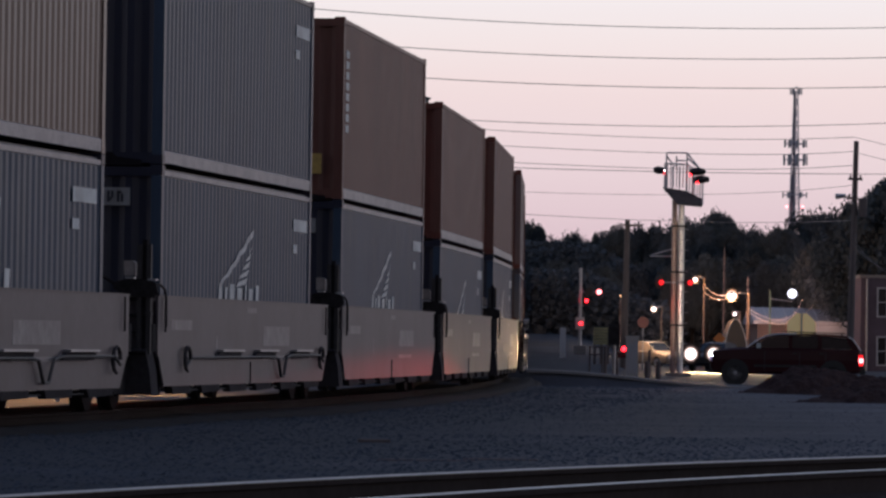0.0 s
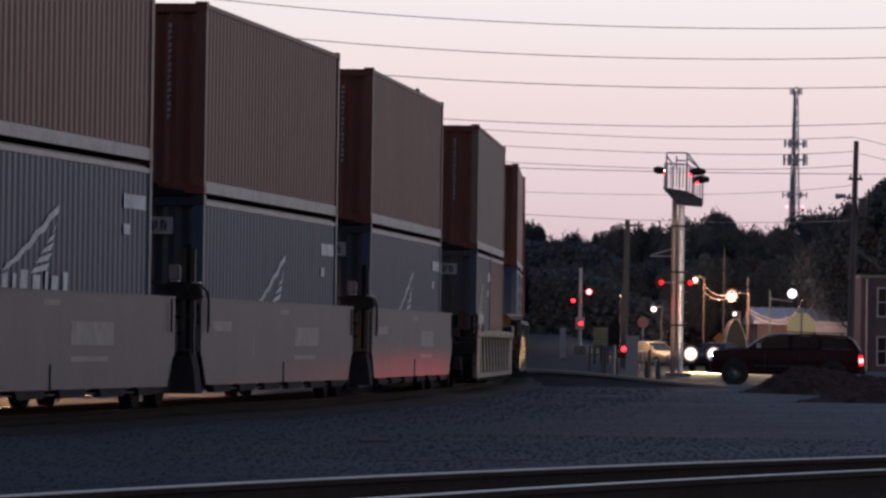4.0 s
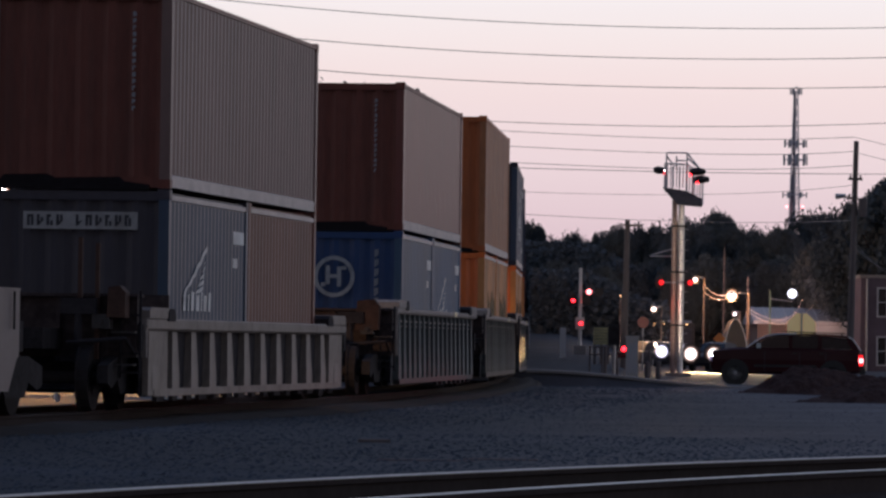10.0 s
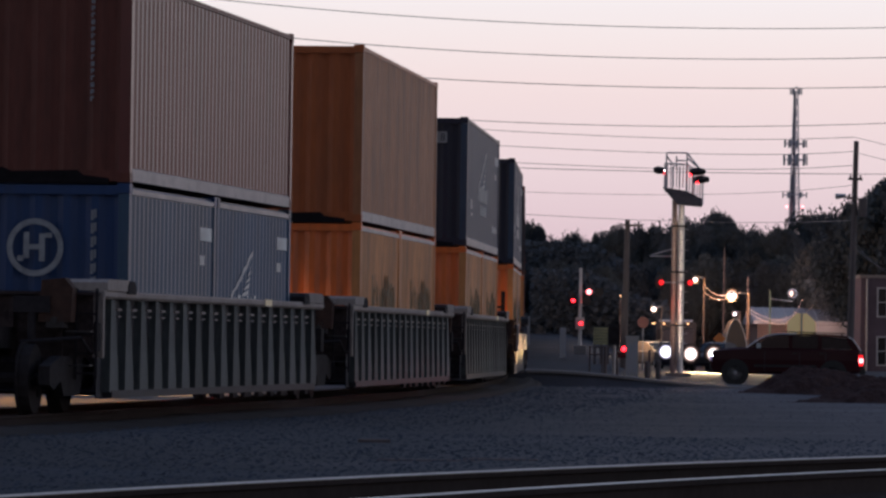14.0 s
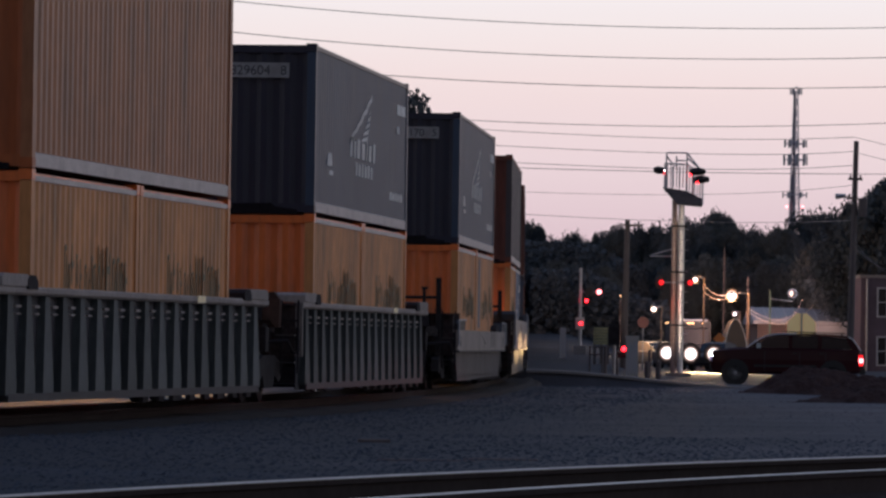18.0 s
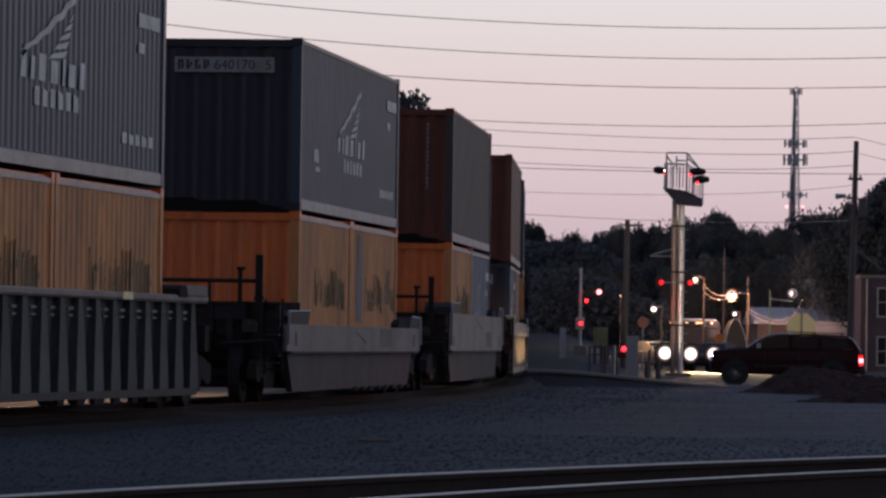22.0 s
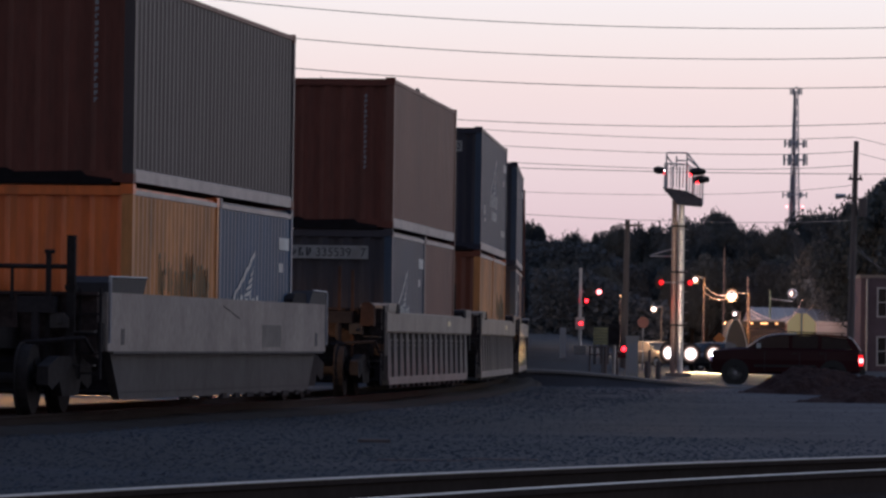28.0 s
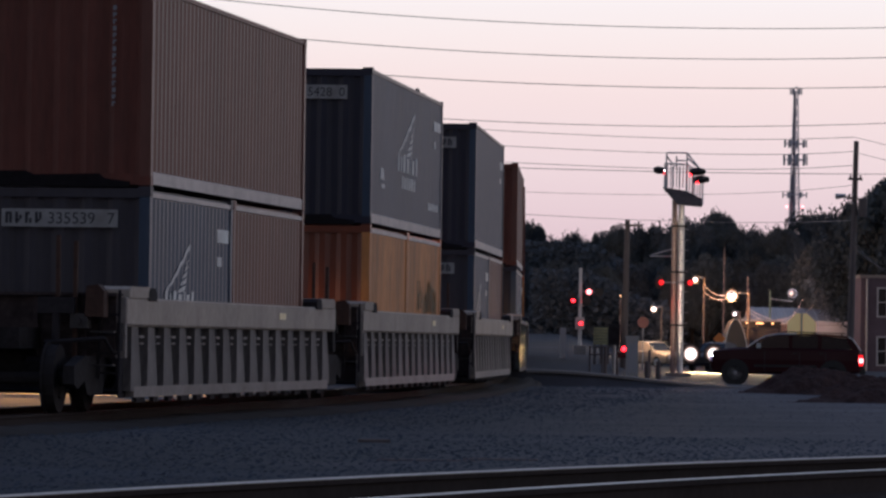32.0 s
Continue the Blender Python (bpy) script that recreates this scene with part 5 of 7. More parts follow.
# ---- railway signal on its mast ----
def signal_mast():
    s = thing("railway_signal", "tall silver signal mast with a railed service cage", "railway signal", at=T((9.818, 213.0, 0.0)))
    part("mast", "mast", lambda bm: rod(bm, (0.05, 0, 0), (0.05, 0, 7.3), 0.135, 0.13, 18), "silver", s, "pale tubular mast")
    # the signals' red light on this pipe is put into its colour
    part("conduit_pipe", "mast2", lambda bm: rod(bm, (-0.23, 0.0, 0), (-0.23, 0.0, 7.5), 0.11, 0.11, 14), "mast_reddened", s, "conduit pipe tinted for the signals' red light")
    for i in range(14):
        part("rung", "rung", lambda bm: rod(bm, (-0.42, -0.22, 0), (-0.1, -0.22, 0), 0.018, n=6), "galv", s, at=T((0.45, 0, 0.9 + i * 0.43)))
    for z in (2.1, 4.3, 6.2):
        part("clamp_band", "band", lambda bm: box(bm, -0.36, 0.30, -0.19, 0.26, -0.04, 0.04), "black", s, at=T((0, 0, z)))
    part("foundation", "found", lambda bm: box(bm, -0.5, 0.5, -0.5, 0.5, -0.2, 0.12), "concrete", s)
    cage = part("service_cage", "hopper", lambda bm: prism(bm, [(-0.72, 7.80), (-0.12, 7.10), (0.89, 7.02), (0.89, 7.33), (0.23, 7.66)], "y", -0.45, 0.45), "cage_floor", s, "sloping cage bracket of grey mesh plate")
    for i in range(8):
        x = -0.70 + 0.90 * i / 7
        part("baluster", "bal:%.1f" % x, lambda bm: [box(bm, x - 0.022, x + 0.022, y - 0.022, y + 0.022, 7.78 - 0.13 * max(x, 0), 8.78) for y in (-0.47,)], "cage_bar", cage)
    for i in range(1, 7):
        x = 0.23 + 0.66 * i / 6
        part("baluster", "balr:%.2f" % x, lambda bm: box(bm, x - 0.022, x + 0.022, -0.49, -0.45, 7.66 - (x - 0.23) * 0.5, 8.75 - (x - 0.23) * 0.62), "cage_bar", cage)
    for i in range(6):
        x = -0.62 + 1.45 * i / 5
        part("baluster", "balb:%.2f" % x, lambda bm: box(bm, x - 0.02, x + 0.02, 0.44, 0.48, 7.60 - 0.2 * max(x, 0), 8.70 - 0.4 * max(x, 0)), "cage_bar", cage)
    for nm, a, b in (("post", (-0.62, -0.47, 7.75), (-0.62, -0.47, 9.23)), ("post", (0.23, -0.47, 7.6), (0.23, -0.47, 9.23)), ("post", (0.89, -0.47, 7.1), (0.89, -0.47, 8.45)), ("handrail", (-0.62, -0.47, 9.23), (0.23, -0.47, 9.23)), ("handrail", (0.23, -0.47, 9.23), (0.89, -0.47, 8.42)), ("handrail", (-0.70, -0.47, 8.78), (0.23, -0.47, 8.76)), ("handrail", (0.23, -0.47, 8.76), (0.89, -0.47, 8.36)), ("handrail", (-0.62, -0.47, 9.10), (-0.25, 0.47, 8.72)), ("brace", (-0.20, -0.3, 8.6), (-0.20, -0.3, 9.1)), ("brace", (-0.20, -0.3, 8.92), (0.18, -0.3, 8.92)), ("handrail", (0.30, 0.47, 9.05), (0.92, 0.47, 8.5))):
        part(nm, "rail:%.2f%.2f%.2f%.2f" % (a[0], a[2], b[0], b[2]), lambda bm: rod(bm, a, b, 0.034, n=8), "cage_bar", cage)
    for x0, x1, z in ((-1.16, -0.74, 8.50), (0.98, 0.36, 8.47), (1.14, 0.52, 8.14)):
        part("signal_head", "sig_head:%.2f" % z, lambda bm: (rod(bm, (x0, -0.6, z), (x0 + (x1 - x0) * 0.45, -0.62, z), 0.10, 0.17, 14), rod(bm, (x0 + (x1 - x0) * 0.45, -0.62, z), (x1, -0.7, z - 0.03), 0.17, 0.13, 14)), "black", cage, "black hooded lamp head")
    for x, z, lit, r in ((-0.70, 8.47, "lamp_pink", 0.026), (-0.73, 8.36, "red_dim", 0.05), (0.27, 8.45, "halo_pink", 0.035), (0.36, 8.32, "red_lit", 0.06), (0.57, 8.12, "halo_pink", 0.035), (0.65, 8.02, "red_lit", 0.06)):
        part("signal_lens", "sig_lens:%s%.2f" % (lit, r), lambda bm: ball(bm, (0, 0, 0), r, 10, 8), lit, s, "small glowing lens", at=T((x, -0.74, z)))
    # pair of crossing flashers part-way up
    part("crossarm", "xarm", lambda bm: rod(bm, (-0.95, -0.25, 0), (0.62, -0.25, 0), 0.03, n=8), "galv", s, at=T((0, 0, 3.86)))
    for x, lit in ((-0.80, "red_dim"), (0.40, "red_dim")):
        part("flasher_disc", "fl_disc", lambda bm: rod(bm, (0, 0, 0), (0, 0.05, 0), 0.27, 0.27, 20), "black", s, "black flasher disc", at=T((x, -0.28, 3.86)) @ pose(0, 0, 0, 0, 0, 35))
        part("flasher_lens", "fl_lens", lambda bm: rod(bm, (0, -0.10, 0), (0, -0.01, 0), 0.10, 0.09, 16), lit, s, "lit red flasher", at=T((x, -0.28, 3.86)) @ pose(0, 0, 0, 0, 0, 35))
    # folded arm of crossing sign
    part("sign_arm", "sarm", lambda bm: (rod(bm, (-1.15, 0, 5.0), (0, 0, 5.35), 0.03, n=6), rod(bm, (-1.25, 0, 4.95), (0, 0, 4.95), 0.03, n=6)), "galv", s)


signal_mast()
lamp("flasher_glow", "POINT", 10, (1.0, 0.10, 0.06), (9.05, 212.35, 2.9), size=0.1)


FLASHERS = []


def crossing_flasher(at):
    s = thing("crossing_signal", "slim level-crossing post with red flashing lamps", "crossing signal", "level crossing signals", at=at)
    part("post", "xpost", lambda bm: rod(bm, (0, 0, -0.6), (0, 0, 3.6), 0.09, 0.08, 12), "galv", s)
    part("base", "xbase", lambda bm: box(bm, -0.3, 0.3, -0.3, 0.3, -0.8, -0.25), "concrete", s)
    for z, xs, r in ((2.42, (0.42, 0.92), 0.125), (1.98, (-0.36, 0.30), 0.085)):
        part("crossarm", "xcross:%.1f" % z, lambda bm: rod(bm, (min(xs) if z < 2.2 else 0, -0.02, 0), (max(xs), -0.02, 0), 0.025, n=8), "galv", s, at=T((0, 0, z)))
        for i, x in enumerate(xs):
            part("flasher_disc", "fl_disc2", lambda bm: rod(bm, (0, 0, 0), (0, 0.03, 0), 0.22, 0.22, 20), "black", s, at=T((x, -0.16, z)))
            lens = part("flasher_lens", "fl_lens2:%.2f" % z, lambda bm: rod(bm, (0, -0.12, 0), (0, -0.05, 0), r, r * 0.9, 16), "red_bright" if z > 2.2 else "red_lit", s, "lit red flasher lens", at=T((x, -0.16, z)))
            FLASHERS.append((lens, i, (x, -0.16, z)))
    part("gate_box", "gate_box", lambda bm: box(bm, -0.22, 0.22, -0.2, 0.2, 0.55, 1.15), "galv", s)
    part("gate_lamp", "gate_lamp", lambda bm: ball(bm, (0.03, -0.24, 0.85), 0.08), "red_lit", s)


crossing_flasher(T((6.852, 255.0, 1.426)))


def gate_post():
    g = thing("crossing_gate_post", "grey gate mechanism post beside the crossing", "gate post", at=T((7.267, 196.0, 0.003)))
    part("cabinet", "gcab", lambda bm: (box(bm, -0.23, 0.23, -0.2, 0.2, 0, 1.52), box(bm, -0.26, 0.26, -0.23, 0.23, 1.52, 1.60)), "galv", g, "weathered grey housing")
    part("counterweight", "gcw", lambda bm: box(bm, -0.58, -0.23, -0.06, 0.06, 0.75, 0.98), "black", g)
    part("gate_lamp", "glamp", lambda bm: ball(bm, (-0.32, -0.14, 1.10), 0.095), "red_lit", g, "lit red gate lamp")
    part("door", "gdoor", lambda bm: box(bm, -0.17, 0.17, -0.212, -0.202, 0.2, 1.3), "siding", g)


gate_post()


def signal_case():
    """Dark equipment case on a short post, with a low pipe railing before it."""
    g = thing("equipment_case", "dark crossing equipment case on a short post", "equipment case", at=T((6.73, 201.0, 0.0)))
    part("case", "ecase", lambda bm: (box(bm, -0.23, 0.23, -0.2, 0.2, 1.24, 1.98), prism(bm, [(-0.27, 1.98), (0.27, 1.98), (0.22, 2.06), (-0.22, 2.06)], "y", -0.24, 0.24)), "car_dark", g, "blackish sheet-steel case")
    part("case_door", "ecdoor", lambda bm: box(bm, -0.19, 0.19, -0.212, -0.202, 1.29, 1.93), "iron", g)
    part("post", "ecpost", lambda bm: rod(bm, (0.02, 0, -0.2), (0.02, 0, 1.24), 0.06, n=10), "galv", g)
    f = thing("pipe_railing", "low weathered pipe railing beside the crossing", "railing", at=T((6.42, 205.0, 0.0)))
    for z in (0.86, 1.16):
        part("rail", "prail", lambda bm: rod(bm, (-0.55, 0, 0), (0.55, 0, 0), 0.03, n=8), "pole_wood", f, at=T((0, 0, z)))
    for x in (-0.5, 0.0, 0.5):
        part("post", "prpost", lambda bm: rod(bm, (0, 0, -0.2), (0, 0, 1.18), 0.032, n=8), "pole_wood", f, at=T((x, 0, 0)))


signal_case()


def bollard(at, h, r):
    b = thing("bollard", "dark timber guard post by the crossing", "bollard", "guard posts by the crossing", at=at)
    part("post", "bollard:%.2f" % h, lambda bm: (rod(bm, (0, 0, -0.1), (0, 0, h), r, r * 0.92, 10), rod(bm, (0, 0, h), (0, 0, h + 0.03), r * 0.92, r * 0.5, 10)), "pole_wood", b)


bollard(T((6.349, 199.0, 0.021)), 1.15, 0.07)
bollard(T((6.843, 200.0, 0.018)), 1.0, 0.06)
bollard(T((7.809, 195.0, 0.0)), 0.62, 0.09)
bollard(T((8.111, 192.0, 0.0)), 0.66, 0.10)
bollard(T((8.096, 200.0, 0.001)), 1.05, 0.05)


# ---- poles, lamps and wires ----
def utility_pole(at, h, lean, label, arms=(), transformer=False):
    p = thing("utility_pole", label, "utility pole", "poles along the street", at=at @ pose(0, 0, 0, 0, lean, 0))
    part("pole", "upole:%.1f" % h, lambda bm: (rod(bm, (0, 0, -0.5), (0, 0, h * 0.5), 0.17, 0.145, 12), rod(bm, (0, 0, h * 0.5), (0, 0, h), 0.145, 0.11, 12)), "pole_wood", p)
    for z, a, b in arms:
        part("crossarm", "uarm:%.1f%.1f" % (a, b), lambda bm: box(bm, a, b, -0.18, -0.08, -0.05, 0.05), "pole_wood", p, at=T((0, 0, z)))
        for x in (a + 0.1, b - 0.1):
            part("insulator", "insul", lambda bm: rod(bm, (0, -0.13, 0.05), (0, -0.13, 0.2), 0.05, 0.03, 8), "plastic", p, at=T((x, 0, z)))
    if transformer:
        part("transformer", "xfmr", lambda bm: (rod(bm, (0.36, -0.1, 0), (0.36, -0.1, 0.75), 0.20, 0.20, 14), rod(bm, (0.36, -0.1, 0.75), (0.36, -0.1, 0.82), 0.22, 0.16, 14)), "pole_wood", p, "grey pole transformer", at=T((0, 0, h * 0.68)))
    return p


def street_lamp(at, h, arm, glowmat, r, label, energy, color, pole="galv", reach=1.0):
    """A lamp whose lens is at height h; arm is the sideways reach from lens to pole."""
    s = thing("street_lamp", label, "street lamp", "lit street lamps", at=at)
    part("pole", "lpole:%.1f%s" % (h, pole), lambda bm: rod(bm, (0, 0, -0.3), (0, 0, h + 0.15), 0.075, 0.05, 10), pole, s, at=T((arm, 0, 0)))
    part("arm", "larm:%.2f%.1f" % (arm, h), lambda bm: rod(bm, (arm, 0, h + 0.1), (0, 0, h + 0.16), 0.03, n=8), "galv", s)
    part("housing", "lhouse:%.1f" % h, lambda bm: (rod(bm, (0, 0, h + 0.06), (0, 0, h + 0.22), r * 1.05, r * 0.4, 14)), "galv", s)
    k = r * 1.35 / 0.46
    part("lens", "lbowl", lambda bm: rod(bm, (0, -0.06, 0), (0, 0.05, 0), 0.46, 0.36, 24), glowmat, s, "glowing lamp bowl, its rim standing for glare", at=T((0, -0.05, h)) @ Matrix.Diagonal((k, k, k, 1)))
    if energy:
        lamp("street_light", "POINT", energy, color, at.translation + Vector((0, -reach, h - r - 0.12)), size=0.2)


POLE_R = utility_pole(T((18.1, 228.0, 0.0)), 10.45, 1.0, "tall leaning timber pole with crossarms and transformer", ((8.75, -0.32, 0.32), (7.9, -0.35, 0.15)), True)
part("lamp_arm", "cobra_arm", lambda bm: (rod(bm, (0, -0.1, 7.63), (-0.45, -0.1, 7.932), 0.025, n=6), rod(bm, (0, -0.1, 8.132), (-0.45, -0.1, 7.932), 0.02, n=6)), "galv", POLE_R)
part("lamp_head", "cobra_head", lambda bm: rod(bm, (-0.40, -0.1, 8.007), (-0.86, -0.1, 7.957), 0.08, 0.13, 12), "galv", POLE_R, "unlit grey street lamp head")
utility_pole(T((8.357, 236.0, 0.243)), 6.75, 0.9, "weathered timber utility pole with a short arm", ((6.5, -0.15, 0.6),))
utility_pole(T((14.742, 146.0, 0.0)), 9.6, 0, "tall timber pole that carries the overhead wires", ((8.9, -0.6, 0.6),))
utility_pole(T((-11.66, 126.0, 0.0)), 10.6, 0, "tall timber pole that carries the overhead wires", ((9.9, -0.6, 0.6),))
utility_pole(T((17.823, 300.0, 0.0)) @ Matrix.Diagonal((0.4, 0.4, 1, 1)), 5.3, 0, "thin timber pole beside the warehouse")
utility_pole(T((16.986, 310.0, 0.0)) @ Matrix.Diagonal((0.45, 0.45, 1, 1)), 7.2, 0, "thin timber pole before the wood")
street_lamp(T((16.053, 285.0, 0.0)), 4.072, 0.95, "bowl_warm", 0.27, "sodium street lamp glowing orange-white", 500, (1.0, 0.45, 0.2), "pole_wood")
street_lamp(T((14.249, 290.0, 0.0)), 4.984, 0.52, "bowl_pink", 0.16, "street lamp glowing pinkish white", 200, (1.0, 0.52, 0.25), "pole_wood")
street_lamp(T((11.533, 280.0, 0.014)), 3.208, 0.42, "bowl_pink", 0.15, "yard lamp glowing white", 700, (1.0, 0.70, 0.45), "pole_wood", 4.6)
# reflector luminaires throw their light over the yard and the wood behind
lamp("street_light", "SPOT", 8000, (1.0, 0.58, 0.46), Vector((16.053, 285.0, 4.072)) + Vector((0, 0.45, -0.35)), (18.615, 306.0, 1.841), size=0.2, spot=34)
lamp("street_light", "SPOT", 3200, (1.0, 0.64, 0.56), Vector((14.249, 290.0, 4.984)) + Vector((0, 0.4, -0.3)), (15.865, 330.0, 4.58), size=0.2, spot=70)
lamp("street_light", "SPOT", 1300, (1.0, 0.70, 0.68), Vector((11.533, 280.0, 3.222)) + Vector((0, 0.4, -0.3)), (12.235, 330.0, 4.527), size=0.2, spot=80)
fp = thing("yard_pole", "green painted steel lighting pole", "lighting pole", at=T((19.462, 305.0, 0.0)))
part("pole", "fpole", lambda bm: rod(bm, (0, 0, -0.3), (0, 0, 4.6), 0.075, 0.05, 10), "green_pole", fp)
part("arm", "farm", lambda bm: rod(bm, (0, 0, 4.1), (1.34, 0, 3.95), 0.03, n=8), "galv", fp)
FLOOD_AT = (20.74, 304.6, 4.417)
FLOOD = thing("floodlight", "bluish-white yard floodlight, turned away to show it going out", "floodlight", at=T(FLOOD_AT))
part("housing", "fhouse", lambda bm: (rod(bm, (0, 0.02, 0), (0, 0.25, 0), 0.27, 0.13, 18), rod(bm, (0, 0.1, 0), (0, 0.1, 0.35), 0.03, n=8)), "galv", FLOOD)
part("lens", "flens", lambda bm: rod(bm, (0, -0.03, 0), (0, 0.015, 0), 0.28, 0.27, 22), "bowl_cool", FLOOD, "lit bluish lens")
street_lamp(T((17.078, 300.0, 0.0)), 3.132, 0.3, "bowl_cool", 0.11, "small cool yard lamp", 0, (1, 1, 1), "pole_wood")
# lamp beyond the train, which lights the ground behind it
street_lamp(T((-9.284, 108.0, 0.0)), 4.293, -0.7, "bowl_warm", 0.14, "sodium lamp on the far side of the track", 0, (1, 1, 1), "pole_wood")
lamp("street_light", "SPOT", 14000, (1.0, 0.50, 0.16), (-9.2, 107.6, 3.9), (-7.2, 114.0, 0), size=0.15, spot=62)
lamp("street_light", "SPOT", 2200, (1.0, 0.46, 0.13), (-9.2, 107.2, 3.9), (-7.7, 99.5, 0), size=0.15, spot=84)
street_lamp(T((-7.4, 82.0, 0)), 3.55, -0.6, "bowl_warm", 0.09, "low sodium lamp close behind the track", 0, (1, 1, 1), "pole_wood")
lamp("street_light", "SPOT", 1000, (1.0, 0.55, 0.26), (-7.4, 82.0, 3.40), (-5.6, 84.0, 0.0), size=0.15, spot=95)
tl = thing("traffic_light", "traffic light showing green beyond the track", "traffic light", at=T((-7.525, 100.0, 0.0)) @ T((0, 0, 3.822 - 4.95)))
part("post", "tlpost", lambda bm: rod(bm, (0.05, 0.18, 4.70 - 3.822), (0.05, 0.18, 5.6), 0.06, 0.05, 10), "galv", tl)
part("pedestrian_signal", "pedsig", lambda bm: box(bm, -0.13, -0.04, -0.16, -0.1, 4.40, 4.66), "amber_lit", tl, "lit amber pedestrian signal")
part("housing", "tlhouse", lambda bm: box(bm, -0.17, 0.17, -0.12, 0.12, 4.75, 5.75), "black", tl)
for z, k in ((5.55, "ink"), (5.25, "ink"), (4.95, "green_lit")):
    part("lens", "tllens" + k, lambda bm: rod(bm, (0, -0.16, 0), (0, -0.12, 0), 0.11, 0.11, 14), k, tl, at=T((0, 0, z)))


def cable(name, pts, r, label, group, metal="wire"):
    """A hanging cable: quadratic through three points, as a thin round bar in short lengths."""
    a, b, c = (Vector(p) for p in pts)
    def make(bm):
        rings = []
        for i in range(25):
            u = i / 24
            p = a * (2 * (u - 0.5) * (u - 1)) + b * (4 * u * (1 - u)) + c * (2 * u * (u - 0.5))
            rings.append([bm.verts.new(p + Vector((0, math.cos(k * math.tau / 5) * r, math.sin(k * math.tau / 5) * r))) for k in range(5)])
        for g, h in zip(rings, rings[1:]):
            for k in range(5):
                bm.faces.new((g[k], g[(k + 1) % 5], h[(k + 1) % 5], h[k]))
    solid(name, make, metal, label, "overhead wire", group)


for pts, r in (
    (((-11.81, 126.0, 10.362), (0.45, 136.0, 9.816), (14.628, 146.0, 10.474)), 0.0115),
    (((-11.798, 126.0, 9.63), (0.462, 136.0, 8.984), (14.639, 146.0, 9.637)), 0.0115),
    (((-11.785, 126.0, 8.836), (0.473, 136.0, 8.211), (14.649, 146.0, 8.792)), 0.0115),
    ((((-7.914, 250.0, 12.57)), ((9.375, 256.0, 12.167)), ((26.311, 262.0, 12.985))), 0.018),
    ((((-7.908, 250.0, 12.157)), ((8.819, 256.0, 11.624)), ((18.165, 228.0, 10.62))), 0.015),
    ((((-7.895, 250.0, 11.332)), ((10.238, 256.0, 10.855)), ((18.174, 228.0, 9.992))), 0.015),
    ((((-7.884, 250.0, 10.589)), ((9.404, 256.0, 10.082)), ((18.107, 228.0, 9.364))), 0.015),
    ((((-7.876, 250.0, 10.093)), ((9.406, 256.0, 9.913)), ((26.347, 262.0, 10.216))), 0.018),
    ((((-2.638, 280.0, 9.699)), ((11.846, 280.0, 9.45)), ((18.194, 228.0, 8.487))), 0.012),
    ((((-2.622, 280.0, 8.621)), ((11.866, 280.0, 8.032)), ((18.214, 228.0, 6.931))), 0.014),
    ((((18.165, 228.0, 10.62)), ((17.818, 215.0, 9.932)), ((18.783, 200.0, 8.811))), 0.012),
    ((((18.098, 228.0, 9.991)), ((17.945, 215.0, 9.271)), ((18.79, 200.0, 8.261))), 0.012),
    ((((18.149, 228.0, 6.177)), ((18.466, 222.0, 5.034)), ((20.735, 220.0, 3.875))), 0.012),
    ((((18.144, 228.0, 6.554)), ((18.589, 222.0, 4.963)), ((20.738, 220.0, 3.633))), 0.014),
    ((((14.73, 290.0, 4.831)), ((15.473, 290.0, 4.14)), ((16.333, 290.0, 4.281))), 0.014),
    ((((14.737, 290.0, 4.353)), ((15.477, 290.0, 3.885)), ((16.336, 290.0, 4.057))), 0.014),
    ((((17.799, 300.0, 3.506)), ((19.886, 300.0, 2.844)), ((21.025, 300.0, 4.048))), 0.016),
    ((((17.801, 300.0, 3.341)), ((19.89, 300.0, 2.58)), ((21.689, 300.0, 3.728))), 0.016),
):
    # cables by the lamps take a paler, pinker copy as painted lamplight
    if pts[0][1] in (290.0, 300.0):
        cable("overhead_wire", pts, 0.024, "bare cable sagging between poles in lamplight", "lamplit cables", "wire_lit")
    else:
        cable("overhead_wire", pts, r, "thin dark overhead wire sagging across the sky", "overhead wires")


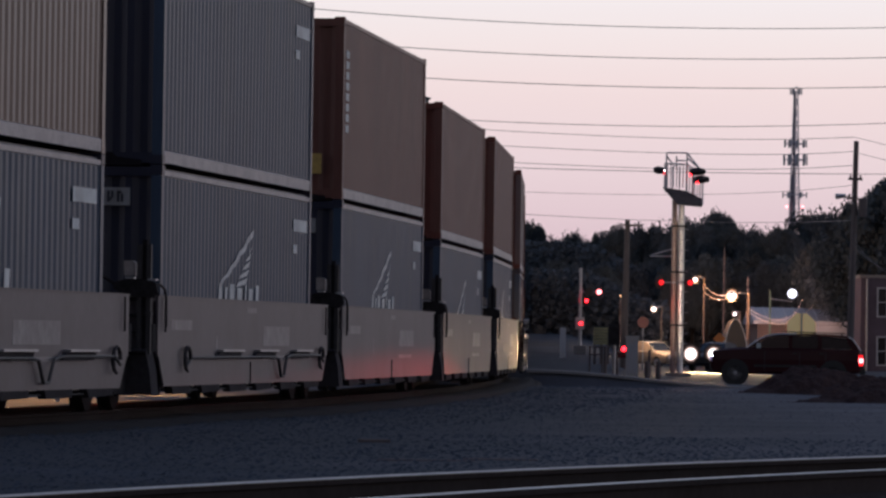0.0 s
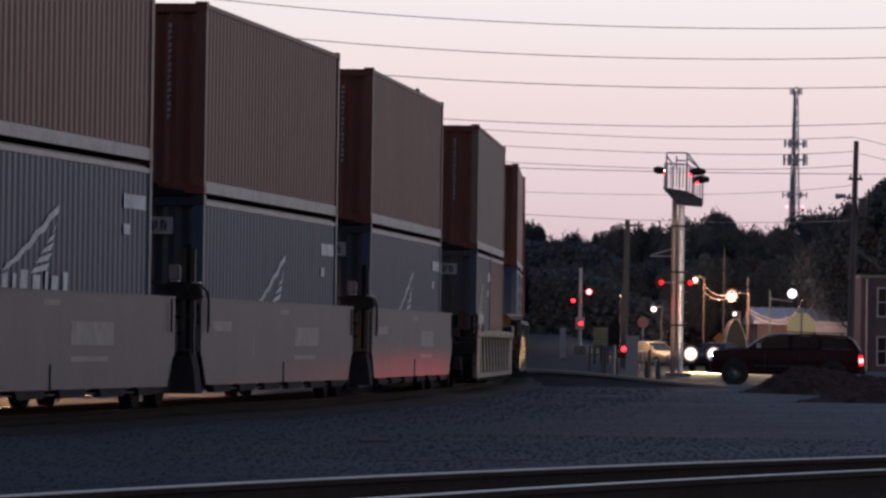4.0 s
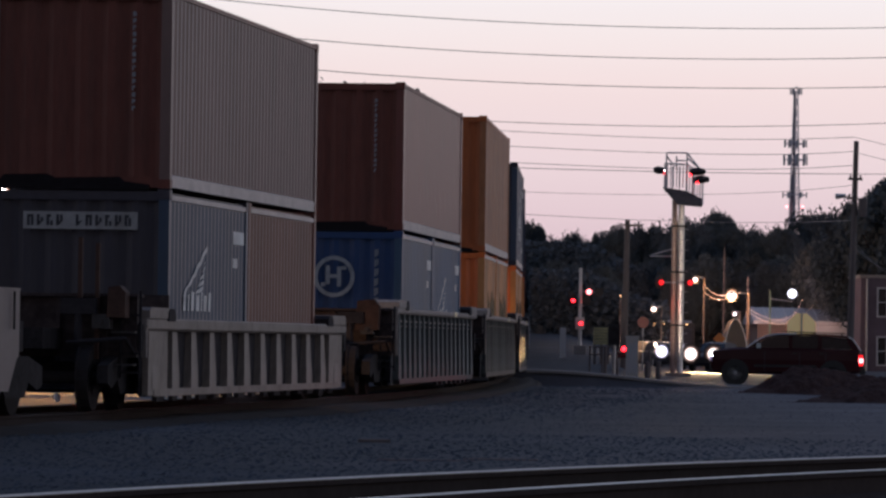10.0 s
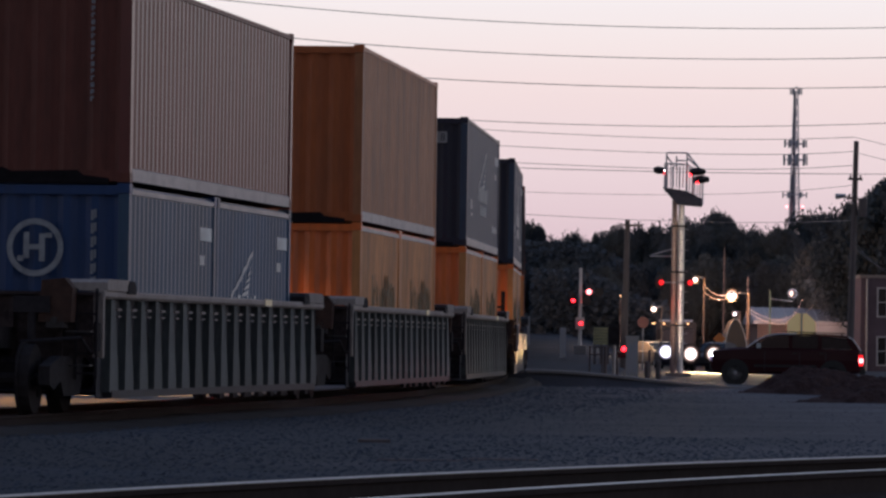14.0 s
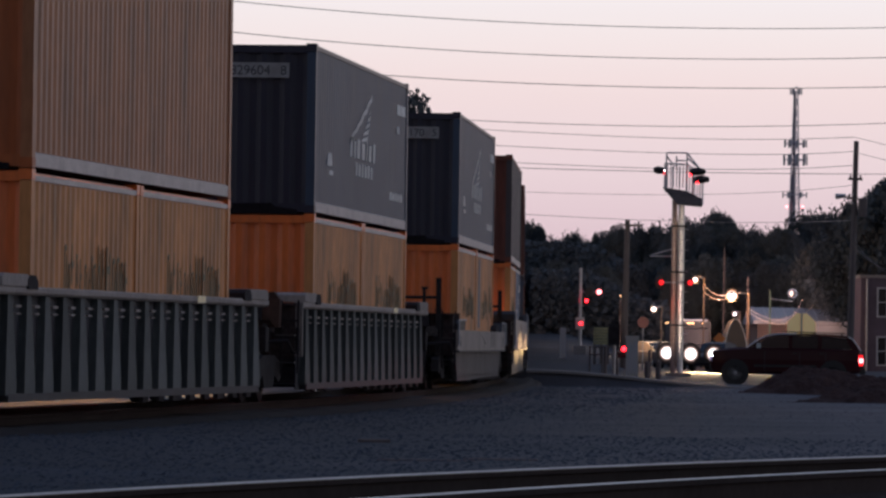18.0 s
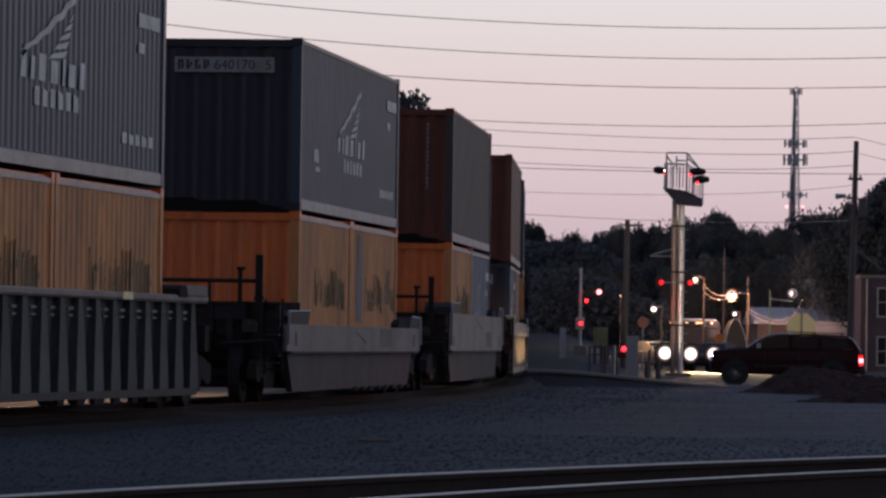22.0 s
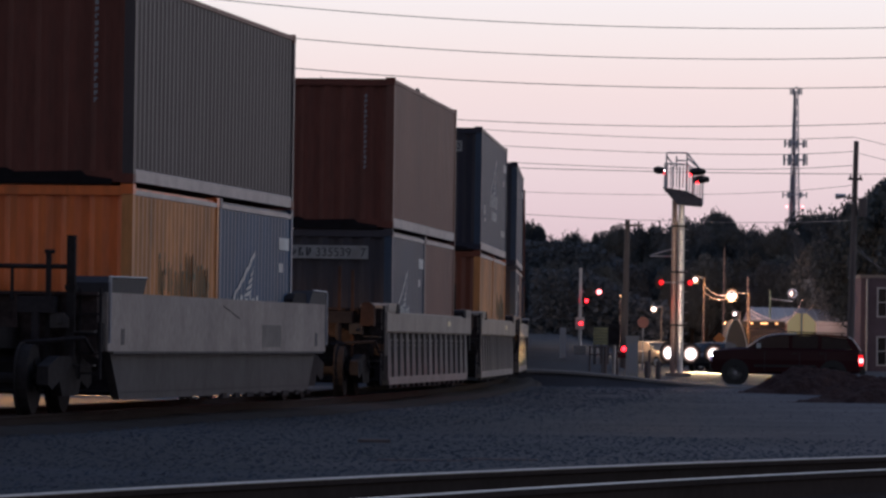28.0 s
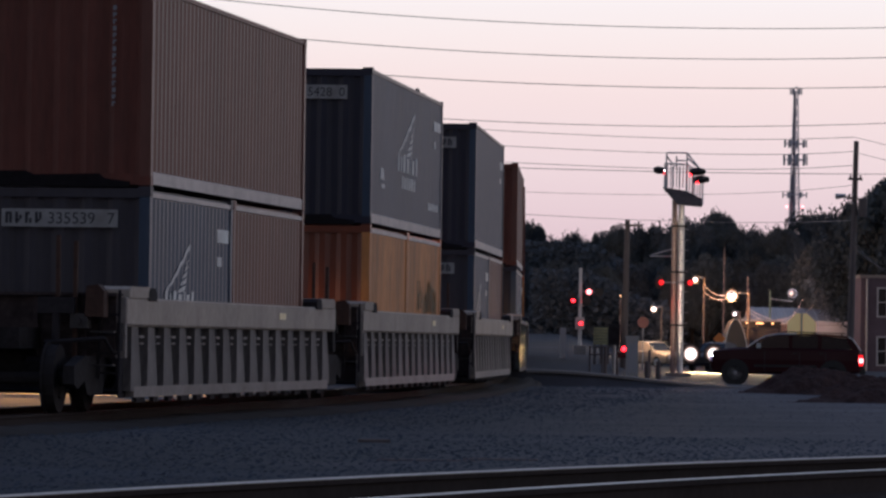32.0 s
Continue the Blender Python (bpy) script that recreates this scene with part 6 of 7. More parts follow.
# ---- lattice phone mast beyond the wood ----
def lattice_tower():
    base = Vector((47.822, 700.0, 2.319))
    t = thing("lattice_tower", "tall guyed lattice mast with antenna panels", "radio mast", at=T((base.x, base.y, ground_z(base.x, base.y))))
    top = 36.525 - ground_z(base.x, base.y)
    def half(z):
        return 1.15 - 0.85 * z / top
    for a in range(3):
        q = a * math.tau / 3 + 0.5
        part("leg", "tleg:%d" % a, lambda bm: rod(bm, (1.15 * math.cos(q), 1.15 * math.sin(q), 0), (0.3 * math.cos(q), 0.3 * math.sin(q), top - 0.5), 0.12, 0.07, 6), "tower_steel", t)
    def braces(bm):
        z = 0.0
        while z < top - 1.6:
            for a in range(3):
                q, w = a * math.tau / 3 + 0.5, (a + 1) * math.tau / 3 + 0.5
                r, r2 = half(z), half(z + 1.5)
                rod(bm, (r * math.cos(q), r * math.sin(q), z), (r2 * math.cos(w), r2 * math.sin(w), z + 1.5), 0.032, n=4)
                rod(bm, (r * math.cos(w), r * math.sin(w), z), (r2 * math.cos(q), r2 * math.sin(q), z + 1.5), 0.032, n=4)
            z += 1.5
    part("bracing", "tbrace", braces, "tower_steel", t)
    part("cable_run", "tcable", lambda bm: (rod(bm, (-0.30, -1.0, 0), (-0.22, -0.30, top - 0.6), 0.17, 0.12, 8), rod(bm, (-0.72, -0.3, 0), (-0.42, -0.2, top * 0.62), 0.13, 0.10, 8)), "cable_grey", t, "dark bundle of feeder cables")
    for z, r, cnt, ph in ((top - 0.5, 0.75, 6, 0.9), (top - 7.6, 1.5, 9, 1.0), (top - 9.8, 1.6, 9, 1.5), (top - 14.6, 1.6, 6, 0.8)):
        ring = part("antenna_ring", "tring:%.1f" % r, lambda bm: [rod(bm, (r * math.cos(a * math.tau / 9), r * math.sin(a * math.tau / 9), 0), (r * math.cos((a + 1) * math.tau / 9), r * math.sin((a + 1) * math.tau / 9), 0), 0.07, n=5) for a in range(9)], "tower_steel", t, at=T((0, 0, z)))
        for a in range(cnt):
            q = a * math.tau / cnt
            part("antenna_panel", "tpanel:%.1f" % ph, lambda bm: box(bm, -0.13, 0.13, -0.08, 0.08, -ph / 2, ph / 2), "siding", ring, at=T((r * math.cos(q), r * math.sin(q), 0)) @ pose(0, 0, 0, 0, 0, math.degrees(q) + 90))
    part("beacon", "tbeacon", lambda bm: ball(bm, (0, 0, 0), 0.14, 10, 8), "tower_steel", t, "small unlit beacon", at=T((0, -0.3, top + 0.1)))
    for q in (0.5, 2.6):
        part("warning_lamp", "tlamp", lambda bm: ball(bm, (0, 0, 0), 0.16, 8, 6), "red_bright", t, "small lit warning lamp", at=T((1.25 * math.cos(q), 1.0 * math.sin(q) - 0.6, top - 16.2)))


lattice_tower()


# ---- buildings ----
def window_unit(parent, x, y, z, w, h, glass="dark_glass"):
    wdw = part("window", "wframe:%.2f%.2f" % (w, h), lambda bm: (box(bm, -w / 2 - 0.08, w / 2 + 0.08, -0.06, 0.02, -0.08, 0), box(bm, -w / 2 - 0.08, w / 2 + 0.08, -0.06, 0.02, h, h + 0.08), box(bm, -w / 2 - 0.08, -w / 2, -0.06, 0.02, 0, h), box(bm, w / 2, w / 2 + 0.08, -0.06, 0.02, 0, h), box(bm, -0.025, 0.025, -0.05, 0.02, 0, h), box(bm, -w / 2, w / 2, -0.05, 0.02, h / 2 - 0.025, h / 2 + 0.025)), "siding", parent, "pale sash window frame", at=T((x, y, z)))
    part("pane", "wpane:%.2f%.2f" % (w, h), lambda bm: box(bm, -w / 2, w / 2, -0.015, 0.0, 0, h), glass, wdw)


bb = thing("brick_building", "two-storey dark brick building with sash windows", "building", at=T((23.22, 285.0, 0.0)))
part("wall", "bbwall", lambda bm: box(bm, 0, 9.0, 0, 8.0, -0.5, 5.15), "brick_far", bb, "dull purplish brick wall")
part("parapet", "bbpar", lambda bm: box(bm, -0.08, 9.1, -0.08, 8.1, 5.15, 5.32), "concrete", bb)
for x in (1.44, 3.94, 6.44):
    window_unit(bb, x, -0.02, 3.05, 0.95, 1.5)
    window_unit(bb, x, -0.02, 0.35, 0.95, 1.5)
part("downpipe", "bbpipe", lambda bm: rod(bm, (0.33, -0.08, 0), (0.33, -0.08, 5.1), 0.06, n=8), "galv", bb)

wh = thing("warehouse", "long low warehouse with brick walls and pale roof", "warehouse", at=T((18.80, 306.0, 0.0)))
part("wall", "whwall", lambda bm: box(bm, 0, 6.1, 0, 10, -0.3, 2.75), "brick", wh, "brown brick wall")
part("roof", "whroof", lambda bm: prism(bm, [(-0.4, 2.60), (10.4, 2.60), (10.4, 2.8), (5, 3.62), (-0.4, 2.8)], "x", -0.3, 6.3), "roof", wh, "pale ribbed metal roof")
for i in range(11):
    part("roof_seam", "whseam", lambda bm: prism(bm, [(-0.4, 2.815), (5, 3.635), (5, 3.67), (-0.4, 2.85)], "x", -0.02, 0.02), "siding", wh, at=T((i * 0.6, 0, 0)))
part("side_lean_to", "whlean", lambda bm: box(bm, 2.9, 6.0, -1.2, -0.02, -0.3, 2.56), "roof", wh, "bluish metal lean-to")
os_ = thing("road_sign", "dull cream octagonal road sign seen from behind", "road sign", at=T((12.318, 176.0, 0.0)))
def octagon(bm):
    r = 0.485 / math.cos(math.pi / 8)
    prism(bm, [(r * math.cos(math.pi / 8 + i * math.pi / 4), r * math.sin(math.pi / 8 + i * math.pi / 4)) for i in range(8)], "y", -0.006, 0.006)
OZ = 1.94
# emission on the panel replaces light falling on it
part("panel", "octagon", octagon, "sign_glow", os_, "faintly backlit cream octagonal panel", at=T((0, 0.05, OZ)))
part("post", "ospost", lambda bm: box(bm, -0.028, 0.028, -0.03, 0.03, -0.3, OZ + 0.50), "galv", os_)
for at_, hb, k in (((10.053, 290.0, 0.913), 3.084, "amber_lit"),):
    bk = thing("yard_lamp", "small warm lamp on a slim post", "lamp", "small yard lamps", at=T(at_))
    part("post", "bkpost:%.2f" % hb, lambda bm: rod(bm, (0, 0.06, -0.3), (0, 0.06, hb), 0.03, n=8), "pole_wood", bk)
    part("bulb", "bkbulb:%.2f" % hb, lambda bm: ball(bm, (0, 0, hb), 0.032, 10, 8), k, bk, "lit bulb")
rs = thing("round_sign", "round reddish road sign on a thin post", "road sign", at=T((9.197, 235.0, 0.054)))
part("disc", "rsdisc", lambda bm: rod(bm, (0, -0.01, 0), (0, 0.01, 0), 0.26, 0.26, 20), "sign_dull", rs, at=T((0, 0, 2.23)))
part("post", "rspost", lambda bm: rod(bm, (0, 0.03, -0.3), (0, 0.03, 2.23), 0.03, n=8), "galv", rs)
tent = thing("arched_shelter", "pale arched storage shelter with a lit rim", "shelter", at=T((16.139, 282.0, 0.0)))
ARC = [(-0.66 * math.cos(math.pi * a / 14) * (1 - 0.25 * math.sin(math.pi * a / 14)), 0.9 + 1.85 * math.sin(math.pi * a / 14)) for a in range(15)]
part("cover", "tcover", lambda bm: prism(bm, [(-0.66, -0.2)] + ARC + [(0.66, -0.2)], "y", 0, 4), "shelter", tent)
# light along the cover's edge is built as pale rods
part("rim", "trimarc", lambda bm: [rod(bm, (a[0], -0.02, a[1]), (b[0], -0.02, b[1]), 0.03, n=6) for a, b in zip(ARC[:-1], ARC[1:])], "siding", tent, "pale tubular rim")
st = thing("pallet_stack", "stack of faded yellow boards beside the road", "board stack", at=T((7.299, 235.0, 1.249)))
for i in range(6):
    part("board", "pboard", lambda bm: box(bm, -0.36, 0.36, -0.4, 0.4, 0, 0.10), "yellow", st, at=T((0.01 * (i % 3), 0, i * 0.135)))
for i in range(3):
    part("runner", "prunner", lambda bm: box(bm, -0.05, 0.05, -0.4, 0.4, -0.9, 0), "pole_wood", st, at=T((-0.3 + 0.3 * i, 0, 0)))
ws = thing("marker_post", "white marker post beside the road", "marker post", at=T((5.776, 245.0, 1.301)))
part("post", "wpost", lambda bm: box(bm, -0.14, 0.14, -0.1, 0.1, -0.75, 0.72), "siding", ws)
dm = thing("diamond_sign", "orange diamond road-work sign on a stand", "road sign", at=T((14.154, 262.0, 1.62)))
part("panel", "dpanel", lambda bm: prism(bm, [(0, -0.32), (0.32, 0), (0, 0.32), (-0.32, 0)], "y", -0.01, 0.01), "sign_orange", dm)
part("stand", "dstand", lambda bm: (rod(bm, (0, 0.03, -1.1), (0, 0.03, 0.2), 0.02, n=6), rod(bm, (-0.3, 0.1, -1.1), (0, 0.03, -0.3), 0.02, n=6), rod(bm, (0.3, 0.1, -1.1), (0, 0.03, -0.3), 0.02, n=6)), "galv", dm)
# house beyond the train with a lit window
hs = thing("trackside_house", "low dark house beyond the track with a lit window", "house", at=T((-22.0, 150.0, 0)))
part("wall", "hswall", lambda bm: box(bm, 0, 12, 0, 7, -0.2, 4.6), "brick", hs)
part("roof", "hsroof", lambda bm: prism(bm, [(-0.5, 4.5), (7.5, 4.5), (3.5, 6.6)], "x", -0.4, 12.4), "roof", hs)
window_unit(hs, 10.4, -0.02, 3.9, 0.5, 0.45, "window_lit")
window_unit(hs, 10.35, -0.02, 2.6, 0.6, 0.8)


# ---- mound of soil ----
def mound(bm, lift=1.0):
    n, m_ = 90, 30
    rings = []
    for j in range(m_ + 1):
        r = j / m_
        ring = []
        for i in range(n):
            a = i * math.tau / n
            x, y = 3.6 * r * math.cos(a), 1.9 * r * math.sin(a)
            h = 0.60 * math.exp(-((x + 1.25) ** 2) / 1.5 - y * y / 0.9) + 0.46 * math.exp(-((x - 0.6) ** 2) / 1.8 - y * y / 1.0) + 0.34 * math.exp(-((x - 2.2) ** 2) / 1.6 - (y + 0.5) ** 2 / 0.9)
            h = lift * h * (1 - r ** 3) + 0.20 * noise.noise((x * 2.2, y * 2.2, 1)) * (1 - r * r) + 0.13 * noise.noise((x * 6, y * 6, 3)) * (1 - r * r)
            ring.append(bm.verts.new((x, y, h - 0.03)))
        rings.append(ring)
    for a, b in zip(rings, rings[1:]):
        for i in range(n):
            bm.faces.new((a[i], a[(i + 1) % n], b[(i + 1) % n], b[i]))


solid("soil_mound", mound, "soil", "low heap of dark brown soil on the gravel", "soil heap", at=T((9.42, 119.0, 0.10)))
solid("soil_mound", lambda bm: mound(bm, 0.62), "soil", "low spread of dark brown soil before the larger heap", "soil heap", at=T((9.7, 103.0, 0.14)))


# ---- vehicles ----
def loft(bm, sections):
    """Skin closed rings of equal length, and cap the ends."""
    rings = [[bm.verts.new(p) for p in s] for s in sections]
    n = len(rings[0])
    for a, b in zip(rings, rings[1:]):
        for i in range(n):
            bm.faces.new((a[i], a[(i + 1) % n], b[(i + 1) % n], b[i]))
    bm.faces.new(rings[0][::-1])
    bm.faces.new(rings[-1])


def body_ring(x, w, z0, z1, crown=0.06):
    """A cross-section at x: half-width w from z0 to z1, rounded shoulders."""
    pts = [(-w * 0.92, z0), (-w, z0 + 0.08), (-w, z0 + 0.55 * (z1 - z0)), (-w * 0.97, z1 - crown), (-w * 0.86, z1), (w * 0.86, z1), (w * 0.97, z1 - crown), (w, z0 + 0.55 * (z1 - z0)), (w, z0 + 0.08), (w * 0.92, z0)]
    return [(x, y, z) for y, z in pts]


def wheel(car, x, y, r, side):
    w = part("wheel", "tyre:%.2f" % r, lambda bm: (rod(bm, (0, -0.12, 0), (0, -0.09, 0), r * 0.93, r, 24), rod(bm, (0, -0.09, 0), (0, 0.09, 0), r, r, 24), rod(bm, (0, 0.09, 0), (0, 0.12, 0), r, r * 0.93, 24)), "rubber", car, "black tyre", at=T((x, y, r)))
    part("rim", "rim:%.2f%d" % (r, side), lambda bm: (rod(bm, (0, side * 0.121, 0), (0, side * 0.135, 0), r * 0.62, r * 0.58, 20), rod(bm, (0, side * 0.135, 0), (0, side * 0.15, 0), r * 0.16, r * 0.12, 10)), "alloy", w)


def suv():
    """Long estate-bodied off-roader, nose towards -x, brake lamps lit."""
    c = thing("suv", "dark red sport utility vehicle waiting with brake lamps lit", "car", "vehicles at the crossing", at=T((11.43, 170.0, 0.0)) @ pose(0, 0, 0, 0, 0, -3) @ Matrix.Diagonal((1.0, 1, 0.97, 1)))
    secs = [body_ring(-2.52, 0.86, 0.55, 1.05), body_ring(-2.44, 0.93, 0.42, 1.17), body_ring(-1.95, 0.97, 0.38, 1.25), body_ring(-1.4, 0.98, 0.38, 1.28), body_ring(-0.85, 0.98, 0.38, 1.27), body_ring(0.5, 0.99, 0.38, 1.26), body_ring(1.8, 0.98, 0.40, 1.25), body_ring(2.35, 0.96, 0.44, 1.22), body_ring(2.47, 0.90, 0.54, 1.10)]
    part("body", "suv_body", lambda bm: loft(bm, secs), "paint_red", c, "dark red lower body")
    part("roof", "suv_roof", lambda bm: prism(bm, [(-0.78, 1.63), (-0.66, 1.69), (-0.3, 1.74), (0.5, 1.77), (1.4, 1.755), (1.95, 1.70), (2.12, 1.60), (2.06, 1.57), (1.9, 1.64), (0.5, 1.70), (-0.3, 1.67)], "y", -0.80, 0.80), "paint_red", c, "dark red roof panel")
    part("dashboard", "suv_dash", lambda bm: prism(bm, [(-1.40, 1.22), (-1.36, 1.27), (-0.85, 1.30), (-0.70, 1.22)], "y", -0.78, 0.78), "plastic", c)
    for x in (0.0, 1.0):
        for y in (-0.4, 0.4):
            part("seat", "suv_seat", lambda bm: (prism(bm, [(-0.05, 1.1), (0.12, 1.1), (0.24, 1.42), (0.12, 1.44)], "y", -0.24, 0.24), prism(bm, [(0.14, 1.45), (0.23, 1.44), (0.27, 1.58), (0.19, 1.59)], "y", -0.12, 0.12)), "rubber", c, "dark seat with headrest", at=T((x, y, 0)))
    for q in (-1, 1):
        for k, pts in enumerate(([(-1.42, 1.24), (-1.30, 1.24), (-0.66, 1.64), (-0.74, 1.68)], [(0.04, 1.24), (0.16, 1.24), (0.16, 1.70), (0.04, 1.70)], [(1.0, 1.24), (1.12, 1.24), (1.12, 1.70), (1.0, 1.70)], [(2.12, 1.22), (2.42, 1.20), (2.16, 1.58), (1.92, 1.62)])):
            part("pillar", "suv_pil%d%d" % (k, q), lambda bm: prism(bm, pts, "y", q * 0.80 - 0.035, q * 0.80 + 0.005), "paint_red", c)
        for k, pts in enumerate(([(-1.24, 1.26), (-0.66, 1.63), (-0.28, 1.67), (0.04, 1.69), (0.04, 1.26)], [(0.16, 1.26), (0.16, 1.69), (1.0, 1.68), (1.0, 1.26)], [(1.12, 1.26), (1.12, 1.68), (1.92, 1.62), (2.14, 1.26)])):
            part("side_window", "suv_glass%d%d" % (k, q), lambda bm: prism(bm, pts, "y", q * 0.792 - 0.003, q * 0.792 + 0.003), "pane" if k == 0 else "dark_glass", c, "tinted side glass")
    part("windscreen", "suv_ws", lambda bm: prism(bm, [(-1.40, 1.25), (-0.75, 1.67), (-0.74, 1.65), (-1.38, 1.235)], "y", -0.74, 0.74), "pane", c)
    part("rear_window", "suv_rw", lambda bm: prism(bm, [(2.40, 1.22), (2.15, 1.58), (2.13, 1.57), (2.37, 1.21)], "y", -0.70, 0.70), "dark_glass", c)
    part("tailgate", "suv_tg", lambda bm: box(bm, 2.36, 2.50, -0.70, 0.70, 0.70, 1.16), "paint_red", c)
    for y in (-0.62, 0.62):
        part("roof_rail", "suv_rack%.1f" % y, lambda bm: (rod(bm, (-0.2, y, 1.83), (1.9, y, 1.79), 0.018, n=6), [rod(bm, (x, y, 1.68), (x, y, 1.79), 0.018, n=6) for x in (-0.1, 0.9, 1.8)]), "plastic", c)
    for x in (-1.72, 1.50):
        for y, s in ((-0.86, -1), (0.86, 1)):
            wheel(c, x, y, 0.41, s)
            part("wheel_arch", "suv_arch%d" % s, lambda bm: rod(bm, (0, s * 0.115, 0), (0, s * 0.135, 0), 0.46, 0.46, 24), "plastic", c, at=T((x, y - 0.0, 0.42)))
    part("front_bumper", "suv_fb", lambda bm: box(bm, -2.58, -2.38, -0.88, 0.88, 0.42, 0.66), "plastic", c)
    part("rear_bumper", "suv_rb", lambda bm: box(bm, 2.38, 2.56, -0.9, 0.9, 0.42, 0.64), "plastic", c)
    # white paint on the near mirror stands for a glint
    part("door_mirror", "suv_mir", lambda bm: box(bm, -1.02, -0.88, -1.14, -0.96, 1.26, 1.42), "white", c, "door mirror painted white for its glint")
    part("door_mirror", "suv_mir2", lambda bm: box(bm, -1.02, -0.88, 0.96, 1.14, 1.26, 1.42), "plastic", c)
    for y in (-0.82, 0.82):
        part("brake_lamp", "suv_tail", lambda bm: box(bm, 2.35, 2.485, -0.155, 0.155, 0.80, 0.95), "red_bright", c, "lit red brake lamp", at=T((0, y, 0)))
        part("tail_lamp", "suv_tail2", lambda bm: box(bm, 2.34, 2.475, -0.14, 0.14, 0.70, 1.06), "red_dim", c, "red lamp cluster", at=T((0, y, 0)))
        part("headlamp", "suv_wrap", lambda bm: ball(bm, (-2.44, 0, 0.97), 0.10, 14, 10), "lamp_blue", c, "dazzling headlamp", at=T((0, y * 0.97, 0)))
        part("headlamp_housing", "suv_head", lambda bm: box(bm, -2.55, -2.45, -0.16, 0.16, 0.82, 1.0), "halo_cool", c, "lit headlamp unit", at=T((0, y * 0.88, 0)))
    for s in (-1, 1):
        part("door_seam", "suv_seam%d" % s, lambda bm: [box(bm, x - 0.008, x + 0.008, s * 0.985 - 0.006, s * 0.985 + 0.006, 0.45, 1.15) for x in (-0.75, 0.40, 1.26)], "ink", c)
        part("side_rub_strip", "suv_strip%d" % s, lambda bm: box(bm, -1.1, 0.95, s * 0.985 - 0.012, s * 0.985 + 0.012, 0.62, 0.70), "plastic", c)
    for s in (-1, 1):
        # silver rods added as the sky's highlight on the painted pillars
        part("pillar_trim", "suv_drip%d" % s, lambda bm: [rod(bm, (a[0], s * 0.815, a[1]), (b[0], s * 0.815, b[1]), 0.03, n=6) for a, b in (((-1.36, 1.26), (-0.95, 1.54)), ((-0.95, 1.54), (-0.70, 1.68)), ((-0.70, 1.68), (-0.3, 1.745)), ((-0.3, 1.745), (0.3, 1.765)), ((2.0, 1.68), (2.17, 1.56)), ((2.17, 1.56), (2.40, 1.22)))], "silver", c, "bright trim along the roof pillars")
        part("door_handle", "suv_handle%d" % s, lambda bm: [box(bm, x, x + 0.16, s * 0.99 - 0.015, s * 0.99 + 0.015, 1.08, 1.11) for x in (0.16,)], "plastic", c)
        part("door_handle", "suv_handleb%d" % s, lambda bm: [box(bm, x, x + 0.16, s * 0.99 - 0.015, s * 0.99 + 0.015, 1.08, 1.11) for x in (1.05,)], "plastic", c)
    p = c.matrix_basis.translation
    # aimed spot that stands for the brake lamp's reflection in the wagons
    lamp("brake_light", "SPOT", 3200, (1.0, 0.06, 0.05), (p.x + 2.6, p.y - 1.2, 0.9), (-0.2, 93.0, -0.75), size=0.12, spot=3.0)
    lamp("headlamp_spill", "SPOT", 20000, (1.0, 0.80, 0.62), (p.x - 2.75, p.y + 1.2, 0.9), (9.87, 213.0, 4.0), size=0.1, spot=9)
    # narrow spots added off the car's heading to brighten the train's far end
    for y, aim in ((-0.7, (2.0, 130.0, 1.15)), (0.7, (2.2, 137.0, 1.15))):
        lamp("headlamp_beam", "SPOT", 40000, (1.0, 0.60, 0.28), (p.x - 2.75, p.y + y, 0.86), aim, size=0.08, spot=1.25)


suv()


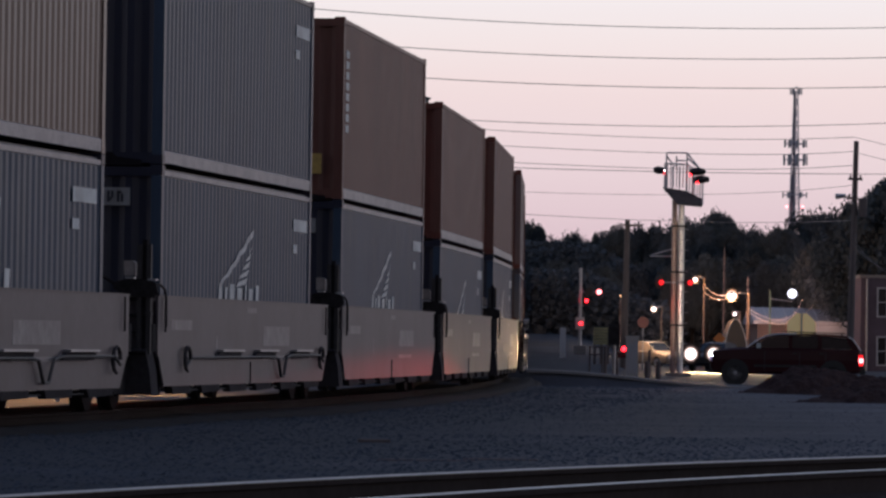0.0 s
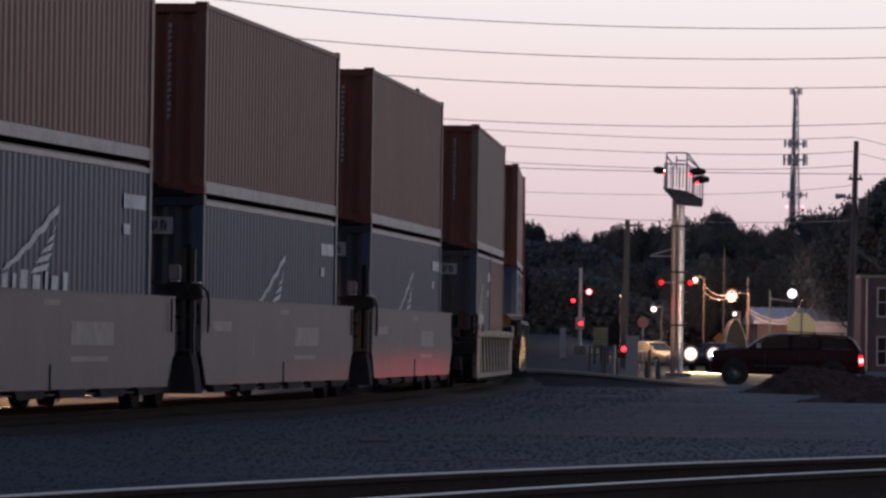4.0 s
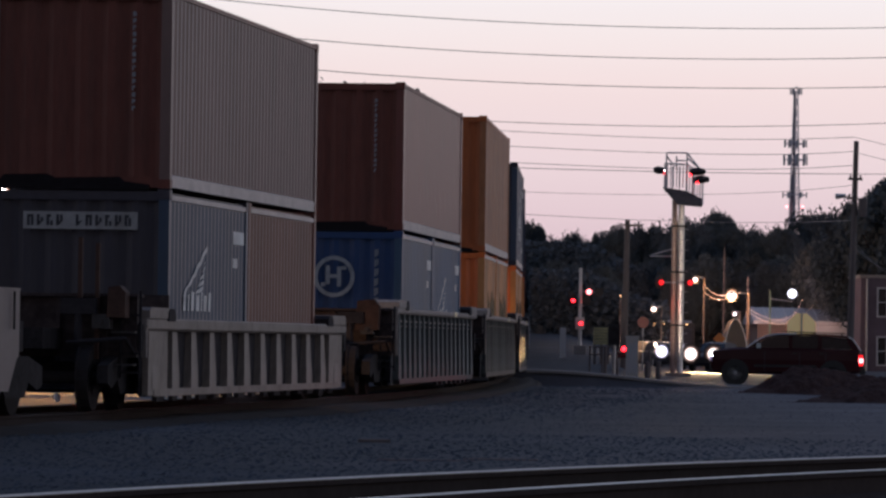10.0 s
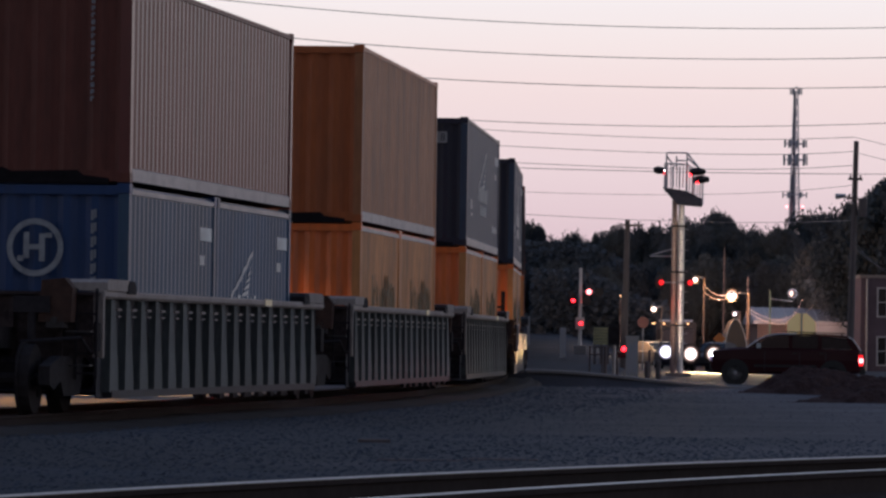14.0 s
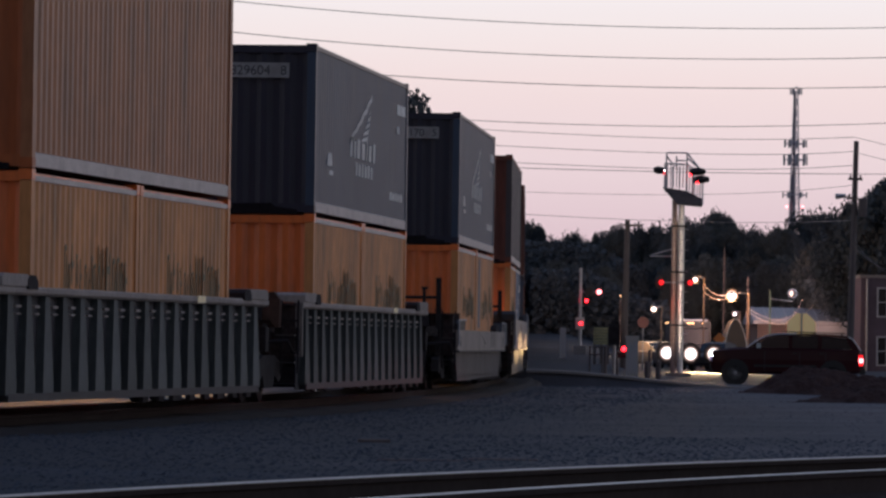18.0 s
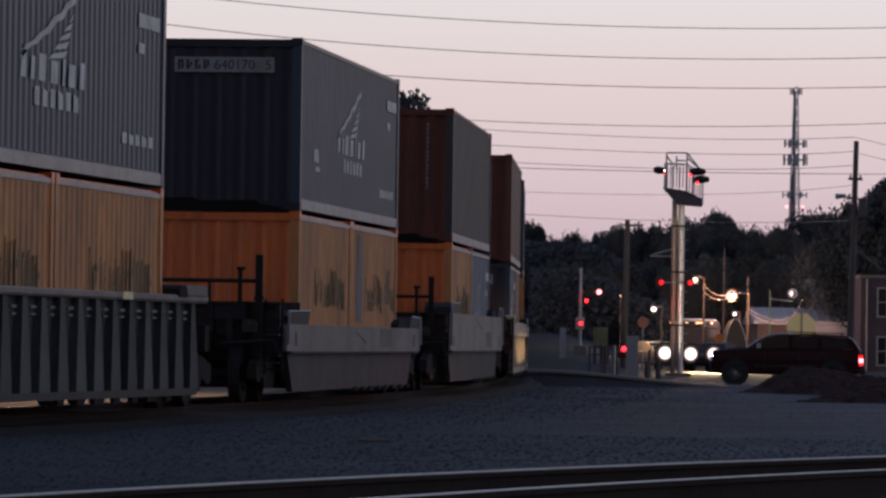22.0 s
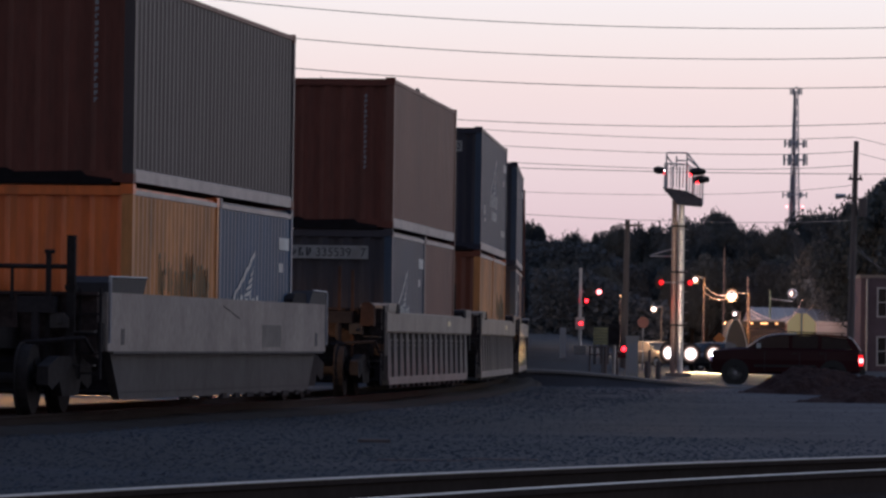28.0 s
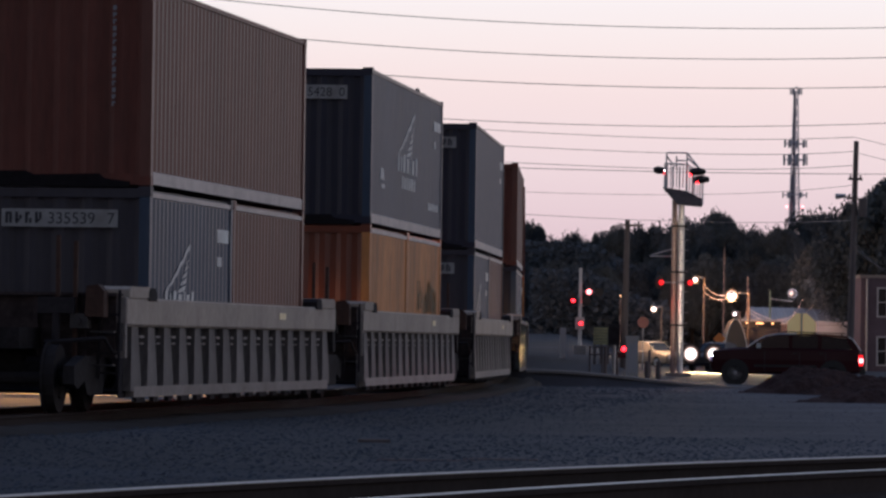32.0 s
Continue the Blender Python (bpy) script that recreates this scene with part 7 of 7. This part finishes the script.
def sedan(name, label, paint, at, lamps="headlamp", r=0.17, wagon=False, lz=0.62):
    """Passenger car, nose towards -y."""
    c = thing(name, label, "car", "vehicles at the crossing", at=at)
    def ring(y, w, z0, z1):
        return [(q, y, z) for (_, q, z) in body_ring(0, w, z0, z1)]
    secs = [ring(-2.25, 0.72, 0.38, 0.66), ring(-2.15, 0.82, 0.28, 0.74), ring(-1.2, 0.88, 0.25, 0.90), ring(0.2, 0.89, 0.25, 0.94), ring(1.6, 0.88, 0.26, 0.95), ring(2.15, 0.82, 0.32, 0.90), ring(2.25, 0.76, 0.45, 0.80)]
    part("body", "sbody:" + name, lambda bm: loft(bm, secs), paint, c)
    part("cabin", "scab:%s%d" % (name, wagon), lambda bm: loft(bm, [[(-0.74, -0.95, 0.90), (0.74, -0.95, 0.90), (0.74, -0.94, 0.92), (-0.74, -0.94, 0.92)], [(-0.66, -0.2, 0.92), (0.66, -0.2, 0.92), (0.58, -0.2, 1.38), (-0.58, -0.2, 1.38)], [(-0.68, 0.6, 0.92), (0.68, 0.6, 0.92), (0.58, 0.6, 1.45), (-0.58, 0.6, 1.45)], [(-0.70, 1.9, 0.92), (0.70, 1.9, 0.92), (0.60, 1.5, 1.36), (-0.60, 1.5, 1.36)]]), paint, c)
    part("windscreen", "swind", lambda bm: prism(bm, [(-0.93, 0.96), (-0.24, 1.37), (-0.20, 1.33), (-0.88, 0.95)], "x", -0.56, 0.56), "dark_glass", c)
    for x in (-0.78, 0.78):
        for y in (-1.4, 1.35):
            w = part("wheel", "styre", lambda bm: rod(bm, (-0.1, 0, 0), (0.1, 0, 0), 0.32, 0.32, 20), "rubber", c, at=T((x, y, 0.32)))
            part("rim", "srim", lambda bm: (rod(bm, (-0.115, 0, 0), (-0.1, 0, 0), 0.19, 0.2, 14), rod(bm, (0.1, 0, 0), (0.115, 0, 0), 0.2, 0.19, 14)), "alloy", w)
    part("grille", "sgrille", lambda bm: box(bm, -0.4, 0.4, -2.27, -2.2, 0.42, 0.58), "plastic", c)
    for x in (-0.60, 0.60):
        if lamps == "plastic":
            part("headlamp", "sheadoff", lambda bm: rod(bm, (0, -2.27, 0.62), (0, -2.15, 0.62), r, r * 0.9, 14), "chrome", c, "unlit headlamp", at=T((x, 0, 0)))
        else:
            # disc larger than a headlamp, its outer part painted as glare
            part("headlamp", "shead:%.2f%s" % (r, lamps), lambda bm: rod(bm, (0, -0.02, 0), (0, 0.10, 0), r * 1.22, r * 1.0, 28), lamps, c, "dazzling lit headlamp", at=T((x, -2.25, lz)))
    return c


sedan("waiting_car", "grey car facing the crossing with headlamps lit", "paint_grey", T((13.76, 258.0, 0.0)) @ pose(0, 0, 0, 0, 0, -20), "headlamp", 0.43, lz=0.84)
for pt in ((12.267, 252.0, 0.812), (13.214, 250.0, 0.859)):
    lamp("headlamp_beam", "SPOT", 20000, (1.0, 0.68, 0.38), (pt[0] - 0.1, pt[1] - 1.2, pt[2]), (pt[0] - 0.6, pt[1] - 40, -4.0), size=0.12, spot=20)
sedan("parked_car", "cream car standing beside the crossing", "paint_white", T((11.423, 277.0, 0.012)) @ pose(0, 0, 0, 0, 0, 35), "plastic", 0.12)
CAR_A = sedan("passing_car", "dark car passing with headlamps lit", "paint_grey", T((11.612, 268.0, 0.0)), "headlamp_cool", 0.30, lz=0.92)
CAR_B = sedan("turning_car", "dark car turning in with bright headlamps", "paint_grey", T((11.352, 262.0, 0.0)), "headlamp", 0.46, lz=0.86)


def box_truck():
    t = thing("box_truck", "grey box lorry with amber marker lamps along its roof", "lorry", "vehicles at the crossing")
    part("cargo_box", "tbox", lambda bm: box(bm, -3.0, 1.8, -1.2, 1.2, 0.9, 2.65), "car_dark", t)
    part("cab", "tcab", lambda bm: prism(bm, [(1.85, 0.5), (3.3, 0.5), (3.35, 1.2), (2.9, 1.35), (2.5, 2.2), (1.85, 2.3)], "y", -1.0, 1.0), "car_dark", t)
    part("cab_window", "tcabw", lambda bm: prism(bm, [(2.0, 1.4), (2.78, 1.4), (2.45, 2.08), (2.0, 2.12)], "y", -1.006, 1.006), "dark_glass", t)
    part("chassis", "tchas", lambda bm: box(bm, -2.9, 3.0, -0.5, 0.5, 0.5, 0.9), "plastic", t)
    for x in (-1.9, 2.4):
        for y in (-0.95, 0.95):
            w = part("wheel", "ttyre", lambda bm: rod(bm, (0, -0.14, 0), (0, 0.14, 0), 0.45, 0.45, 20), "rubber", t, at=T((x, y, 0.45)))
            part("rim", "trim_", lambda bm: rod(bm, (0, -0.15, 0), (0, 0.15, 0), 0.22, 0.22, 14), "alloy", w)
    part("roof_fairing", "tfair", lambda bm: prism(bm, [(1.1, 2.66), (1.82, 2.66), (1.80, 2.74), (1.2, 2.80)], "y", -1.0, 1.0), "roof", t, "pale roof fairing")
    for y in (-0.72, -0.14, 0.0, 0.14, 0.72):
        part("marker_lamp", "tmark", lambda bm: box(bm, 1.80, 1.86, -0.055, 0.055, 2.51, 2.59), "amber_lit", t, "lit amber marker lamp", at=T((0, y, 0)))
    for i in range(3):
        part("marker_lamp", "tmark2", lambda bm: box(bm, -0.08, 0.08, -1.24, -1.2, 2.52, 2.60), "amber_lit", t, "lit amber marker lamp", at=T((-2.6 + i * 1.6, 0, 0)))
    return t


TRUCK = box_truck()


# loose stones on the gravel
def stones():
    rnd = random.Random(3)
    vs, fs = [], []
    for _ in range(34000):
        y = 34 + 126 * rnd.random() ** 1.25
        x = rnd.uniform(-0.092, 0.095) * y
        c = centre_at(y - 82)
        if x < c.x + 1.85 or (x > 0.43 * (y - 29.7) - 0.9 and y < 46) or y > 154:
            continue
        smooth = x > c.x + 5.0 and y > 60
        if smooth and rnd.random() < ease(5.0, 8.0, x - c.x) * 0.75:
            continue
        s = rnd.uniform(0.009, 0.021) * (0.6 if smooth else 1.0) * (0.6 + y / 170)
        z = ground_z(x, y) - 0.002
        k = len(vs)
        for a, b, h in ((-1, -0.9, -0.3), (1, -1, -0.3), (0.9, 1, -0.3), (-1, 0.8, -0.3), (-0.5, -0.2, 0.75), (0.55, 0.1, 0.9)):
            vs.append((x + s * a * rnd.uniform(0.7, 1.5), y + s * b, z + s * h * rnd.uniform(0.3, 0.6)))
        fs += [(k, k + 1, k + 5, k + 4), (k + 1, k + 2, k + 5), (k + 2, k + 3, k + 4, k + 5), (k + 3, k, k + 4)]
    me = bpy.data.meshes.new("loose_stones")
    me.from_pydata(vs, [], fs)
    me.materials.append(M["stone"])
    tagged(new("loose_stones", me), "bluish crushed stones strewn over the gravel", "stones", kind="stuff")


stones()


def plank(at, l, turn, label):
    solid("timber_offcut", lambda bm: (box(bm, -l / 2, l / 2, -0.05, 0.05, -0.03, 0.018), bmesh.ops.bevel(bm, geom=bm.edges[:], offset=0.01, segments=1, affect="EDGES")), "pole_wood", label, "timber offcut", "debris on the gravel", at=at @ pose(0, 0, 0, 0, 0, turn))


plank(T((-0.121, 46.5, 0.2)), 0.9, 4, "dark length of timber lying on gravel")
plank(T((0.553, 47.3, 0.2)), 0.7, -3, "short dark timber lying on gravel")
plank(T((-0.718, 55.8, 0.2)), 0.35, 5, "small dark timber offcut on gravel")


# siding ties, one by one
i = 0
s = -20.0
TIE = thing("siding_ties", "creosoted timber ties under the foreground siding", "railway ties", kind="structure")
while s < 22:
    a, b = siding_at(s, 0.7525), siding_at(s + 0.1, 0.7525)
    d = (b - a).normalized()
    part("tie", "tie", tie_mesh, "tie", TIE, at=T((a.x, a.y, NEAR_Z - 0.165)) @ pose(0, 0, rt.uniform(-0.3, 0.3) * 0, 0, 0, math.degrees(math.atan2(-d.x, d.y)) + rt.uniform(-1.5, 1.5)))
    s += 0.52


# ---- what moves ----
def motions():
    cars = {items[0][0].name: off for off, items in UNITS}
    for car, ws, yy in WHEELSETS:
        if -145 < cars[car.name] < 150:
            walk(ws, [(k / 15, T((0, yy, 0.42)) @ pose(0, 0, 0, math.degrees(run(k / 15) / 0.42) % 360, 0, 0)) for k in range(0, 481)])
    for off, items in UNITS:
        poses = [(t, unit_pose(off, t)) for t in range(0, 33)]
        for ob, m in items:
            walk(ob, [(t, p @ m) for t, p in poses])
    def drive(ob, rows):
        walk(ob, [(t, T(p) @ pose(0, 0, 0, 0, 0, turn)) for t, p, turn in rows])
    drive(CAR_A, ((0, (13.506, 352.0, 0.379), 88), (6.6, (13.429, 350.0, 0.373), 88), (7.4, (12.808, 330.0, 0.269), 50), (8.2, (12.107, 305.0, 0.134), 15), (9, (11.836, 284.0, 0.002), 8), (10.4, (11.901, 274.0, 0.0), 10), (12.4, (11.875, 266.0, 0.0), 5), (14.5, (11.989, 264.0, 0.0), 0), (15.5, (13.325, 264.0, 0.0), -60), (16.5, (16.166, 263.0, 0.0), -80), (18, (18.768, 263.0, 0.0), -85), (32, (18.913, 263.0, 0.0), -85)))
    drive(CAR_B, ((0, (14.051, 356.0, 0.228), 88), (14.8, (14.05, 354.0, 0.192), 88), (15.6, (13.57, 330.0, 0.023), 50), (16.4, (12.898, 300.0, 0.0), 10), (17.3, (12.262, 274.0, 0.0), 5), (18.5, (12.053, 268.0, 0.0), 5), (20.5, (11.989, 264.0, 0.0), 2), (23.5, (11.725, 262.0, 0.0), 2), (25.5, (11.725, 262.0, 0.0), 0), (27.5, (12.724, 266.0, 0.0), -20), (28.6, (15.181, 266.0, 0.0), -70), (30, (18.69, 266.0, 0.0), -85), (32, (19.275, 266.0, 0.0), -85)))
    drive(TRUCK, ((0, (15.877, 362.0, 0.08), -90), (6, (15.789, 360.0, 0.07), -90), (10.4, (14.367, 318.0, 0.0), -90), (13, (14.117, 314.0, 0.0), -90), (14.2, (14.073, 310.0, 0.0), -90), (17, (14.275, 302.0, 0.0), -90), (20, (14.61, 298.0, 0.0), -88), (24, (14.572, 292.0, 0.0), -82), (25.2, (14.823, 290.0, 0.0), -60), (26.5, (16.114, 288.0, 0.0), -45), (28, (17.634, 288.0, 0.0), -80), (32, (17.698, 288.0, 0.0), -90)))
    # the two sides of the crossing signal flash in turn: going dark is a lens turned behind its disc
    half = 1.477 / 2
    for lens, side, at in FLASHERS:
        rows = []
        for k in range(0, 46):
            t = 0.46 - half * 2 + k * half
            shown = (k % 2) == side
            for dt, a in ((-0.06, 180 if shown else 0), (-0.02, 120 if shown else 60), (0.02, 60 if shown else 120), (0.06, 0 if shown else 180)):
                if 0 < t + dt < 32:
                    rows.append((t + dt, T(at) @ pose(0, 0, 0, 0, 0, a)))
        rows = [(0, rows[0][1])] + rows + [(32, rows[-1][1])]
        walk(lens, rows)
    # the floodlight going out is shown by turning its lit face away
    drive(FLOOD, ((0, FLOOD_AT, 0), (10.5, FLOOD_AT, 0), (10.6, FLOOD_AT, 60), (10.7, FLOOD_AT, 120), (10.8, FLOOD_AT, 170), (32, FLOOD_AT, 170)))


motions()
